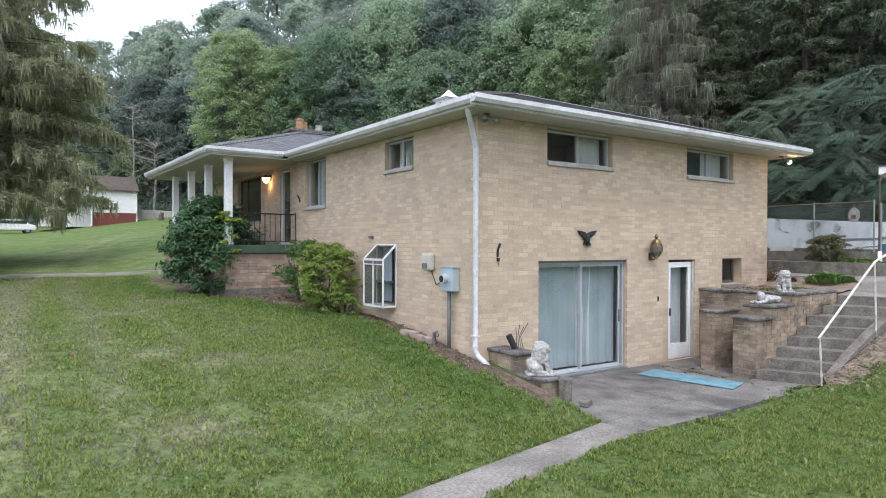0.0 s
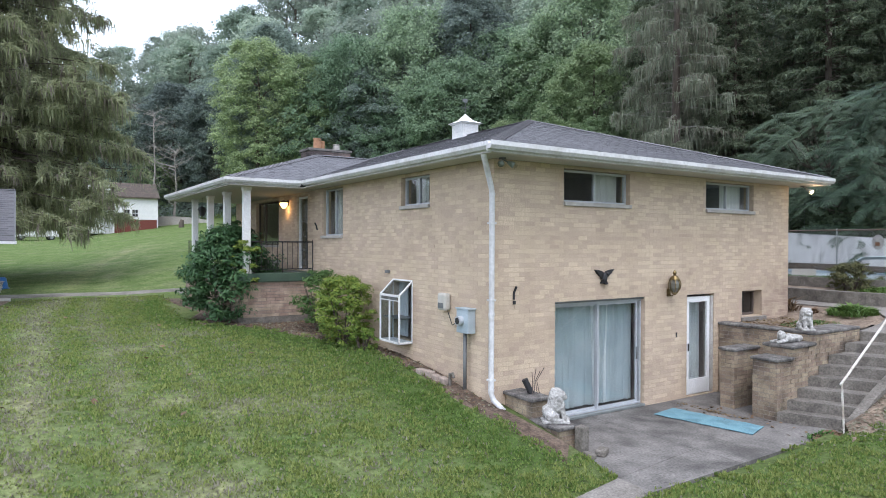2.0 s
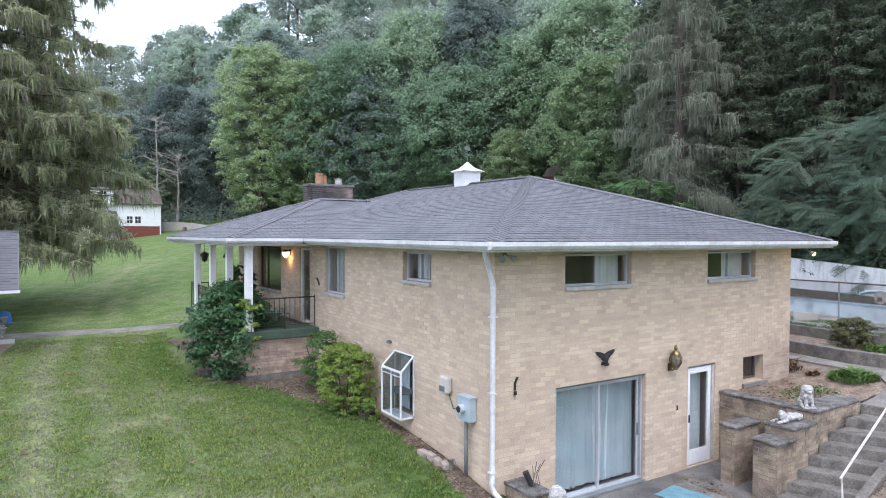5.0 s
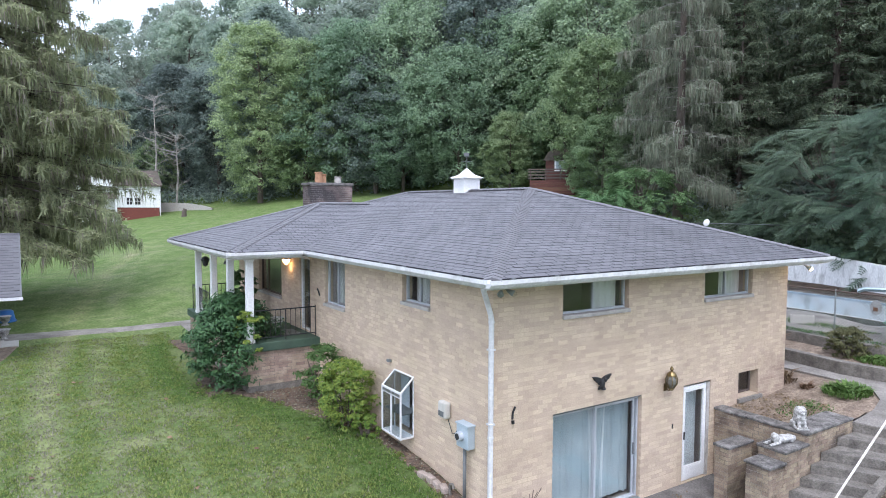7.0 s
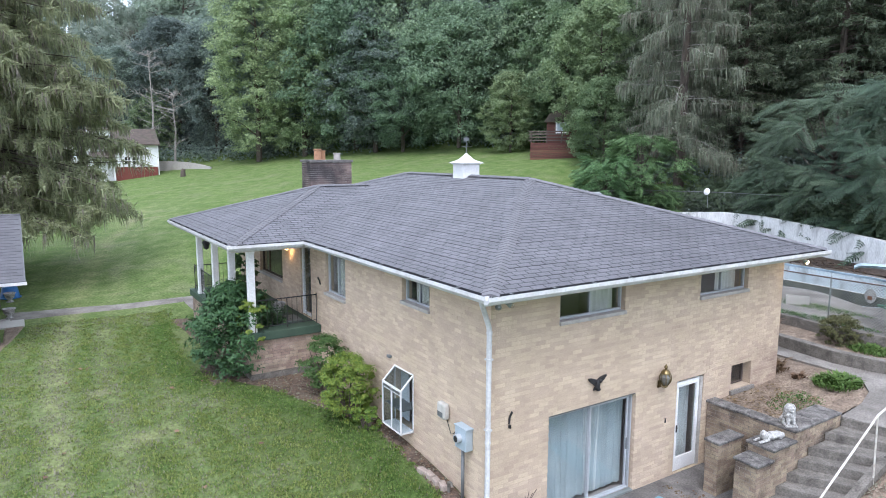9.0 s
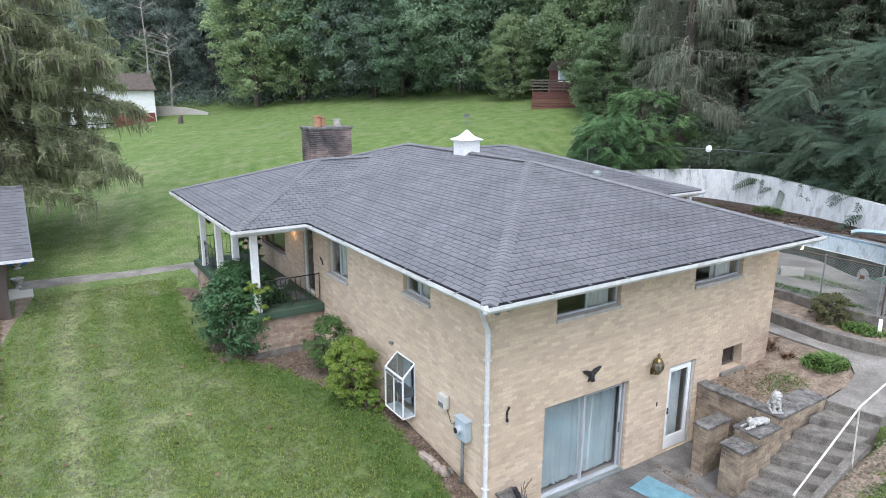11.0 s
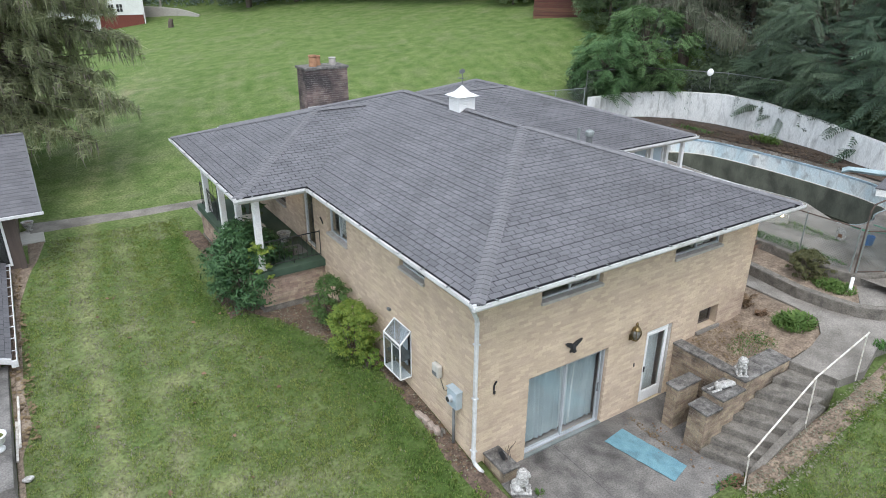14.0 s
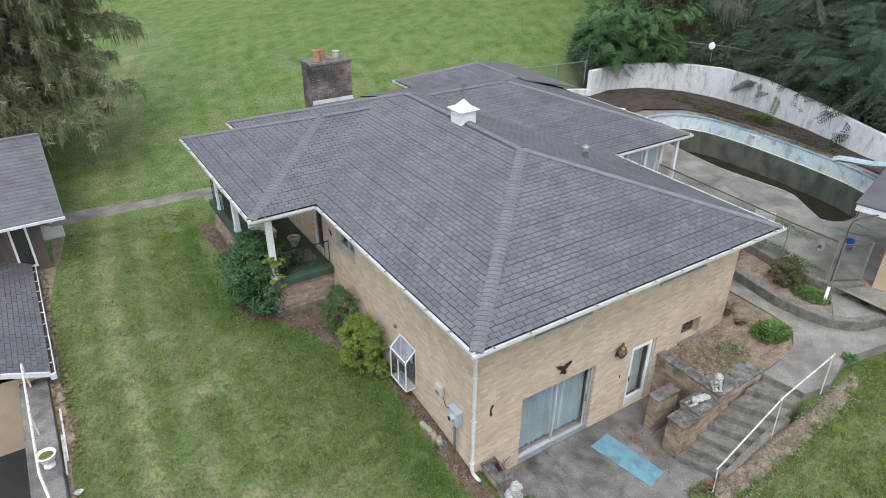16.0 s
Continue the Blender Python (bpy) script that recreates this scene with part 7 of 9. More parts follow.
gp("rake_board", slab_roof([(-6.83, 14.28, 3.30), (-6.83, 18.02, 5.06), (-6.86, 18.02, 5.06), (-6.86, 14.28, 3.30)], 0.12), M_CONDUIT)
gp("gutter", box_bm(-16, 14.21, 3.21, -6.80, 14.29, 3.29), M_GUTTER)
gp("ridge_cap", box_bm(-16, 17.9, 5.03, -6.84, 18.1, 5.075), M_CAP)
lv, lf_ = [], []
for r in range(24):
    t0 = r / 24
    y, z = 14.3 + 3.7 * t0, 3.305 + 1.75 * t0
    for c in range(16):
        x = -6.87 - 0.305 * (c + 1) - (r % 2) * 0.15
        if x < -12:
            continue
        i = len(lv)
        lv += [(x + ox, y + oy, z + 0.016 + oz), (x + 0.295 + ox, y + oy, z + 0.016 + oz), (x + 0.295 + ox, y + 0.155 + oy, z + 0.0765 + oz), (x + ox, y + 0.155 + oy, z + 0.0765 + oz), (x + ox, y + oy, z + oz), (x + 0.295 + ox, y + oy, z + oz)]
        lf_ += [(i, i + 1, i + 2, i + 3), (i + 4, i + 5, i + 1, i)]
part_np("shingles", lv, lf_, M_SHINGLE_I, ga)["kind"] = "stuff"
# lower wing of the garage, sunk beside the lawn, with its drive
gp("lower_wall", box_bm(-16, 8.45, -1.4, -8.5, 14.85, 1.5), M_TAN, "tan brick lower garage wall")
RK = 0.385
gp("lower_roof", slab_roof([(-8.22, 8.1, 1.60), (-8.22, 14.84, 1.60), (-12.5, 14.84, 1.60 + RK * 4.28), (-12.5, 8.1, 1.60 + RK * 4.28)]), M_DECK, "grey shingle lower roof")
gp("lower_roof", slab_roof([(-12.5, 8.1, 3.248), (-12.5, 14.84, 3.248), (-17, 14.84, 1.5), (-17, 8.1, 1.5)]), M_SHINGLE)
gp("fascia", slab_roof([(-8.20, 8.04, 1.64), (-8.20, 8.095, 1.64), (-12.5, 8.095, 1.64 + RK * 4.3), (-12.5, 8.04, 1.64 + RK * 4.3)], 0.15), M_GUTTER, "white painted rake board")
gp("gable_wall", slab_roof([(-8.5, 8.452, 1.49), (-12.5, 8.452, 3.15), (-16, 8.452, 1.49)], 0.01), M_TAN)
gp("gutter_floor", box_bm(-8.225, 8.12, 1.445, -8.11, 14.7, 1.46), M_MULCH, "leaf-filled gutter trough")
gp("gutter", box_bm(-8.109, 8.1, 1.44, -8.085, 14.7, 1.565), M_GUTTER, "white gutter lip")
gp("gutter_end", box_bm(-8.23, 8.02, 1.40, -8.08, 8.099, 1.585, bevel=0.012), M_GUTTER)
for i in range(9):
    gp("gutter_strap", box_bm(-8.225, 8.6 + 0.7 * i, 1.566, -8.085, 8.63 + 0.7 * i, 1.58), M_GUTTER)
lv, lf_ = [], []
for r in range(33):
    x, z = -8.19 - 0.132 * r, 1.60 + 0.132 * r * RK - 0.008
    for c in range(24):
        y = 8.11 + 0.305 * c - (r % 2) * 0.15
        ya, yb = max(y, 8.10), min(y + 0.292, 14.83)
        if yb - ya < 0.03:
            continue
        i = len(lv)
        dz = 0.125 * RK + 0.011
        lv += [(x + ox, ya + oy, z + 0.016 + oz), (x + ox, yb + oy, z + 0.016 + oz), (x - 0.125 + ox, yb + oy, z + dz + oz), (x - 0.125 + ox, ya + oy, z + dz + oz), (x + ox, ya + oy, z + oz), (x + ox, yb + oy, z + oz)]
        lf_ += [(i, i + 1, i + 2, i + 3), (i + 4, i + 5, i + 1, i)]
part_np("shingles", lv, lf_, M_SHINGLE_I, ga)["kind"] = "stuff"
le = part("drive_wall", box_bm(-9.02, 3.5, -1.4, -8.34, 8.44, 1.30, bevel=0.02), M_CONC, None)
tagged(le, "long concrete retaining wall beside the sunken drive", "wall", kind="structure")
bm = box_bm(-9.02, -12, -1.4, -8.36, 3.49, 0.80, bevel=0.03)
bx(bm, -8.9, 2.9, 0.7, -8.38, 3.47, 1.12, bevel=0.06)
bx(bm, -8.85, 2.3, 0.7, -8.42, 2.86, 0.98, bevel=0.08)
tagged(part("drive_wall", bm, M_CONC, None), "lower broken end of the concrete drive wall", "wall", kind="structure")
dvw = part("driveway", box_bm(-30, -14, -1.2, -9.03, 8.44, -0.82), M_ASPHALT, None)
tagged(dvw, "black asphalt sunken driveway", "driveway", kind="structure")
drape("soil_strip", poly_curve((-8.34, -6), (-8.34, 8), (-8.45, 8.6), (-8.45, 14.9), (-7.6, 15.2), (-7.6, 17.2)), poly_curve((-8.2, -6), (-8.2, 4.8), (-7.95, 5.75), (-8.04, 7.2), (-7.97, 10), (-7.9, 12.3), (-7.42, 14.9), (-6.95, 17.1)), M_SOIL, "bare soil strip with fallen leaves beside the garage", "soil", 0.03, n=120)
rl = thing("drive_railing", "peeling white pipe railing on the drive wall", "railing", (-8.7, 6.0, 1.30))
part("rail", tube(bmesh.new(), [(-0.04, 2.05, 0.86), (0.0, 0.0, 0.85), (0.04, -2.2, 0.84), (0.16, -3.05, 0.80), (0.2, -6.0, 0.3)], 0.03, 7), M_RAIL, rl)
for x, y in ((-0.04, 2.05), (0.0, 0.0), (0.05, -2.3)):
    part("post", tube(bmesh.new(), [(x, y + 0.12, 0.0), (x, y, 0.85)], 0.025, 7), M_RAIL, rl)
for y0, y1, x in ((6.96, 5.08, -8.19), (5.99, 4.64, -8.26)):
    o = part("loose_pipe", tube(bmesh.new(), [(x, y0, float(ground_z(-8.2, y0)) + 0.07), (x - 0.04, y1, float(ground_z(-8.2, y1)) + 0.07)], 0.028, 7), M_RAIL, None)
    tagged(o, "loose white pipe lying along the drive wall", "pipe")


def urn(at, s, plant, label):
    u = thing("urn_planter", label, "planter", at)
    part("bowl", lathe(bmesh.new(), [(0.16 * s, 0), (0.16 * s, 0.05 * s), (0.09 * s, 0.09 * s), (0.10 * s, 0.14 * s), (0.19 * s, 0.24 * s), (0.23 * s, 0.40 * s), (0.27 * s, 0.44 * s), (0.27 * s, 0.47 * s), (0.22 * s, 0.47 * s), (0.19 * s, 0.38 * s)], (0, 0, 0), 18), M_STATUE if not plant else M_WHITE, u, smooth=True)
    part("soil", lathe(bmesh.new(), [(0.001, 0.40 * s), (0.2 * s, 0.40 * s), (0.001, 0.43 * s)], (0, 0, 0), 14), M_SCUM if plant else M_SOIL, u)


urn((-8.57, 4.88, 1.30), 0.80, True, "white urn planter with yellow-green moss on the drive wall")
pad = part("concrete_pad", box_bm(-8.6, 17.05, 0.9, -6.98, 20.6, 1.34, bevel=0.02), M_SOFFIT, None)
tagged(pad, "pale concrete pad beside the garage", "pad", kind="structure")
urn((-7.42, 18.4, 1.34), 0.8, False, "weathered stone urn planter on the concrete pad")
urn((-7.42, 21.15, float(ground_z(-7.42, 21.15)) - 0.02), 0.8, False, "weathered stone urn planter on the ground beside the pad")
tb = thing("plastic_tub", "upturned blue plastic tub on the ground behind the urn", "tub", (-7.42, 21.95, float(ground_z(-7.42, 21.95)) - 0.02))
part("tub", lathe(bmesh.new(), [(0.36, 0), (0.37, 0.03), (0.34, 0.05), (0.27, 0.42), (0.22, 0.46), (0.001, 0.47)], (0, 0, 0), 20), M_BLUE, tb, smooth=True)
part("rim", lathe(bmesh.new(), [(0.345, 0.05), (0.39, 0.04), (0.39, 0.0), (0.36, 0.0)], (0, 0, 0), 20), M_BLUE, tb)

# ---- far things ----
M_BROWNROOF = mat("mossy_brown_shingle", (0.115, 0.088, 0.072), (0.075, 0.062, 0.052), 2, 0.9, 0.4, 12, c3=(0.075, 0.085, 0.05), mix3=0.5, stain_scale=0.8, amp=0.8)
fh = thing("far_house", "white two-storey house with a red brick base and grey roof", "house", (2.1, 69.0, 4.6))
fh.scale = (0.74, 0.74, 0.74)
part("brick_base", box_bm(-0.2, 0, -0.5, 5.4, 7, 1.6), M_RBRICK, fh)
part("wall", box_bm(-0.25, -0.05, 1.6, 5.45, 7.05, 4.9), M_WHITE, fh)
part("wall", box_bm(-6.5, 1.0, -0.5, -0.26, 8, 4.9), M_WHITE, fh)
part("roof", slab_roof([(-0.6, -0.5, 4.9), (5.8, -0.5, 4.9), (5.8, 3.5, 7.2), (-0.6, 3.5, 7.2)], 0.2), M_BROWNROOF, fh, "mossy grey-brown shingle roof")
part("roof", slab_roof([(-0.6, 3.5, 7.2), (5.8, 3.5, 7.2), (5.8, 7.5, 4.9), (-0.6, 7.5, 4.9)], 0.2), M_BROWNROOF, fh)
part("gable", slab_roof([(5.44, -0.05, 4.85), (5.44, 7.05, 4.85), (5.44, 3.5, 7.1)], 0.02), M_WHITE, fh)
part("dormer", box_bm(-3.4, 0.3, 4.7, -0.7, 4, 6.9), M_WHITE, fh)
part("roof", slab_roof([(-6.8, 0.5, 4.9), (-0.3, 0.5, 4.9), (-0.3, 4.5, 7.0), (-6.8, 4.5, 7.0)], 0.2), M_BROWNROOF, fh)
part("dormer_roof", slab_roof([(-3.6, 0.0, 6.9), (-0.5, 0.0, 6.9), (-0.5, 4.4, 7.4), (-3.6, 4.4, 7.4)], 0.15), M_BROWNROOF, fh)
for x, z, y in ((1.35, 1.95, -0.05), (2.45, 1.95, -0.05), (-2.0, 5.5, 0.3), (-2.6, 1.6, 1.0)):
    w = part("window", frame_bm(x - 0.45, x + 0.45, z, z + 1.15, y - 0.06, y - 0.01, 0.08, FACADE), M_WHITE, fh)
    part("pane", box_bm(x - 0.37, y - 0.03, z + 0.08, x + 0.37, y - 0.012, z + 1.07), M_DARK, w)
    part("glazing_bar", box_bm(x - 0.37, y - 0.05, z + 0.54, x + 0.37, y - 0.031, z + 0.61), M_WHITE, w)
    part("glazing_bar", box_bm(x - 0.03, y - 0.048, z + 0.08, x + 0.03, y - 0.033, z + 1.07), M_WHITE, w)
part("porch_roof", slab_roof([(-3.5, -1.2, 3.0), (-0.3, -1.2, 3.0), (-0.3, 1.0, 3.8), (-3.5, 1.0, 3.8)], 0.15), M_BROWNROOF, fh)
for x in (-3.3, -0.5):
    part("porch_post", box_bm(x - 0.1, -1.1, -0.4, x + 0.1, -0.9, 2.95), M_WHITE, fh)
part("downpipe", box_bm(5.46, -0.15, -0.3, 5.58, -0.03, 4.9), M_WHITE, fh)
fh2 = thing("far_house", "white house half hidden behind the spruce", "house", (-14, 88, 6.0))
part("wall", box_bm(-5, 0, -1, 6, 8, 4.5), M_WHITE, fh2)
part("roof", slab_roof([(-5.5, -0.5, 4.4), (6.5, -0.5, 4.4), (6.5, 4, 7.0), (-5.5, 4, 7.0)], 0.2), M_BROWNROOF, fh2)
fw = part("far_retaining_wall", bmesh.new(), M_STONE, None)
bm = bmesh.new()
prev = None
for x, y, h in ((6.6, 74.5, 1.15), (7.4, 73.0, 1.1), (8.5, 71.6, 0.95), (9.7, 70.2, 0.75), (10.5, 68.2, 0.5), (11.1, 66.4, 0.2)):
    zb = float(ground_z(x, y))
    ring = [bm.verts.new((x, y, zb - 0.5)), bm.verts.new((x, y, zb + h)), bm.verts.new((x + 0.2, y + 0.25, zb + h)), bm.verts.new((x + 0.2, y + 0.25, zb - 0.5))]
    if prev:
        for i in range(4):
            bm.faces.new((prev[i], prev[(i + 1) % 4], ring[(i + 1) % 4], ring[i]))
    prev = ring
bmesh.ops.recalc_face_normals(bm, faces=bm.faces[:])
bm.to_mesh(fw.data)
bm.free()
tagged(fw, "long low pale concrete retaining wall before the wood", "wall", kind="structure")
stump = part("tree_stump", tube(bmesh.new(), [(0, 0, -0.2), (0, 0, 0.5), (0.1, 0, 0.8)], 0.3, 9, 0.18), M_BARK, None)
stump.location = (7.5, 63.0, float(ground_z(7.5, 63.0)))
tagged(stump, "grey weathered tree stump on the far lawn", "stump")

# garden shed with a deck
SH = Vector((29.8, 31.4, float(ground_z(29.8, 31.4)) - 0.1))
sh = thing("garden_shed", "dark red wooden shed with a gambrel roof on a timber deck", "shed", SH, rz=-52)
part("wall", prism(bmesh.new(), [(-0.75, 1.2), (1.75, 1.2), (1.75, 3.6), (-0.75, 3.6)], 1.3, 3.25), M_WOOD, sh, "dark red board wall")
bm = bmesh.new()
gam = [(-0.95, 3.05), (-0.55, 3.75), (0.5, 4.15), (1.55, 3.75), (1.95, 3.05)]
f0, f1 = [bm.verts.new((x, 1.05, z)) for x, z in gam], [bm.verts.new((x, 3.7, z)) for x, z in gam]
for i in range(4):
    bm.faces.new((f0[i], f1[i], f1[i + 1], f0[i + 1]))
bm.faces.new(f0), bm.faces.new(f1[::-1])
part("roof", bm, M_BROWNROOF, sh, "weathered brown gambrel roof")
w = part("window", frame_bm(0.0, 1.05, 2.15, 3.15, 1.13, 1.197, 0.13, FACADE), M_WHITE, sh, "white window frame")
part("pane", box_bm(0.13, 1.16, 2.28, 0.92, 1.18, 3.02), M_GREYBOX, w)
part("deck", box_bm(-1.8, -0.2, 1.27, 1.9, 1.19, 1.36), M_WOOD, sh)
rnd = random.Random(3)
for i in range(13):
    o = rnd.uniform(-0.03, 0.03)
    part("plank", box_bm(-1.8 + o, -0.26 + 0.3 * o, -0.35 + 0.125 * i, 1.9 + o, -0.205 + 0.3 * o, -0.232 + 0.125 * i), M_WOOD, sh)
for x in (-1.75, -0.5, 0.7, 1.85):
    part("rail_post", box_bm(x - 0.05, -0.2, 1.36, x + 0.05, -0.1, 2.25), M_GREYWOOD, sh)
for z in (1.5, 1.75, 2.0, 2.2):
    part("rail", box_bm(-1.95, -0.27, z, 2.0, -0.21, z + 0.10), M_GREYWOOD, sh)

# parked cars far away
def car(at, rz, paint, label):
    c = thing("car", label, "car", at, rz=rz)
    bm = bmesh.new()
    side = [(-2.1, 0.35), (-2.15, 0.75), (-1.5, 0.95), (-0.9, 1.42), (0.7, 1.45), (1.5, 1.0), (2.1, 0.85), (2.15, 0.35)]
    a, b = [bm.verts.new((x, -0.85, z)) for x, z in side], [bm.verts.new((x, 0.85, z)) for x, z in side]
    bm.faces.new(a), bm.faces.new(b[::-1])
    for i in range(8):
        bm.faces.new((a[i], b[i], b[(i + 1) % 8], a[(i + 1) % 8]))
    bmesh.ops.recalc_face_normals(bm, faces=bm.faces[:])
    bmesh.ops.bevel(bm, geom=bm.edges[:], offset=0.07, segments=2, affect="EDGES")
    part("body", bm, paint, c)
    part("side_window", prism(bmesh.new(), [(-1.3, -0.862), (1.25, -0.862), (1.25, -0.853), (-1.3, -0.853)], 1.0, 1.32), M_BLACK, c)
    for x in (-1.35, 1.35):
        for y in (-0.82, 0.72):
            w = part("wheel", tube(bmesh.new(), [(x, y, 0.32), (x, y + 0.1, 0.32)], 0.32, 16), M_BLACK, c)
            part("rim", tube(bmesh.new(), [(x, y - 0.012, 0.32), (x, y - 0.002, 0.32)], 0.18, 12), M_STEEL, w)


for x, y, rz, p, l in ((-5.2, 72, 5, M_WHITE, "white saloon car parked on the far lawn edge"), (-9.5, 74, 3, M_GREYBOX, "pale blue car parked beside the far house")):
    car((x, y, float(ground_z(x, y)) + 0.02), rz, p, l)


# ---- plants ----
def leaf_quads(pos, nrm, size, aspect=1.6, rng=None):
    """A pointed four-cornered leaf for each place, facing nrm, turned at random."""
    n = len(pos)
    r = rng.normal(size=(n, 3))
    nrm = nrm / np.maximum(np.linalg.norm(nrm, axis=1, keepdims=True), 1e-6)
    a = np.cross(nrm, r)
    a /= np.maximum(np.linalg.norm(a, axis=1, keepdims=True), 1e-6)
    b = np.cross(nrm, a)
    s = size[:, None] if np.ndim(size) else size
    v = np.stack([pos - a * s * aspect * 0.5, pos + b * s * 0.5 + nrm * s * 0.12, pos + a * s * aspect * 0.5, pos - b * s * 0.5 + nrm * s * 0.12], 1)
    return v.reshape(-1, 3), np.arange(4 * n).reshape(-1, 4)


def leaf_tris(pos, nrm, size, aspect, rng):
    """A three-cornered leaf for each place, for trees that stand far off."""
    v, f = leaf_quads(pos, nrm, size, aspect, rng)
    v = v.reshape(-1, 4, 3)[:, [0, 1, 2]]
    v[:, 1] += (v[:, 1] - 0.5 * (v[:, 0] + v[:, 2])) * 0.6
    return v.reshape(-1, 3), np.arange(3 * len(v)).reshape(-1, 3)


def crown(rng, h0, h1, r, clumps, per, leaf, squash=1.0, lean=0.0, open_=0.0, shape=0.75, size=(0.14, 0.28), flat=0.72, loose=0.35):
    """Leaf places and facings of an uneven crown made of many clumps."""
    t = rng.random(clumps) ** 0.8
    prof = np.sin(np.pi * np.clip(0.12 + 0.83 * t, 0, 1)) ** shape
    az = rng.random(clumps) * 2 * np.pi
    lobes = 1 + 0.22 * np.sin(3 * az + 5 * t + rng.random() * 6) + 0.12 * np.sin(5 * az - 7 * t) + 0.10 * np.sin(9 * az + 17 * t)
    rad = r * prof * lobes * np.sqrt(rng.uniform(0.35, 1.0, clumps))
    c = np.stack([rad * np.cos(az), rad * np.sin(az) * squash, h0 + (h1 - h0) * t], 1)
    cr = r * rng.uniform(size[0], size[1], clumps)
    g = rng.normal(size=(clumps, per, 3))
    g /= np.linalg.norm(g, axis=2, keepdims=True)
    g[..., 2] = np.where(g[..., 2] < -0.35, -g[..., 2], g[..., 2])
    k = rng.uniform(0.35, 1.15, (clumps, per, 1))
    pos = c[:, None] + g * k * cr[:, None, None] * np.array([1.15, 1.15, flat])
    out = c.copy()
    out[:, 2] = (out[:, 2] - h0) * 0.4
    nrm = g * 0.8 + 0.25 * out[:, None] / r + np.array([0, 0, 0.45]) + loose * rng.normal(size=g.shape)
    return pos.reshape(-1, 3), nrm.reshape(-1, 3), leaf * rng.uniform(0.7, 1.35, clumps * per)


def trunk_bm(rng, h, r, limbs=7, spread=2.0, from_=0.3):
    bm = bmesh.new()
    pts = [(0.06 * h * 0.2 * math.sin(i * 1.7) * (i / 6), 0.05 * h * 0.2 * math.cos(i * 1.3) * (i / 6), -0.3 + (h * 0.9 + 0.3) * i / 6) for i in range(7)]
    tube(bm, pts, r, 8, r * 0.22)
    for i in range(limbs):
        z = h * (from_ + (0.85 - from_) * i / limbs)
        a = rng.random() * 6.28
        L = spread * (1.1 - 0.6 * i / limbs)
        tube(bm, [(0, 0, z), (L * 0.5 * math.cos(a), L * 0.5 * math.sin(a), z + L * 0.35), (L * math.cos(a), L * math.sin(a), z + L * 0.5)], r * 0.32, 5, r * 0.08)
    return bm


def tree(name, label, seed, h, r, low, clumps, per, leaf, material, at=(0, 0, 0), bark=None, shape=0.75, csize=(0.08, 0.19)):
    rng = np.random.default_rng(seed)
    th = thing(name, label, "tree", at)
    part("trunk", trunk_bm(rng, h, 0.018 * h, 8, r * 0.8, max(low, 0.15)), bark or M_BARK, th)
    v, f = leaf_tris(*crown(rng, h * low, h, r, clumps, per, leaf, shape=shape, size=csize, flat=0.95, loose=0.5), 1.5, rng)
    part_np("crown", v, f, material, th)
    return th


def on_hill(x, y):
    return (x, y, float(ground_z(x, y)) - 0.15)


def put(src, x, y, s, rz, sz=1.0, group="trees of the wooded hill"):
    c = copy_thing(src, Matrix.Translation(on_hill(x, y)) @ pose(0, 0, 0, 0, 0, rz))
    c.scale = (s, s, s * sz)
    c["group"] = group
    return c


# the tall trees along the foot of the wood
A = tree("maple_tree", "tall full green maple at the edge of the wood", 1, 20, 5.0, 0.06, 620, 80, 0.17, L_CROWN, on_hill(16.6, 66.5), shape=0.55)
B = tree("forest_tree", "dense dark green broadleaf tree on the wooded hill", 2, 17, 5.5, 0.08, 560, 76, 0.18, L_DARK, on_hill(11.0, 86.0))
C = tree("forest_tree", "bright green spreading broadleaf tree at the wood's edge", 3, 14, 6.2, 0.05, 600, 76, 0.17, L_MAPLE, on_hill(31.5, 47.5), shape=0.6)
Dt = tree("forest_tree", "light green broadleaf tree on the wooded hill", 4, 12, 4.2, 0.04, 480, 76, 0.15, L_LIGHT, on_hill(35.5, 36.0), shape=0.6)
for t, x, y, s, rz, sz in ((A, 21.0, 63.5, 0.88, 70, 1.0), (C, 25.8, 60.0, 1.15, 200, 1.15), (B, 20.0, 72.0, 1.2, 40, 1.05), (B, 26.5, 56.5, 1.0, 130, 0.9), (C, 36.5, 46.0, 1.1, 90, 1.0), (C, 28.0, 53.0, 0.8, 250, 1.0), (Dt, 37.0, 41.0, 1.1, 100, 1.1), (Dt, 33.0, 29.5, 0.95, 20, 1.05), (Dt, 31.5, 39.0, 0.6, 220, 1.0), (C, 39.5, 37.5, 1.15, 300, 1.1), (B, 15.0, 78.5, 0.98, 200, 0.95), (B, 5.0, 90.0, 0.85, 90, 1.0), (B, -2.0, 93.0, 0.85, 10, 1.0), (Dt, 8.5, 84.5, 0.7, 60, 1.0), (A, -10.0, 95.0, 0.65, 10, 0.9), (B, 22.5, 66.0, 0.9, 300, 1.1), (Dt, 30.6, 26.6, 0.62, 200, 0.9), (C, 32.0, 56.0, 1.2, 30, 1.2), (B, 35.5, 50.5, 1.1, 10, 1.1)):
    put(t, x, y, s, rz, sz)
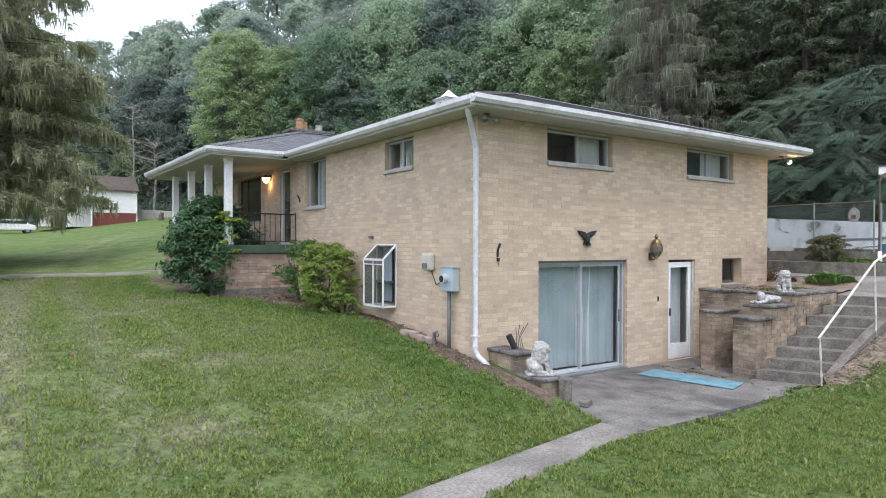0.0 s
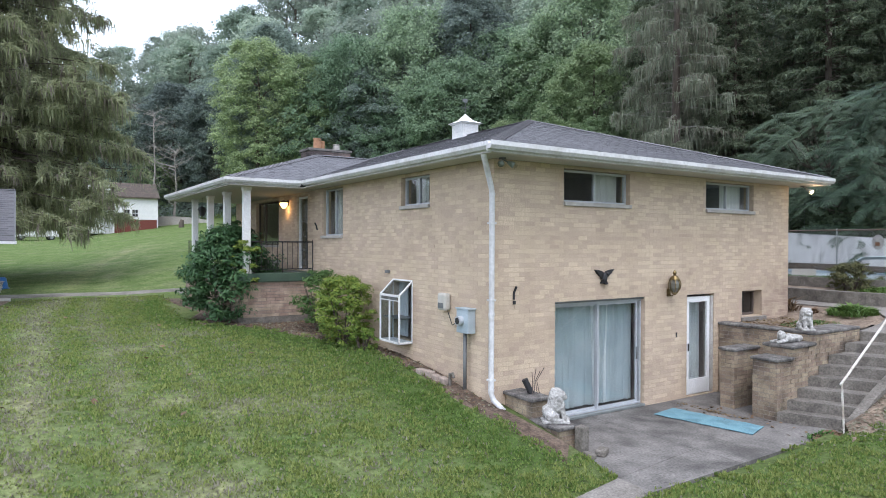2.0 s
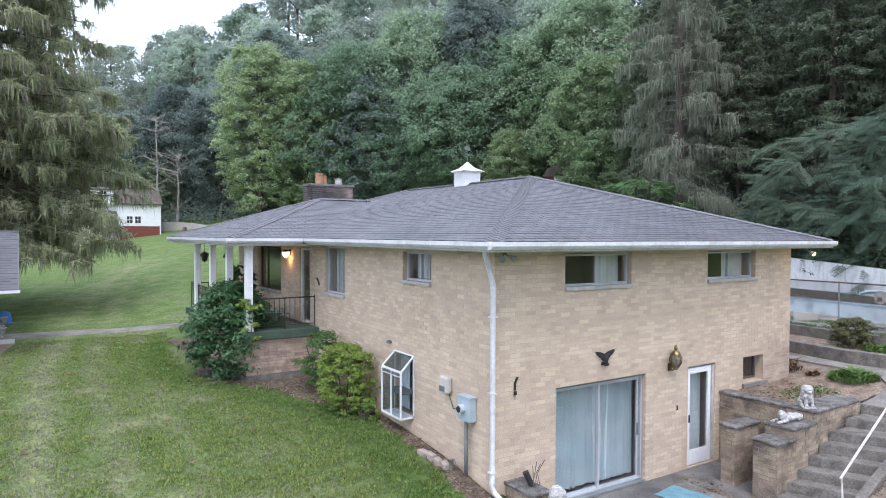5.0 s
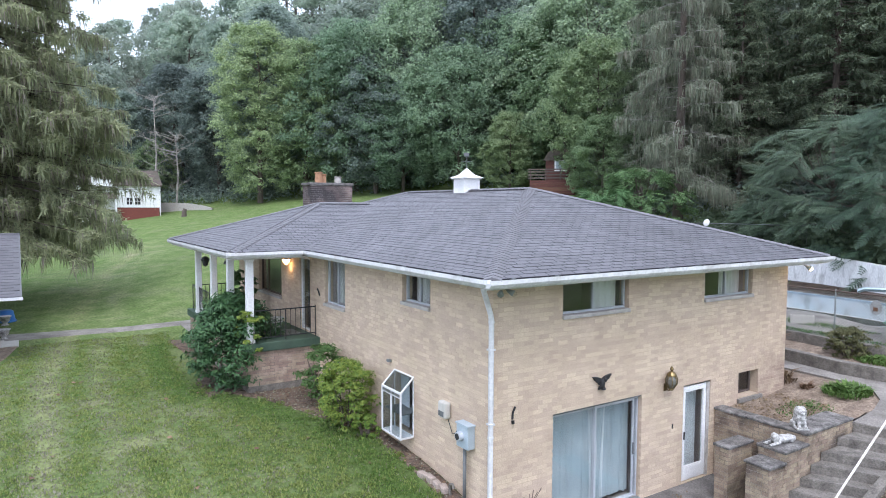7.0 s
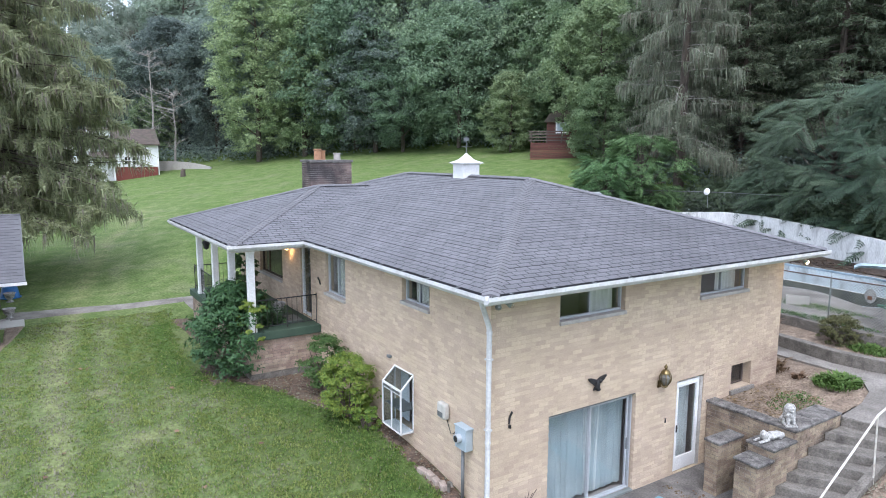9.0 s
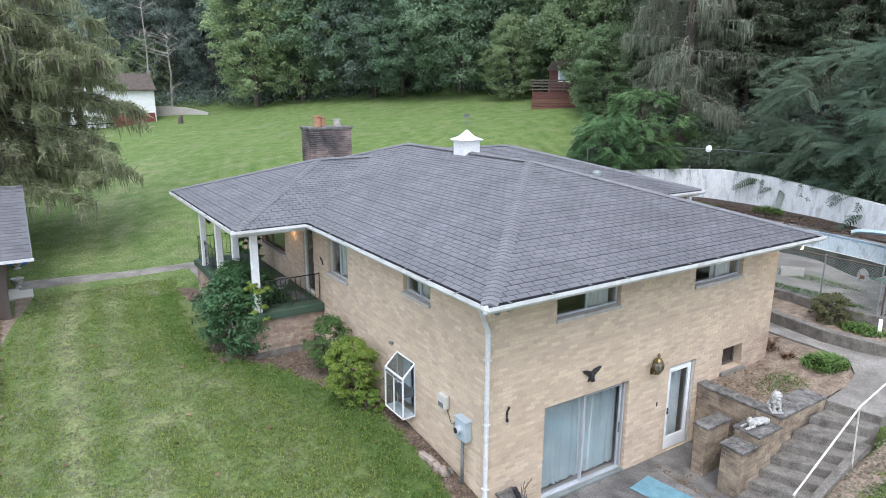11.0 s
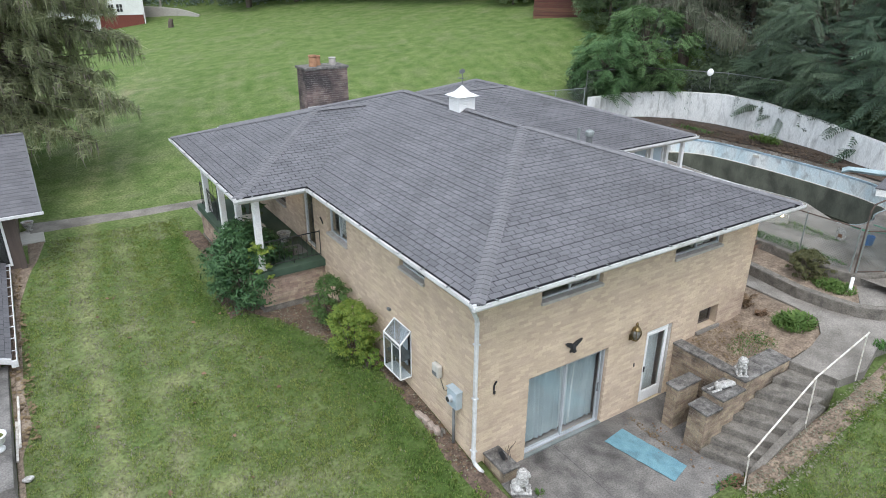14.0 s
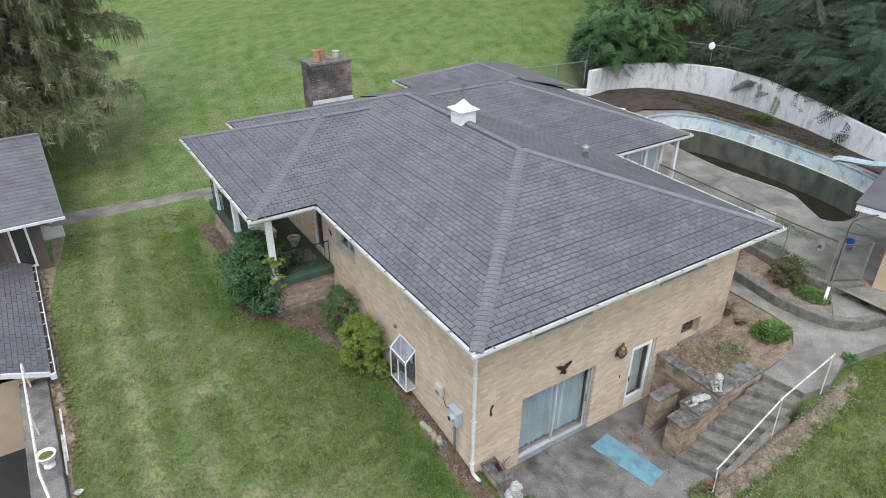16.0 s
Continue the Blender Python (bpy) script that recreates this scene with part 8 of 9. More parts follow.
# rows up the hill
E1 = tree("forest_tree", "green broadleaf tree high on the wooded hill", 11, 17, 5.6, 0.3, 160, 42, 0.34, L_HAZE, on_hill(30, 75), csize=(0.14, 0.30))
E2 = tree("forest_tree", "haze-toned broadleaf tree high on the wooded hill", 12, 19, 5.0, 0.3, 160, 42, 0.34, L_FAR, on_hill(20, 95), csize=(0.14, 0.30))
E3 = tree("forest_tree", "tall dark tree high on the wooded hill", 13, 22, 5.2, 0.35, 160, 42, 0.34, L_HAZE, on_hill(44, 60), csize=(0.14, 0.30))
rng = random.Random(7)
placed = [(30, 75), (20, 95), (44, 60)]
tries = 0
while len(placed) < 108 and tries < 6000:
    tries += 1
    x, y = rng.uniform(-45, 110), rng.uniform(-12, 150)
    d = float(hill_distance(x, y))
    if not 7 < d < 75 or any((x - a) ** 2 + (y - b) ** 2 < (5.0 + 0.045 * d) ** 2 for a, b in placed):
        continue
    # bearing from the camera's start; trees outside its view are skipped
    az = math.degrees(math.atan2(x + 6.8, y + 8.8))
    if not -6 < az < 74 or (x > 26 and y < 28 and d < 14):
        continue
    placed.append((x, y))
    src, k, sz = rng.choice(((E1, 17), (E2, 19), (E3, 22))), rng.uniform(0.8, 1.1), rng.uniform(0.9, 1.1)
    skyline_cap = 4.0 + math.hypot(x + 6.8, y + 8.8) * np.interp(az, [0, 4, 9, 14, 18, 21, 30], [0.20, 0.235, 0.28, 0.31, 0.36, 0.45, 1.0])
    k = min(k, float(skyline_cap - ground_z(x, y)) / (src[1] * sz))       # tree tops capped to fit the skyline as seen from the camera
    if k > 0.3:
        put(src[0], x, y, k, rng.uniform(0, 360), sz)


# spruces with hanging twigs
def spruce(name, label, seed, H, R, z0, material, dead, at, boughs=200, dens=1.0, strand=0.75, droop=0.42, bark=None, spray=0.9, width=1.0, thin=0.0, gold=2.39996, wood=1.0, taper=0.75):
    rng = np.random.default_rng(seed)
    th = thing(name, label, "tree", at)
    part("trunk", tube(bmesh.new(), [(0, 0, -0.4), (0.05, 0, H * 0.5), (0, 0, H)], 0.013 * H, 9, 0.03), M_BARK, th)
    bm = bmesh.new()
    V, V2 = [], []
    up = np.array([0, 0, 1.0])
    for i in range(boughs):
        t = (i + rng.random() * 4) / (boughs + 4)
        z = z0 + (H - z0) * t ** 1.08
        full = R * max(0.04, 1 - (z - z0 * 0.3) / (H * 1.02)) ** taper
        a = i * gold + rng.normal() * 0.5
        Lb = full * (rng.uniform(0.5, 0.95) if rng.random() < 0.55 else rng.uniform(0.85, 1.06))
        d = np.array([math.cos(a), math.sin(a), 0])
        side = np.array([-d[1], d[0], 0])
        s = np.linspace(0, 1, 7)
        dr, bend = droop * rng.uniform(0.45, 1.5), rng.normal() * 0.12
        zz = z + Lb * (rng.uniform(0.0, 0.25) * s - dr * s ** 2 + 0.45 * dr * s ** 3)
        pts = d[None] * (s * Lb)[:, None] + side[None] * (bend * Lb * s ** 2)[:, None] + up[None] * zz[:, None]
        tube(bm, [tuple(p) for p in pts], wood * (0.03 + 0.007 * Lb), 4, 0.008)
        # side twigs in two ranks, with needles hanging from them
        n = int(Lb * 30 * dens * (rng.uniform(0.25, 1.2) if rng.random() < 0.88 else 0.15) * (1 - thin * t))
        if n < 2:
            continue
        m = max(4, int(Lb * 3))
        uj, lj = rng.uniform(0.15, 1.0, m) ** 0.8, rng.uniform(0.5, 1.1, m) * 0.36 * Lb
        sg = np.where(rng.random(m) < 0.5, -1.0, 1.0)
        j = rng.integers(0, m, n)
        v = rng.uniform(0, 1, n)
        run = (lj * (1.15 - 0.75 * uj))[j] * v
        base = np.stack([np.interp(uj[j], s, pts[:, c]) for c in range(3)], 1)
        base += (d[None] * 0.68 + side[None] * (0.73 * sg[j])[:, None]) * run[:, None] - up[None] * (0.38 * run * v)[:, None]
        base += rng.normal(size=(n, 3)) * 0.07
        ln = strand * rng.uniform(0.2, 1.2, n) ** 1.2 * (0.5 + 0.09 * min(Lb, 5))
        w = rng.uniform(0.018, 0.042, n) * width
        yaw = rng.uniform(0, np.pi, n)
        wv = np.stack([np.cos(yaw), np.sin(yaw), 0 * yaw], 1) * w[:, None]
        tip = base + np.stack([rng.normal(size=n) * 0.10 + d[0] * 0.08, rng.normal(size=n) * 0.10 + d[1] * 0.08, -ln], 1)
        tri = np.stack([base - wv, base + wv, tip], 1)
        k = rng.random(n) < dead * rng.uniform(0.2, 1.8)
        V.append(tri[~k]), V2.append(tri[k])
        # short sprays along the side twigs
        q = int(n * spray)
        j = rng.integers(0, n, q)
        dirn = (d[None] * 0.55 + side[None] * (np.sign(rng.normal(size=q)) * 0.6)[:, None] + rng.normal(size=(q, 3)) * 0.35 - up * 0.15) * rng.uniform(0.12, 0.42, q)[:, None]
        wv = np.cross(dirn, up + rng.normal(size=(q, 3)) * 0.7)
        wv = wv / np.maximum(np.linalg.norm(wv, axis=1, keepdims=True), 1e-6) * (rng.uniform(0.025, 0.055, q) * width)[:, None]
        V.append(np.stack([base[j] - wv, base[j] + wv, base[j] + dirn], 1))
    part("bough_wood", bm, bark or M_BARK, th)["kind"] = "stuff"
    for nm, vs, m in (("foliage", V, material), ("dead_foliage", V2, L_DEAD)):
        vs = np.concatenate(vs).reshape(-1, 3)
        if len(vs):
            part_np(nm, vs, np.arange(len(vs)).reshape(-1, 3), m, th)["kind"] = "stuff"
    return th


spruce("spruce_tree", "huge grey-green spruce with hanging curtains of twigs", 21, 29, 6.9, 3.3, L_SPRUCE, 0.22, (-8.4, 26.0, 1.3), 640, 4.8, 0.7, 0.44, None, 1.2, 0.8, thin=0.55, taper=0.52)
S1 = spruce("spruce_tree", "weeping spruce with many bare pale branches and dead brown twigs", 22, 27, 5.2, 2.6, L_WEEP, 0.3, on_hill(29.0, 18.5), 150, 3.0, 1.15, 0.62, M_PALEBARK, 0.6, 0.95, wood=0.55)
S2 = spruce("spruce_tree", "dark drooping hemlock behind the retaining wall", 23, 22, 5.6, 1.5, L_HEM, 0.04, on_hill(36.0, 12.5), 300, 1.6, 0.45, 0.5, None, 1.5, 1.6, wood=0.6)
S3 = spruce("spruce_tree", "tall dark hemlock on the wooded hill", 24, 24, 6.0, 2.5, L_HEM, 0.10, on_hill(38.5, 21.0), 280, 1.6, 0.6, 0.62, None, 1.3, 1.65, wood=0.6)
for s, x, y, k, rz in ((S3, 36.0, 4.5, 1.0, 170), (S2, 42.0, 8.5, 1.25, 220), (S3, 33.6, 23.5, 0.9, 300), (S2, 38.0, -3.0, 1.1, 20), (S1, 41.0, 26.0, 1.0, 120), (S3, 46.0, 16.0, 1.2, 90), (S3, 46.0, 0.0, 1.15, 260), (S2, 49.0, 26.0, 1.2, 10), (S2, 35.5, -8.0, 1.05, 75), (S2, 33.2, 17.0, 0.72, 140), (S1, 31.6, 20.2, 0.8, 77)):
    put(s, x, y, k, rz, group="conifers behind the pool")


# long compound leaves of the sumac-like trees
def frond_template(pairs=15, wide=1.0):
    """One feather-shaped compound leaf of unit length: pointed drooping leaflets in pairs along an arching stalk."""
    v = []
    for i in range(pairs):
        for sgn in (-1, 1):
            f = i / (pairs - 1)
            x = 0.12 + 0.85 * f
            L = (0.105 * wide * math.sin(0.5 + 2.25 * f) + 0.03) * (1 + 0.1 * math.sin(i * 5.1 + sgn))
            d = Vector((0.42, sgn, 0)).normalized()
            p = Vector((x, 0, -0.30 * x * x))
            q = p + d * L + Vector((0, 0, -0.42 * L))
            w = Vector((0.0225 * wide, 0, -0.01))
            m = p.lerp(q, 0.40) + Vector((0, 0, 0.06 * L))
            v.append([p, m + w, q, m - w])
    v.append([Vector((0, -0.007, 0)), Vector((0.5, -0.007, -0.075)), Vector((1, 0.0, -0.30)), Vector((0.5, 0.007, -0.075))])
    return np.array([[tuple(c) for c in q] for q in v]).reshape(-1, 3)


def fronds(rng, whorls, per, size, away=None, wide=1.0):
    """Leaves in whorls at the given twig ends, their upper sides turned up and outwards; with away given, turned
    towards the camera.
    """
    T = frond_template(14 if wide < 1.5 else 7, wide)
    n = len(whorls) * per
    wh = np.repeat(np.asarray(whorls), per, 0)
    pos = wh + rng.normal(size=(n, 3)) * 0.12
    yaw = np.arctan2(wh[:, 1], wh[:, 0]) + rng.normal(size=n) * 0.9
    if away is not None:
        yaw = np.where(rng.random(n) < 0.62, away + rng.normal(size=n) * 0.95, yaw)
    pit = rng.uniform(-0.55, 0.4, n)
    s = size * rng.uniform(0.7, 1.2, n)
    cx, sx = np.cos(yaw), np.sin(yaw)
    cp, sp_ = np.cos(pit), np.sin(pit)
    ex = np.stack([cx * cp, sx * cp, sp_], 1)
    out = np.stack([np.cos(yaw), np.sin(yaw), 0 * yaw], 1) * 0.2 if away is None else np.array([[math.cos(away + 0.55), math.sin(away + 0.55), 0]]) * rng.uniform(0.2, 1.2, n)[:, None]
    up = np.array([[0, 0, 0.85]]) + out + rng.normal(size=(n, 3)) * 0.22
    ey = np.cross(up, ex)
    ey /= np.linalg.norm(ey, axis=1, keepdims=True)
    ez = np.cross(ex, ey)
    v = pos[:, None] + s[:, None, None] * (T[None, :, 0:1] * ex[:, None] + T[None, :, 1:2] * ey[:, None] + T[None, :, 2:3] * ez[:, None])
    v = v.reshape(-1, 3)
    return v, np.arange(len(v)).reshape(-1, 4)


def sumac(label, at, seed, ends, per, size, r, h, squash=1.0, away=None, low=0.2, material=None):
    rng = np.random.default_rng(seed)
    th = thing("sumac_tree", label, "tree", at)
    bm = tube(bmesh.new(), [(0, 0, -0.3), (0.1, 0.05, h * 0.45), (0, 0, h * 0.8)], 0.12, 7, 0.05)
    W = []
    for i in range(ends):
        t = rng.random()
        a = rng.random() * 2 * np.pi
        rad = r * math.sin(math.pi * (0.18 + 0.72 * t)) ** 0.7 * math.sqrt(rng.uniform(0.42, 1)) * (1 + 0.18 * math.sin(3 * a + 7 * t))
        W.append((rad * math.cos(a), rad * math.sin(a) * squash, h * (low + (1 - low) * t)))
        if i % 3 == 0:
            tube(bm, [(0, 0, h * (0.15 + 0.4 * t)), (W[-1][0] * 0.6, W[-1][1] * 0.6, W[-1][2] * 0.75), W[-1]], 0.04, 5, 0.012)
    part("trunk", bm, M_BARK, th)
    v, f = fronds(rng, W, per, size, away, 1.1 if material is None else 2.3)
    part_np("foliage", v, f, material or L_AIL, th)
    return th


# heading picked so the fronds fan out and face the camera
VIEW_HEADING = math.radians(160)
sumac("large sumac with long drooping compound leaves behind the wall", on_hill(28.7, 8.8), 31, 105, 6, 1.6, 3.3, 7.0, 1.2, VIEW_HEADING, -0.02)
sumac("large sumac with long drooping compound leaves behind the wall", on_hill(28.0, 4.6), 32, 120, 6, 1.6, 3.6, 7.4, 1.2, VIEW_HEADING, -0.06)
sumac("large sumac with long drooping compound leaves behind the wall", on_hill(27.9, -2.2), 37, 100, 6, 1.6, 3.4, 6.6, 1.3, VIEW_HEADING, -0.05)
sumac("leafy sumac hanging over the retaining wall", on_hill(28.4, 11.8), 33, 80, 8, 0.9, 1.5, 3.0, 1.2, VIEW_HEADING, 0.0)
sumac("young sumac at the end of the retaining wall", (22.8, 18.9, 3.3), 34, 120, 8, 0.8, 1.7, 3.8, 1.1, None, 0.05, L_YOUNG)
sumac("young sumac beside the back lawn", (25.6, 18.6, 3.8), 35, 150, 8, 0.85, 2.3, 4.6, 1.1, None, 0.02, L_YOUNG)


# shrubs
def shrub(name, label, seed, at, r, h, clumps, per, leaf, material, aspect=2.2, low=0.02, squash=1.0, shape=0.6, stems=7, bark=None):
    rng = np.random.default_rng(seed)
    th = thing(name, label, "shrub", at)
    for i in range(stems):
        a = i * 2.4
        part("stem", tube(bmesh.new(), [(0.05 * math.cos(a), 0.05 * math.sin(a), -0.05), (0.4 * r * math.cos(a), 0.4 * r * math.sin(a), h * 0.45), (0.7 * r * math.cos(a), 0.7 * r * math.sin(a), h * 0.8)], 0.022, 5, 0.006), bark or M_BARK, th)
    p, n_, s = crown(rng, h * low, h, r, clumps, per, leaf, squash, shape=shape)
    v, f = leaf_quads(p, n_, s, aspect, rng)
    part_np("foliage", v, f, material, th)
    return th


shrub("rhododendron", "large dark green rhododendron beside the porch", 41, (-2.1, 8.85, 1.12), 1.10, 2.5, 330, 50, 0.046, L_RHODO, 2.7, 0.02, 1.05, 0.8)
shrub("rhododendron", "yellow-green shrub growing through the rhododendron", 42, (-1.85, 8.05, 1.3), 0.42, 2.0, 24, 40, 0.055, L_AZALEA, 2.4, 0.45, 1.0, 0.5, 4)
shrub("azalea", "loose yellow-green azalea against the brick wall", 43, (-0.62, 4.7, 0.98), 0.58, 1.5, 210, 56, 0.031, L_AZALEA, 2.0, 0.02, 1.25, 0.5)
shrub("azalea", "mid green azalea beside the porch wall", 44, (-0.55, 6.3, 1.05), 0.58, 1.5, 90, 44, 0.036, L_SHRUB, 2.0, 0.1, 1.1, 0.6)
shrub("azalea", "low straggling shrub at the foot of the wall", 45, (-0.5, 4.0, 0.93), 0.32, 0.5, 34, 30, 0.035, L_AZALEA, 2.0, 0.0, 1.2, 0.5)
shrub("boxwood", "brownish clipped boxwood in the terrace bed", 47, (12.1, -0.05, 1.98), 0.5, 0.78, 95, 40, 0.035, L_BROWN, 1.8, 0.05, 1.2, 0.4)
shrub("porch_plant", "dark leafy plant on the porch", 48, (-0.9, 12.2, 2.48), 0.45, 1.5, 40, 36, 0.06, L_RHODO, 2.6, 0.1, 1.0, 0.6, 4)


def weeds(name, label, seed, cx, cy, z, rx, ry, n, h, material, cat="weeds"):
    rng = np.random.default_rng(seed)
    a, k = rng.random(n) * 6.283, np.sqrt(rng.random(n))
    x, y = cx + rx * k * np.cos(a), cy + ry * k * np.sin(a)
    hh = h * (1 - 0.5 * k) * rng.uniform(0.4, 1.1, n)
    base = np.stack([x, y, np.full(n, z - 0.02)], 1)
    yaw = rng.random(n) * 6.283
    d = np.stack([np.cos(yaw), np.sin(yaw), 0 * yaw], 1)
    w = np.stack([-np.sin(yaw), np.cos(yaw), 0 * yaw], 1) * (0.10 * hh + 0.006)[:, None]
    mid = base + d * (0.35 * hh)[:, None] + np.array([0, 0, 1]) * (0.75 * hh)[:, None]
    tip = base + d * (0.9 * hh)[:, None] + np.array([0, 0, 1]) * (0.95 * hh)[:, None]
    v = np.stack([base, mid + w, tip, mid - w], 1).reshape(-1, 3)
    ob = part_np(name, v, np.arange(4 * n).reshape(-1, 4), material)
    return tagged(ob, label, cat, kind="stuff")


weeds("weed_patch", "lush green weeds in the planting bed", 51, 9.75, -1.2, 1.62, 0.6, 0.5, 800, 0.34, L_WEED)
weeds("weed_patch", "thin low weeds in the planting bed", 52, 8.3, -1.1, 1.5, 1.1, 0.5, 800, 0.10, L_WEED)
weeds("weed_patch", "green weeds in the terrace bed", 53, 12.0, -0.95, 2.02, 0.45, 0.6, 700, 0.24, L_WEED)
weeds("weed_patch", "weeds along the pool fence", 54, 13.3, 2.0, 2.26, 0.35, 2.6, 1100, 0.16, L_WEED)
weeds("weed_patch", "weeds along the pool deck", 55, 15.2, 2.6, 2.2, 0.4, 2.2, 900, 0.15, L_WEED)
weeds("weed_patch", "weeds at the foot of the retaining wall", 56, 24.9, 9.6, 2.35, 0.35, 0.9, 160, 0.5, L_WEED)
weeds("weed_patch", "weeds at the foot of the retaining wall", 57, 24.3, 13.5, 2.3, 0.4, 1.6, 160, 0.22, L_WEED)
weeds("weed_patch", "weeds at the foot of the steps", 58, 4.7, -3.05, 0.0, 0.4, 0.15, 120, 0.14, L_WEED)
weeds("weed_patch", "weeds in the patio joint", 59, 0.95, -1.05, 0.0, 0.2, 0.12, 60, 0.14, L_WEED)
weeds("weed_patch", "tuft of weeds by the upper walk", 60, 10.45, -3.12, 1.68, 0.25, 0.2, 140, 0.2, L_WEED)
for cx, cy, z, k, sd in ((9.55, 0.3, 1.58, 1.0, 61), (12.0, 2.0, 2.03, 1.1, 62), (9.5, -0.4, 1.56, 0.5, 63)):
    weeds("dry_stalks", "clump of dry brown plant stalks", sd, cx, cy, z, 0.3 * k, 0.3 * k, 90, 0.55 * k, L_DRY, "dry stalks")


# leaves lying about
def litter(name, label, seed, n, xs, ys, z, material, size=0.07):
    rng = np.random.default_rng(seed)
    x, y = rng.uniform(*xs, n), rng.uniform(*ys, n)
    zz = z(x, y) if callable(z) else np.full(n, z)
    nr = np.stack([rng.normal(size=n) * 0.35, rng.normal(size=n) * 0.35, np.ones(n)], 1)
    v, f = leaf_quads(np.stack([x, y, zz], 1), nr, size * rng.uniform(0.5, 1.2, n), 1.4, rng)
    return tagged(part_np(name, v, f, material), label, "leaf litter", kind="stuff")


litter("leaf_litter", "brown fallen leaves on the pool deck", 71, 4200, (23.6, 25.3), (2.5, 16.5), lambda x, y: np.where(x > 24.0, 2.25, 2.22) + 0.11 * (x - 24.0), L_MOULD, 0.075)
litter("leaf_litter", "brown fallen leaves on the soil strip", 72, 420, (-8.3, -7.85), (5, 15), lambda x, y: ground_z(x, y) + 0.06, L_DRY, 0.09)
litter("leaf_litter", "dry leaves and chips on the mulch bed", 73, 1500, (-2.2, -0.05), (-0.2, 8), lambda x, y: np.where(x > -0.38 - 0.45 * np.clip(y - 4.0, 0, 8), ground_z(x, y) + 0.05, ground_z(x, y) - 0.1), L_DRY, 0.055)
litter("leaf_litter", "dry leaves on the planting bed", 74, 700, (6.7, 10.5), (-1.4, -0.1), 1.53, L_DRY, 0.05)
litter("leaf_litter", "dead leaves and moss along a crack in the patio", 80, 130, (4.55, 4.72), (-1.75, -0.25), 0.008, L_DRY, 0.04)
litter("leaf_litter", "few dry leaves on the patio", 75, 40, (4.2, 5.0), (-2.9, -0.2), 0.012, L_DRY, 0.06)
litter("leaf_litter", "straw and dead leaves on the bank beside the steps", 77, 900, (4.6, 9.5), (-4.1, -3.35), lambda x, y: ground_z(x, y) + 0.05, L_STRAW, 0.05)
litter("leaf_litter", "dead leaves gathered at the foot of the steps", 78, 160, (4.4, 5.2), (-3.35, -2.95), 0.02, L_DRY, 0.07)
litter("leaf_litter", "pale wood chips on the mulch bed", 79, 2200, (-2.2, -0.05), (-0.2, 8), lambda x, y: np.where(x > -0.38 - 0.45 * np.clip(y - 4.0, 0, 8), ground_z(x, y) + 0.05, ground_z(x, y) - 0.1), L_STRAW, 0.042)
litter("leaf_litter", "few yellow leaves on the lawn", 76, 45, (-8, -1), (1, 16), lambda x, y: ground_z(x, y) + 0.05, L_DRY, 0.09)

bm = blob(bmesh.new(), (0, 0, 0.04), 0.11, 0.08, 0.06, 2, 0.3, 5)
wr = part("loose_stone", bm, M_STATUE, None)
wr.location = (-8.15, 4.0, float(ground_z(-8.15, 4.0)) + 0.02)
tagged(wr, "broken white stone lying on the soil strip", "stone")

# grass blades on the near lawn
rng = np.random.default_rng(81)
N = 620000
x = np.where(rng.random(N) < 0.68, rng.uniform(-8.35, 0.2, N), rng.uniform(-1.5, 12.5, N))
y = np.where(x < 0.2, -7.5 + 25 * rng.random(N) ** 1.5, rng.uniform(-8.5, -3.1, N))
behind = rng.random(N) < 0.10          # thinning out behind the start
y = np.where(behind, -7.4 - 5.5 * rng.random(N) ** 1.8, y)
bed_edge = np.interp(y, [-1.95, 0.4, 1.1, 2.7, 3.75, 4.7, 5.5, 7.1, 8.2, 10, 13, 15.4], [-0.3, -0.52, -0.45, -0.4, -0.38, -0.6, -1.0, -1.75, -2.6, -3.1, -2.9, -2.5])
walk_l = -2.6 + (x - 0.1) * (0.64 / 3.61)
ragged = 0.30 * (value_noise(x * 4 + 3, y * 4) + value_noise(x * 11, y * 11) - 0.95)
ok = np.where(y > -1.95, x < bed_edge + ragged + 0.03, np.where(x < 0.2, (y > walk_l - 0.02) | (y < walk_l - 0.56), y < np.interp(x, [0.2, 4.0, 4.6, 6.5, 8.4, 10.2], [-3.18, -3.2, -3.62, -3.85, -3.92, -3.45]) + 1.3 * ragged))
ok &= (y < 15.4) | (x > -7.0) & (y < 17.0)
ok &= x > np.interp(y, [-6, 4.8, 5.75, 7.2, 10, 12.3, 14.9, 17], [-8.2, -8.2, -7.95, -8.04, -7.97, -7.9, -7.42, -6.95]) + 1.2 * ragged
patch = 1.6 * (0.6 * value_noise(x * 0.8, y * 0.8) + 0.4 * value_noise(x * 2.3, y * 2.3) - 0.5)
clump = 0.6 * value_noise(x * 5.5 + 9, y * 5.5) + 0.4 * value_noise(x * 13, y * 13)
wear = worn(x, y) + 0.14 * patch
ok &= rng.random(N) < np.clip(1.0 - 0.6 * wear, 0.25, 1) * np.clip(2.6 * (clump - 0.12), 0.25, 1)
x, y, wear, clump, ragged = x[ok], y[ok], wear[ok], clump[ok], ragged[ok]
n = len(x)
z = ground_z(x, y) - 0.012 + 0.035 * (ragged > 0)
yaw = rng.random(n) * 6.283
hgt = rng.uniform(0.022, 0.05, n) * (0.4 + 1.3 * clump)
base = np.stack([x, y, z], 1)
w = np.stack([-np.sin(yaw), np.cos(yaw), 0 * yaw], 1) * rng.uniform(0.010, 0.022, n)[:, None]
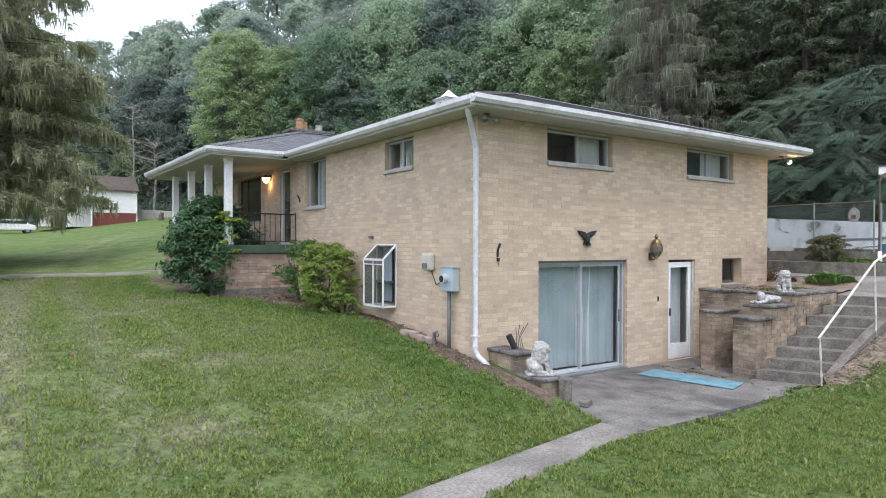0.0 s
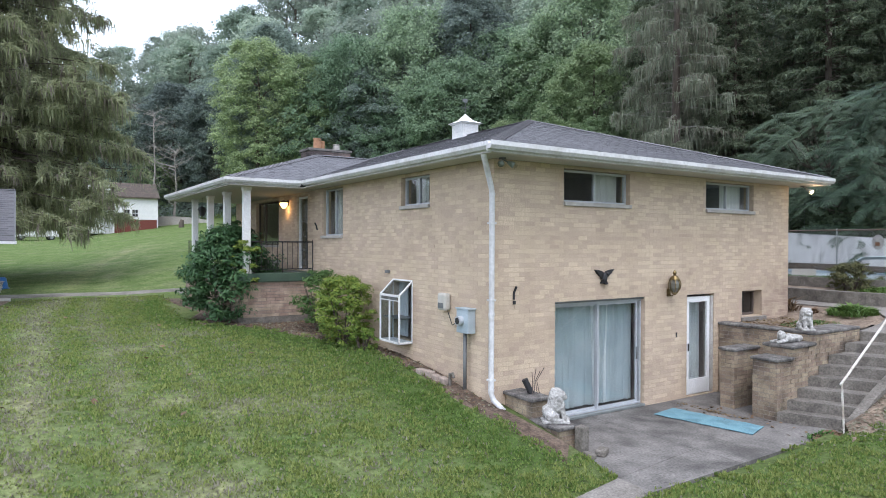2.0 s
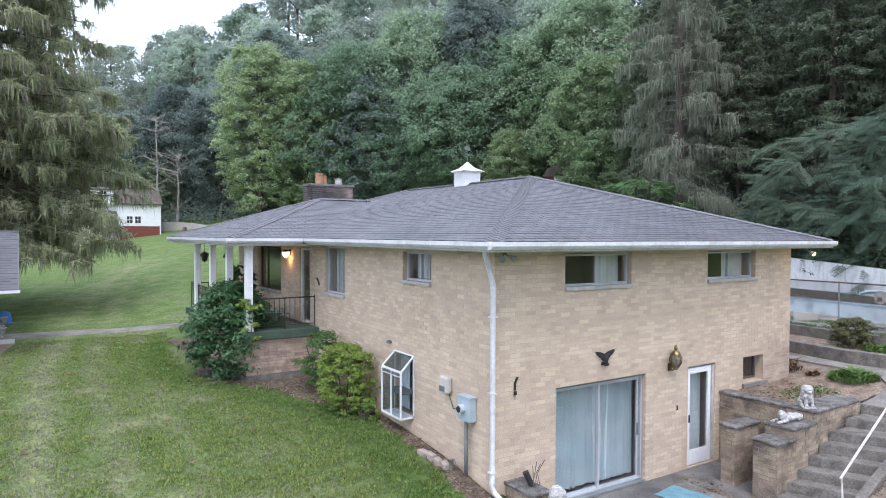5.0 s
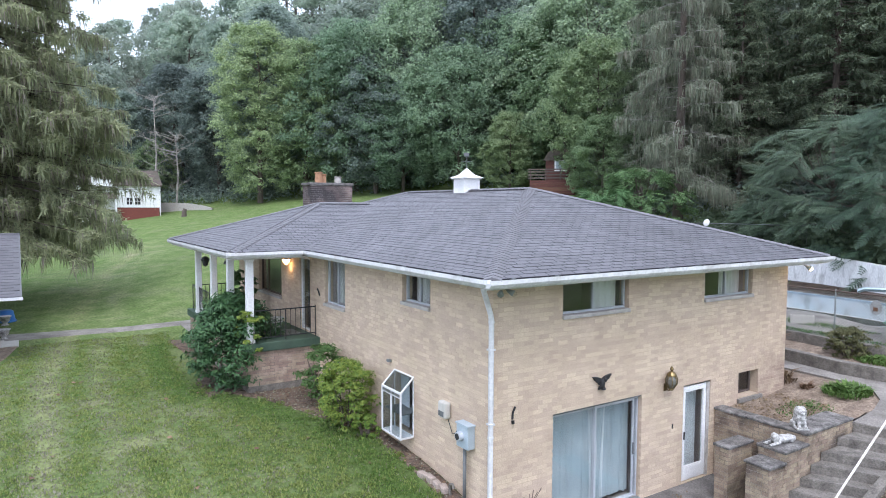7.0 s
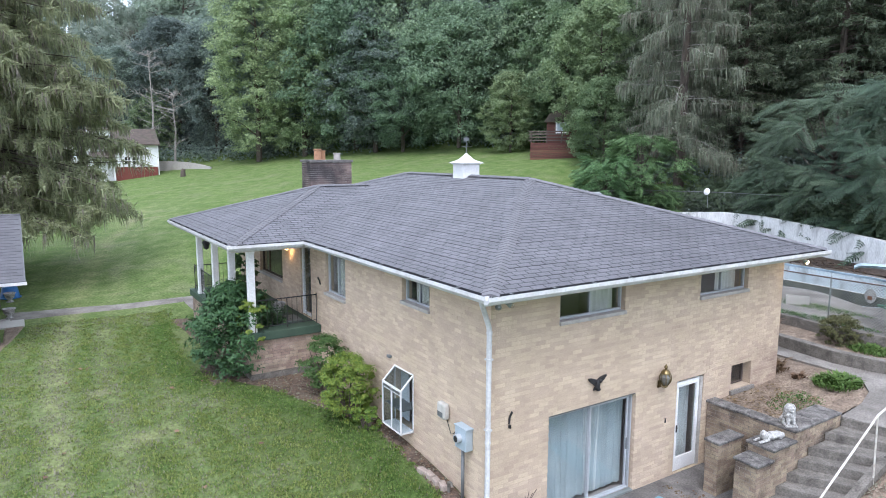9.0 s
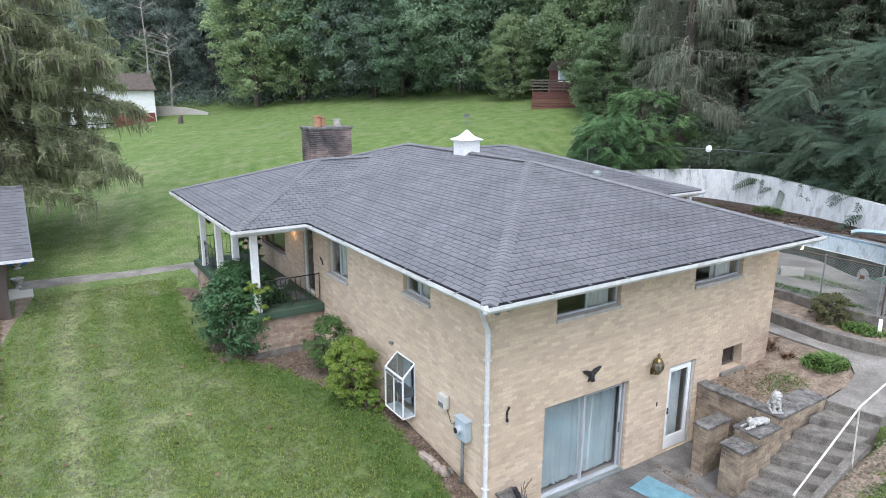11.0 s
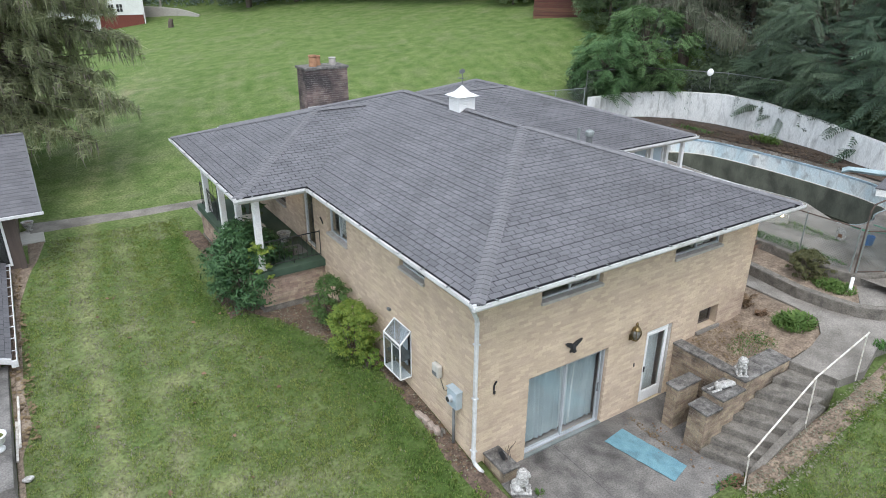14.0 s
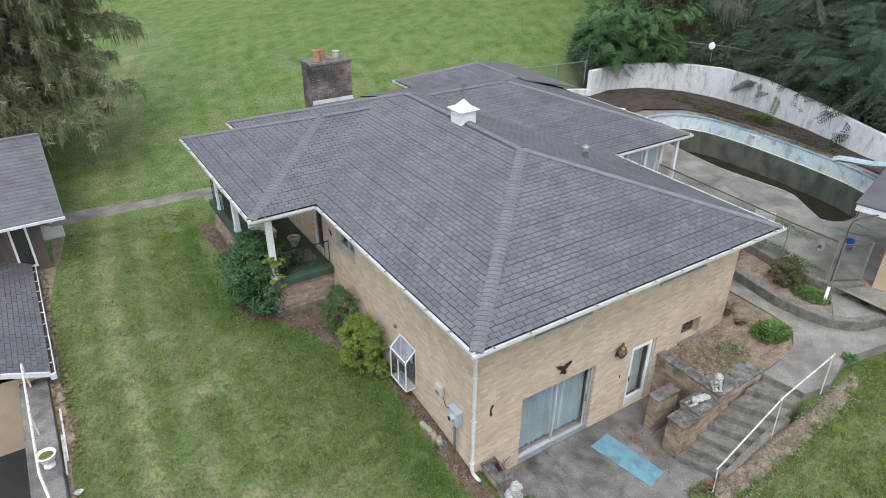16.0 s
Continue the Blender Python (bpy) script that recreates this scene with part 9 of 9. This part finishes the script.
tip = base + np.stack([np.cos(yaw) * hgt * 0.5, np.sin(yaw) * hgt * 0.5, hgt], 1)
blades = np.stack([base - w, base + w, tip], 1)
straw = rng.random(n) < np.clip(0.06 + 0.85 * (wear - 0.12) - 0.5 * (clump - 0.5), 0.03, 0.85)
lush = ~straw & (rng.random(n) < np.clip(0.40 - 0.8 * wear - 1.5 * (clump - 0.55), 0.05, 0.9))
for sel, m, label in ((~straw & ~lush, L_GRASS, "short green mown grass blades"), (lush, L_LUSH, "deep green mown grass blades"), (straw, L_STRAW, "pale dry grass blades on the worn lawn")):
    b = blades[sel].reshape(-1, 3)
    tagged(part_np("grass", b, np.arange(len(b)).reshape(-1, 3), m), label, "grass", kind="stuff")

# forest floor and undergrowth
d_all = hill_distance(GX, GY)
cells = []
for j in range(ny - 1):
    if gy[j] < -60 or gy[j] > 200:
        continue
    for i in range(nx - 1):
        if d_all[j, i] > 2.0 and d_all[j, i + 1] > 2 and d_all[j + 1, i] > 2 and -80 < gx[i] < 160:
            cells.append((j * nx + i, j * nx + i + 1, (j + 1) * nx + i + 1, (j + 1) * nx + i))
cells = np.array(cells)
used, inv = np.unique(cells, return_inverse=True)
fv = np.stack([GX.ravel(), GY.ravel(), GZ.ravel() + 0.12], 1)[used]
M_FLOOR = mat("forest_litter", (0.035, 0.034, 0.02), (0.022, 0.028, 0.014), 0.5, 1.0, 0.6, 6, c3=(0.05, 0.06, 0.02), mix3=0.6)
tagged(part_np("forest_floor", fv, inv.reshape(-1, 4), M_FLOOR), "dark leaf-littered floor of the wood", "forest floor", kind="structure")
rng = np.random.default_rng(91)
P_, N_ = [], []
for (ax, ay), (cx, cy) in zip(EDGE[1:-2], EDGE[2:-1]):
    L = math.hypot(cx - ax, cy - ay)
    k = int(L * 16)
    t = rng.random(k)
    off = rng.uniform(-0.3, 9, k)
    nx_, ny_ = -(cy - ay) / L, (cx - ax) / L
    bxs, bys = ax + (cx - ax) * t + nx_ * off, ay + (cy - ay) * t + ny_ * off
    hts = rng.uniform(0.6, 2.6, k)
    for q in range(44):
        g = rng.normal(size=(k, 3)) * np.array([0.5, 0.5, 0.35])
        P_.append(np.stack([bxs, bys, ground_z(bxs, bys) + hts * rng.random(k)], 1) + g)
        N_.append(g + np.array([0, 0, 0.6]))
P_, N_ = np.concatenate(P_), np.concatenate(N_)
v, f = leaf_tris(P_, N_, 0.22 * rng.uniform(0.6, 1.3, len(P_)), 1.5, rng)
tagged(part_np("undergrowth", v, f, L_DARK), "dark leafy undergrowth along the foot of the wood", "undergrowth", kind="stuff")
P_, N_ = [], []
rw_s = np.linspace(0, 1, len(RW))
k = 1500
t = rng.random(k)
bxs, bys = np.interp(t, rw_s, [p[0] for p in RW]), np.interp(t, rw_s, [p[1] for p in RW])
off = 0.95 + 4.0 * rng.random(k) ** 1.2
side = np.where(t < 0.3, 0.5, 1.0)
bxs, bys = bxs + off * side, bys + off * np.where(t < 0.3, 0.85, 0.05)
top = np.maximum(ground_z(bxs, bys), np.interp(t, rw_s, RWT) - 0.5)
hts = rng.uniform(0.0, 1.3, k) * np.clip(off, 0.3, 1.2)
for q in range(44):
    g = np.clip(rng.normal(size=(k, 3)), -2, 2) * np.array([0.3, 0.3, 0.26])
    P_.append(np.stack([bxs, bys, top + hts], 1) + g)
    N_.append(g + np.array([-0.3, -0.2, 0.6]))
P_, N_ = np.concatenate(P_), np.concatenate(N_)
v, f = leaf_tris(P_, N_, 0.15 * rng.uniform(0.6, 1.3, len(P_)), 1.6, rng)
tagged(part_np("undergrowth", v, f, L_BANK), "dark leafy scrub on the bank behind the white wall", "undergrowth", kind="stuff")
# vines on the retaining wall
for cx, cy, z1, k in ((25.62, 15.1, 4.05, 0.8), (26.05, 12.3, 4.15, 0.9), (26.1, 10.9, 4.1, 1.1), (25.15, 6.7, 3.8, 0.5)):
    rng = np.random.default_rng(int(cx * 100))
    n = int(60 * k)
    t = rng.random(n) ** 1.5
    pos = np.stack([cx - 0.05 + rng.normal(size=n) * 0.05, cy + rng.normal(size=n) * 0.10, z1 + 0.1 - 1.5 * k * t], 1)
    v, f = leaf_quads(pos, np.tile((-1.0, -0.6, 0.3), (n, 1)) + rng.normal(size=(n, 3)) * 0.3, 0.05 * rng.uniform(0.6, 1.2, n), 1.3, rng)
    tagged(part_np("wall_vine", v, f, L_DARK), "thin dark vine hanging down the white wall", "vine", kind="stuff")
# dead pale tree and bare trunks
for x, y, h, sd in ((6.6, 75.0, 14, 1), (8.6, 73.0, 9, 2), (33.0, 66.0, 17, 3)):
    r = random.Random(sd)
    bm = tube(bmesh.new(), [(0, 0, -0.3), (0.3, 0, h * 0.5), (0.1, 0.2, h)], 0.15, 8, 0.03)
    for i in range(26):
        a, z, L = r.uniform(0, 6.28), h * r.uniform(0.25, 0.97), r.uniform(0.8, 3.2)
        for j in range(3):
            b, k = a + r.uniform(-0.9, 0.9), r.uniform(0.4, 0.8)
            tube(bm, [(L * k * math.cos(a), L * k * math.sin(a), z + 0.5), (L * (k + 0.35) * math.cos(b), L * (k + 0.35) * math.sin(b), z + 0.5 + r.uniform(0.2, 1.0))], 0.018, 4, 0.006)
        tube(bm, [(0.2, 0, z), (L * 0.6 * math.cos(a), L * 0.6 * math.sin(a), z + 0.5), (L * math.cos(a), L * math.sin(a), z + r.uniform(-0.3, 1.4))], 0.045, 5, 0.01)
    ob = part("dead_tree", bm, M_PALEBARK, None)
    ob.location = on_hill(x, y)
    tagged(ob, "bare bleached dead tree at the wood's edge", "tree")

# ---- single bricks and shingles ----
for k, (wall, m) in enumerate(LATE):
    ob = new("brick", SINGLE_BRICK)
    ob.parent = wall
    ob.matrix_basis = m
sizes = {}
for core, m, w, h in PIER_BRICKS:
    key = (round(w, 2), round(h, 3))
    if key not in sizes:
        me = bpy.data.meshes.new("brick")
        v, f = boxes_np([(0, 0, 0)], [(key[0], 0.04, key[1])])
        me.from_pydata(v.tolist(), [], f.tolist())
        me.materials.append(M_PIER)
        sizes[key] = me
    ob = new("brick", sizes[key])
    ob.parent = core
    ob.matrix_basis = m
tab = bpy.data.meshes.new("shingle")
tab.from_pydata([(0.009, 0, 0.007), (0.296, 0, 0.007), (0.296, 0.125, 0.003), (0.009, 0.125, 0.003), (0.009, 0, 0), (0.296, 0, 0), (0.296, 0.125, 0), (0.009, 0.125, 0)], [], [(0, 1, 2, 3), (4, 5, 1, 0), (5, 6, 2, 1), (7, 4, 0, 3)])
tab.materials.append(M_SHINGLE)
for m in TABS:
    ob = new("shingle", tab)
    ob.parent = roof
    ob.matrix_basis = m
for name, m in CAPS:
    ob = new(name, CAP)
    ob.parent = roof
    ob.matrix_basis = m
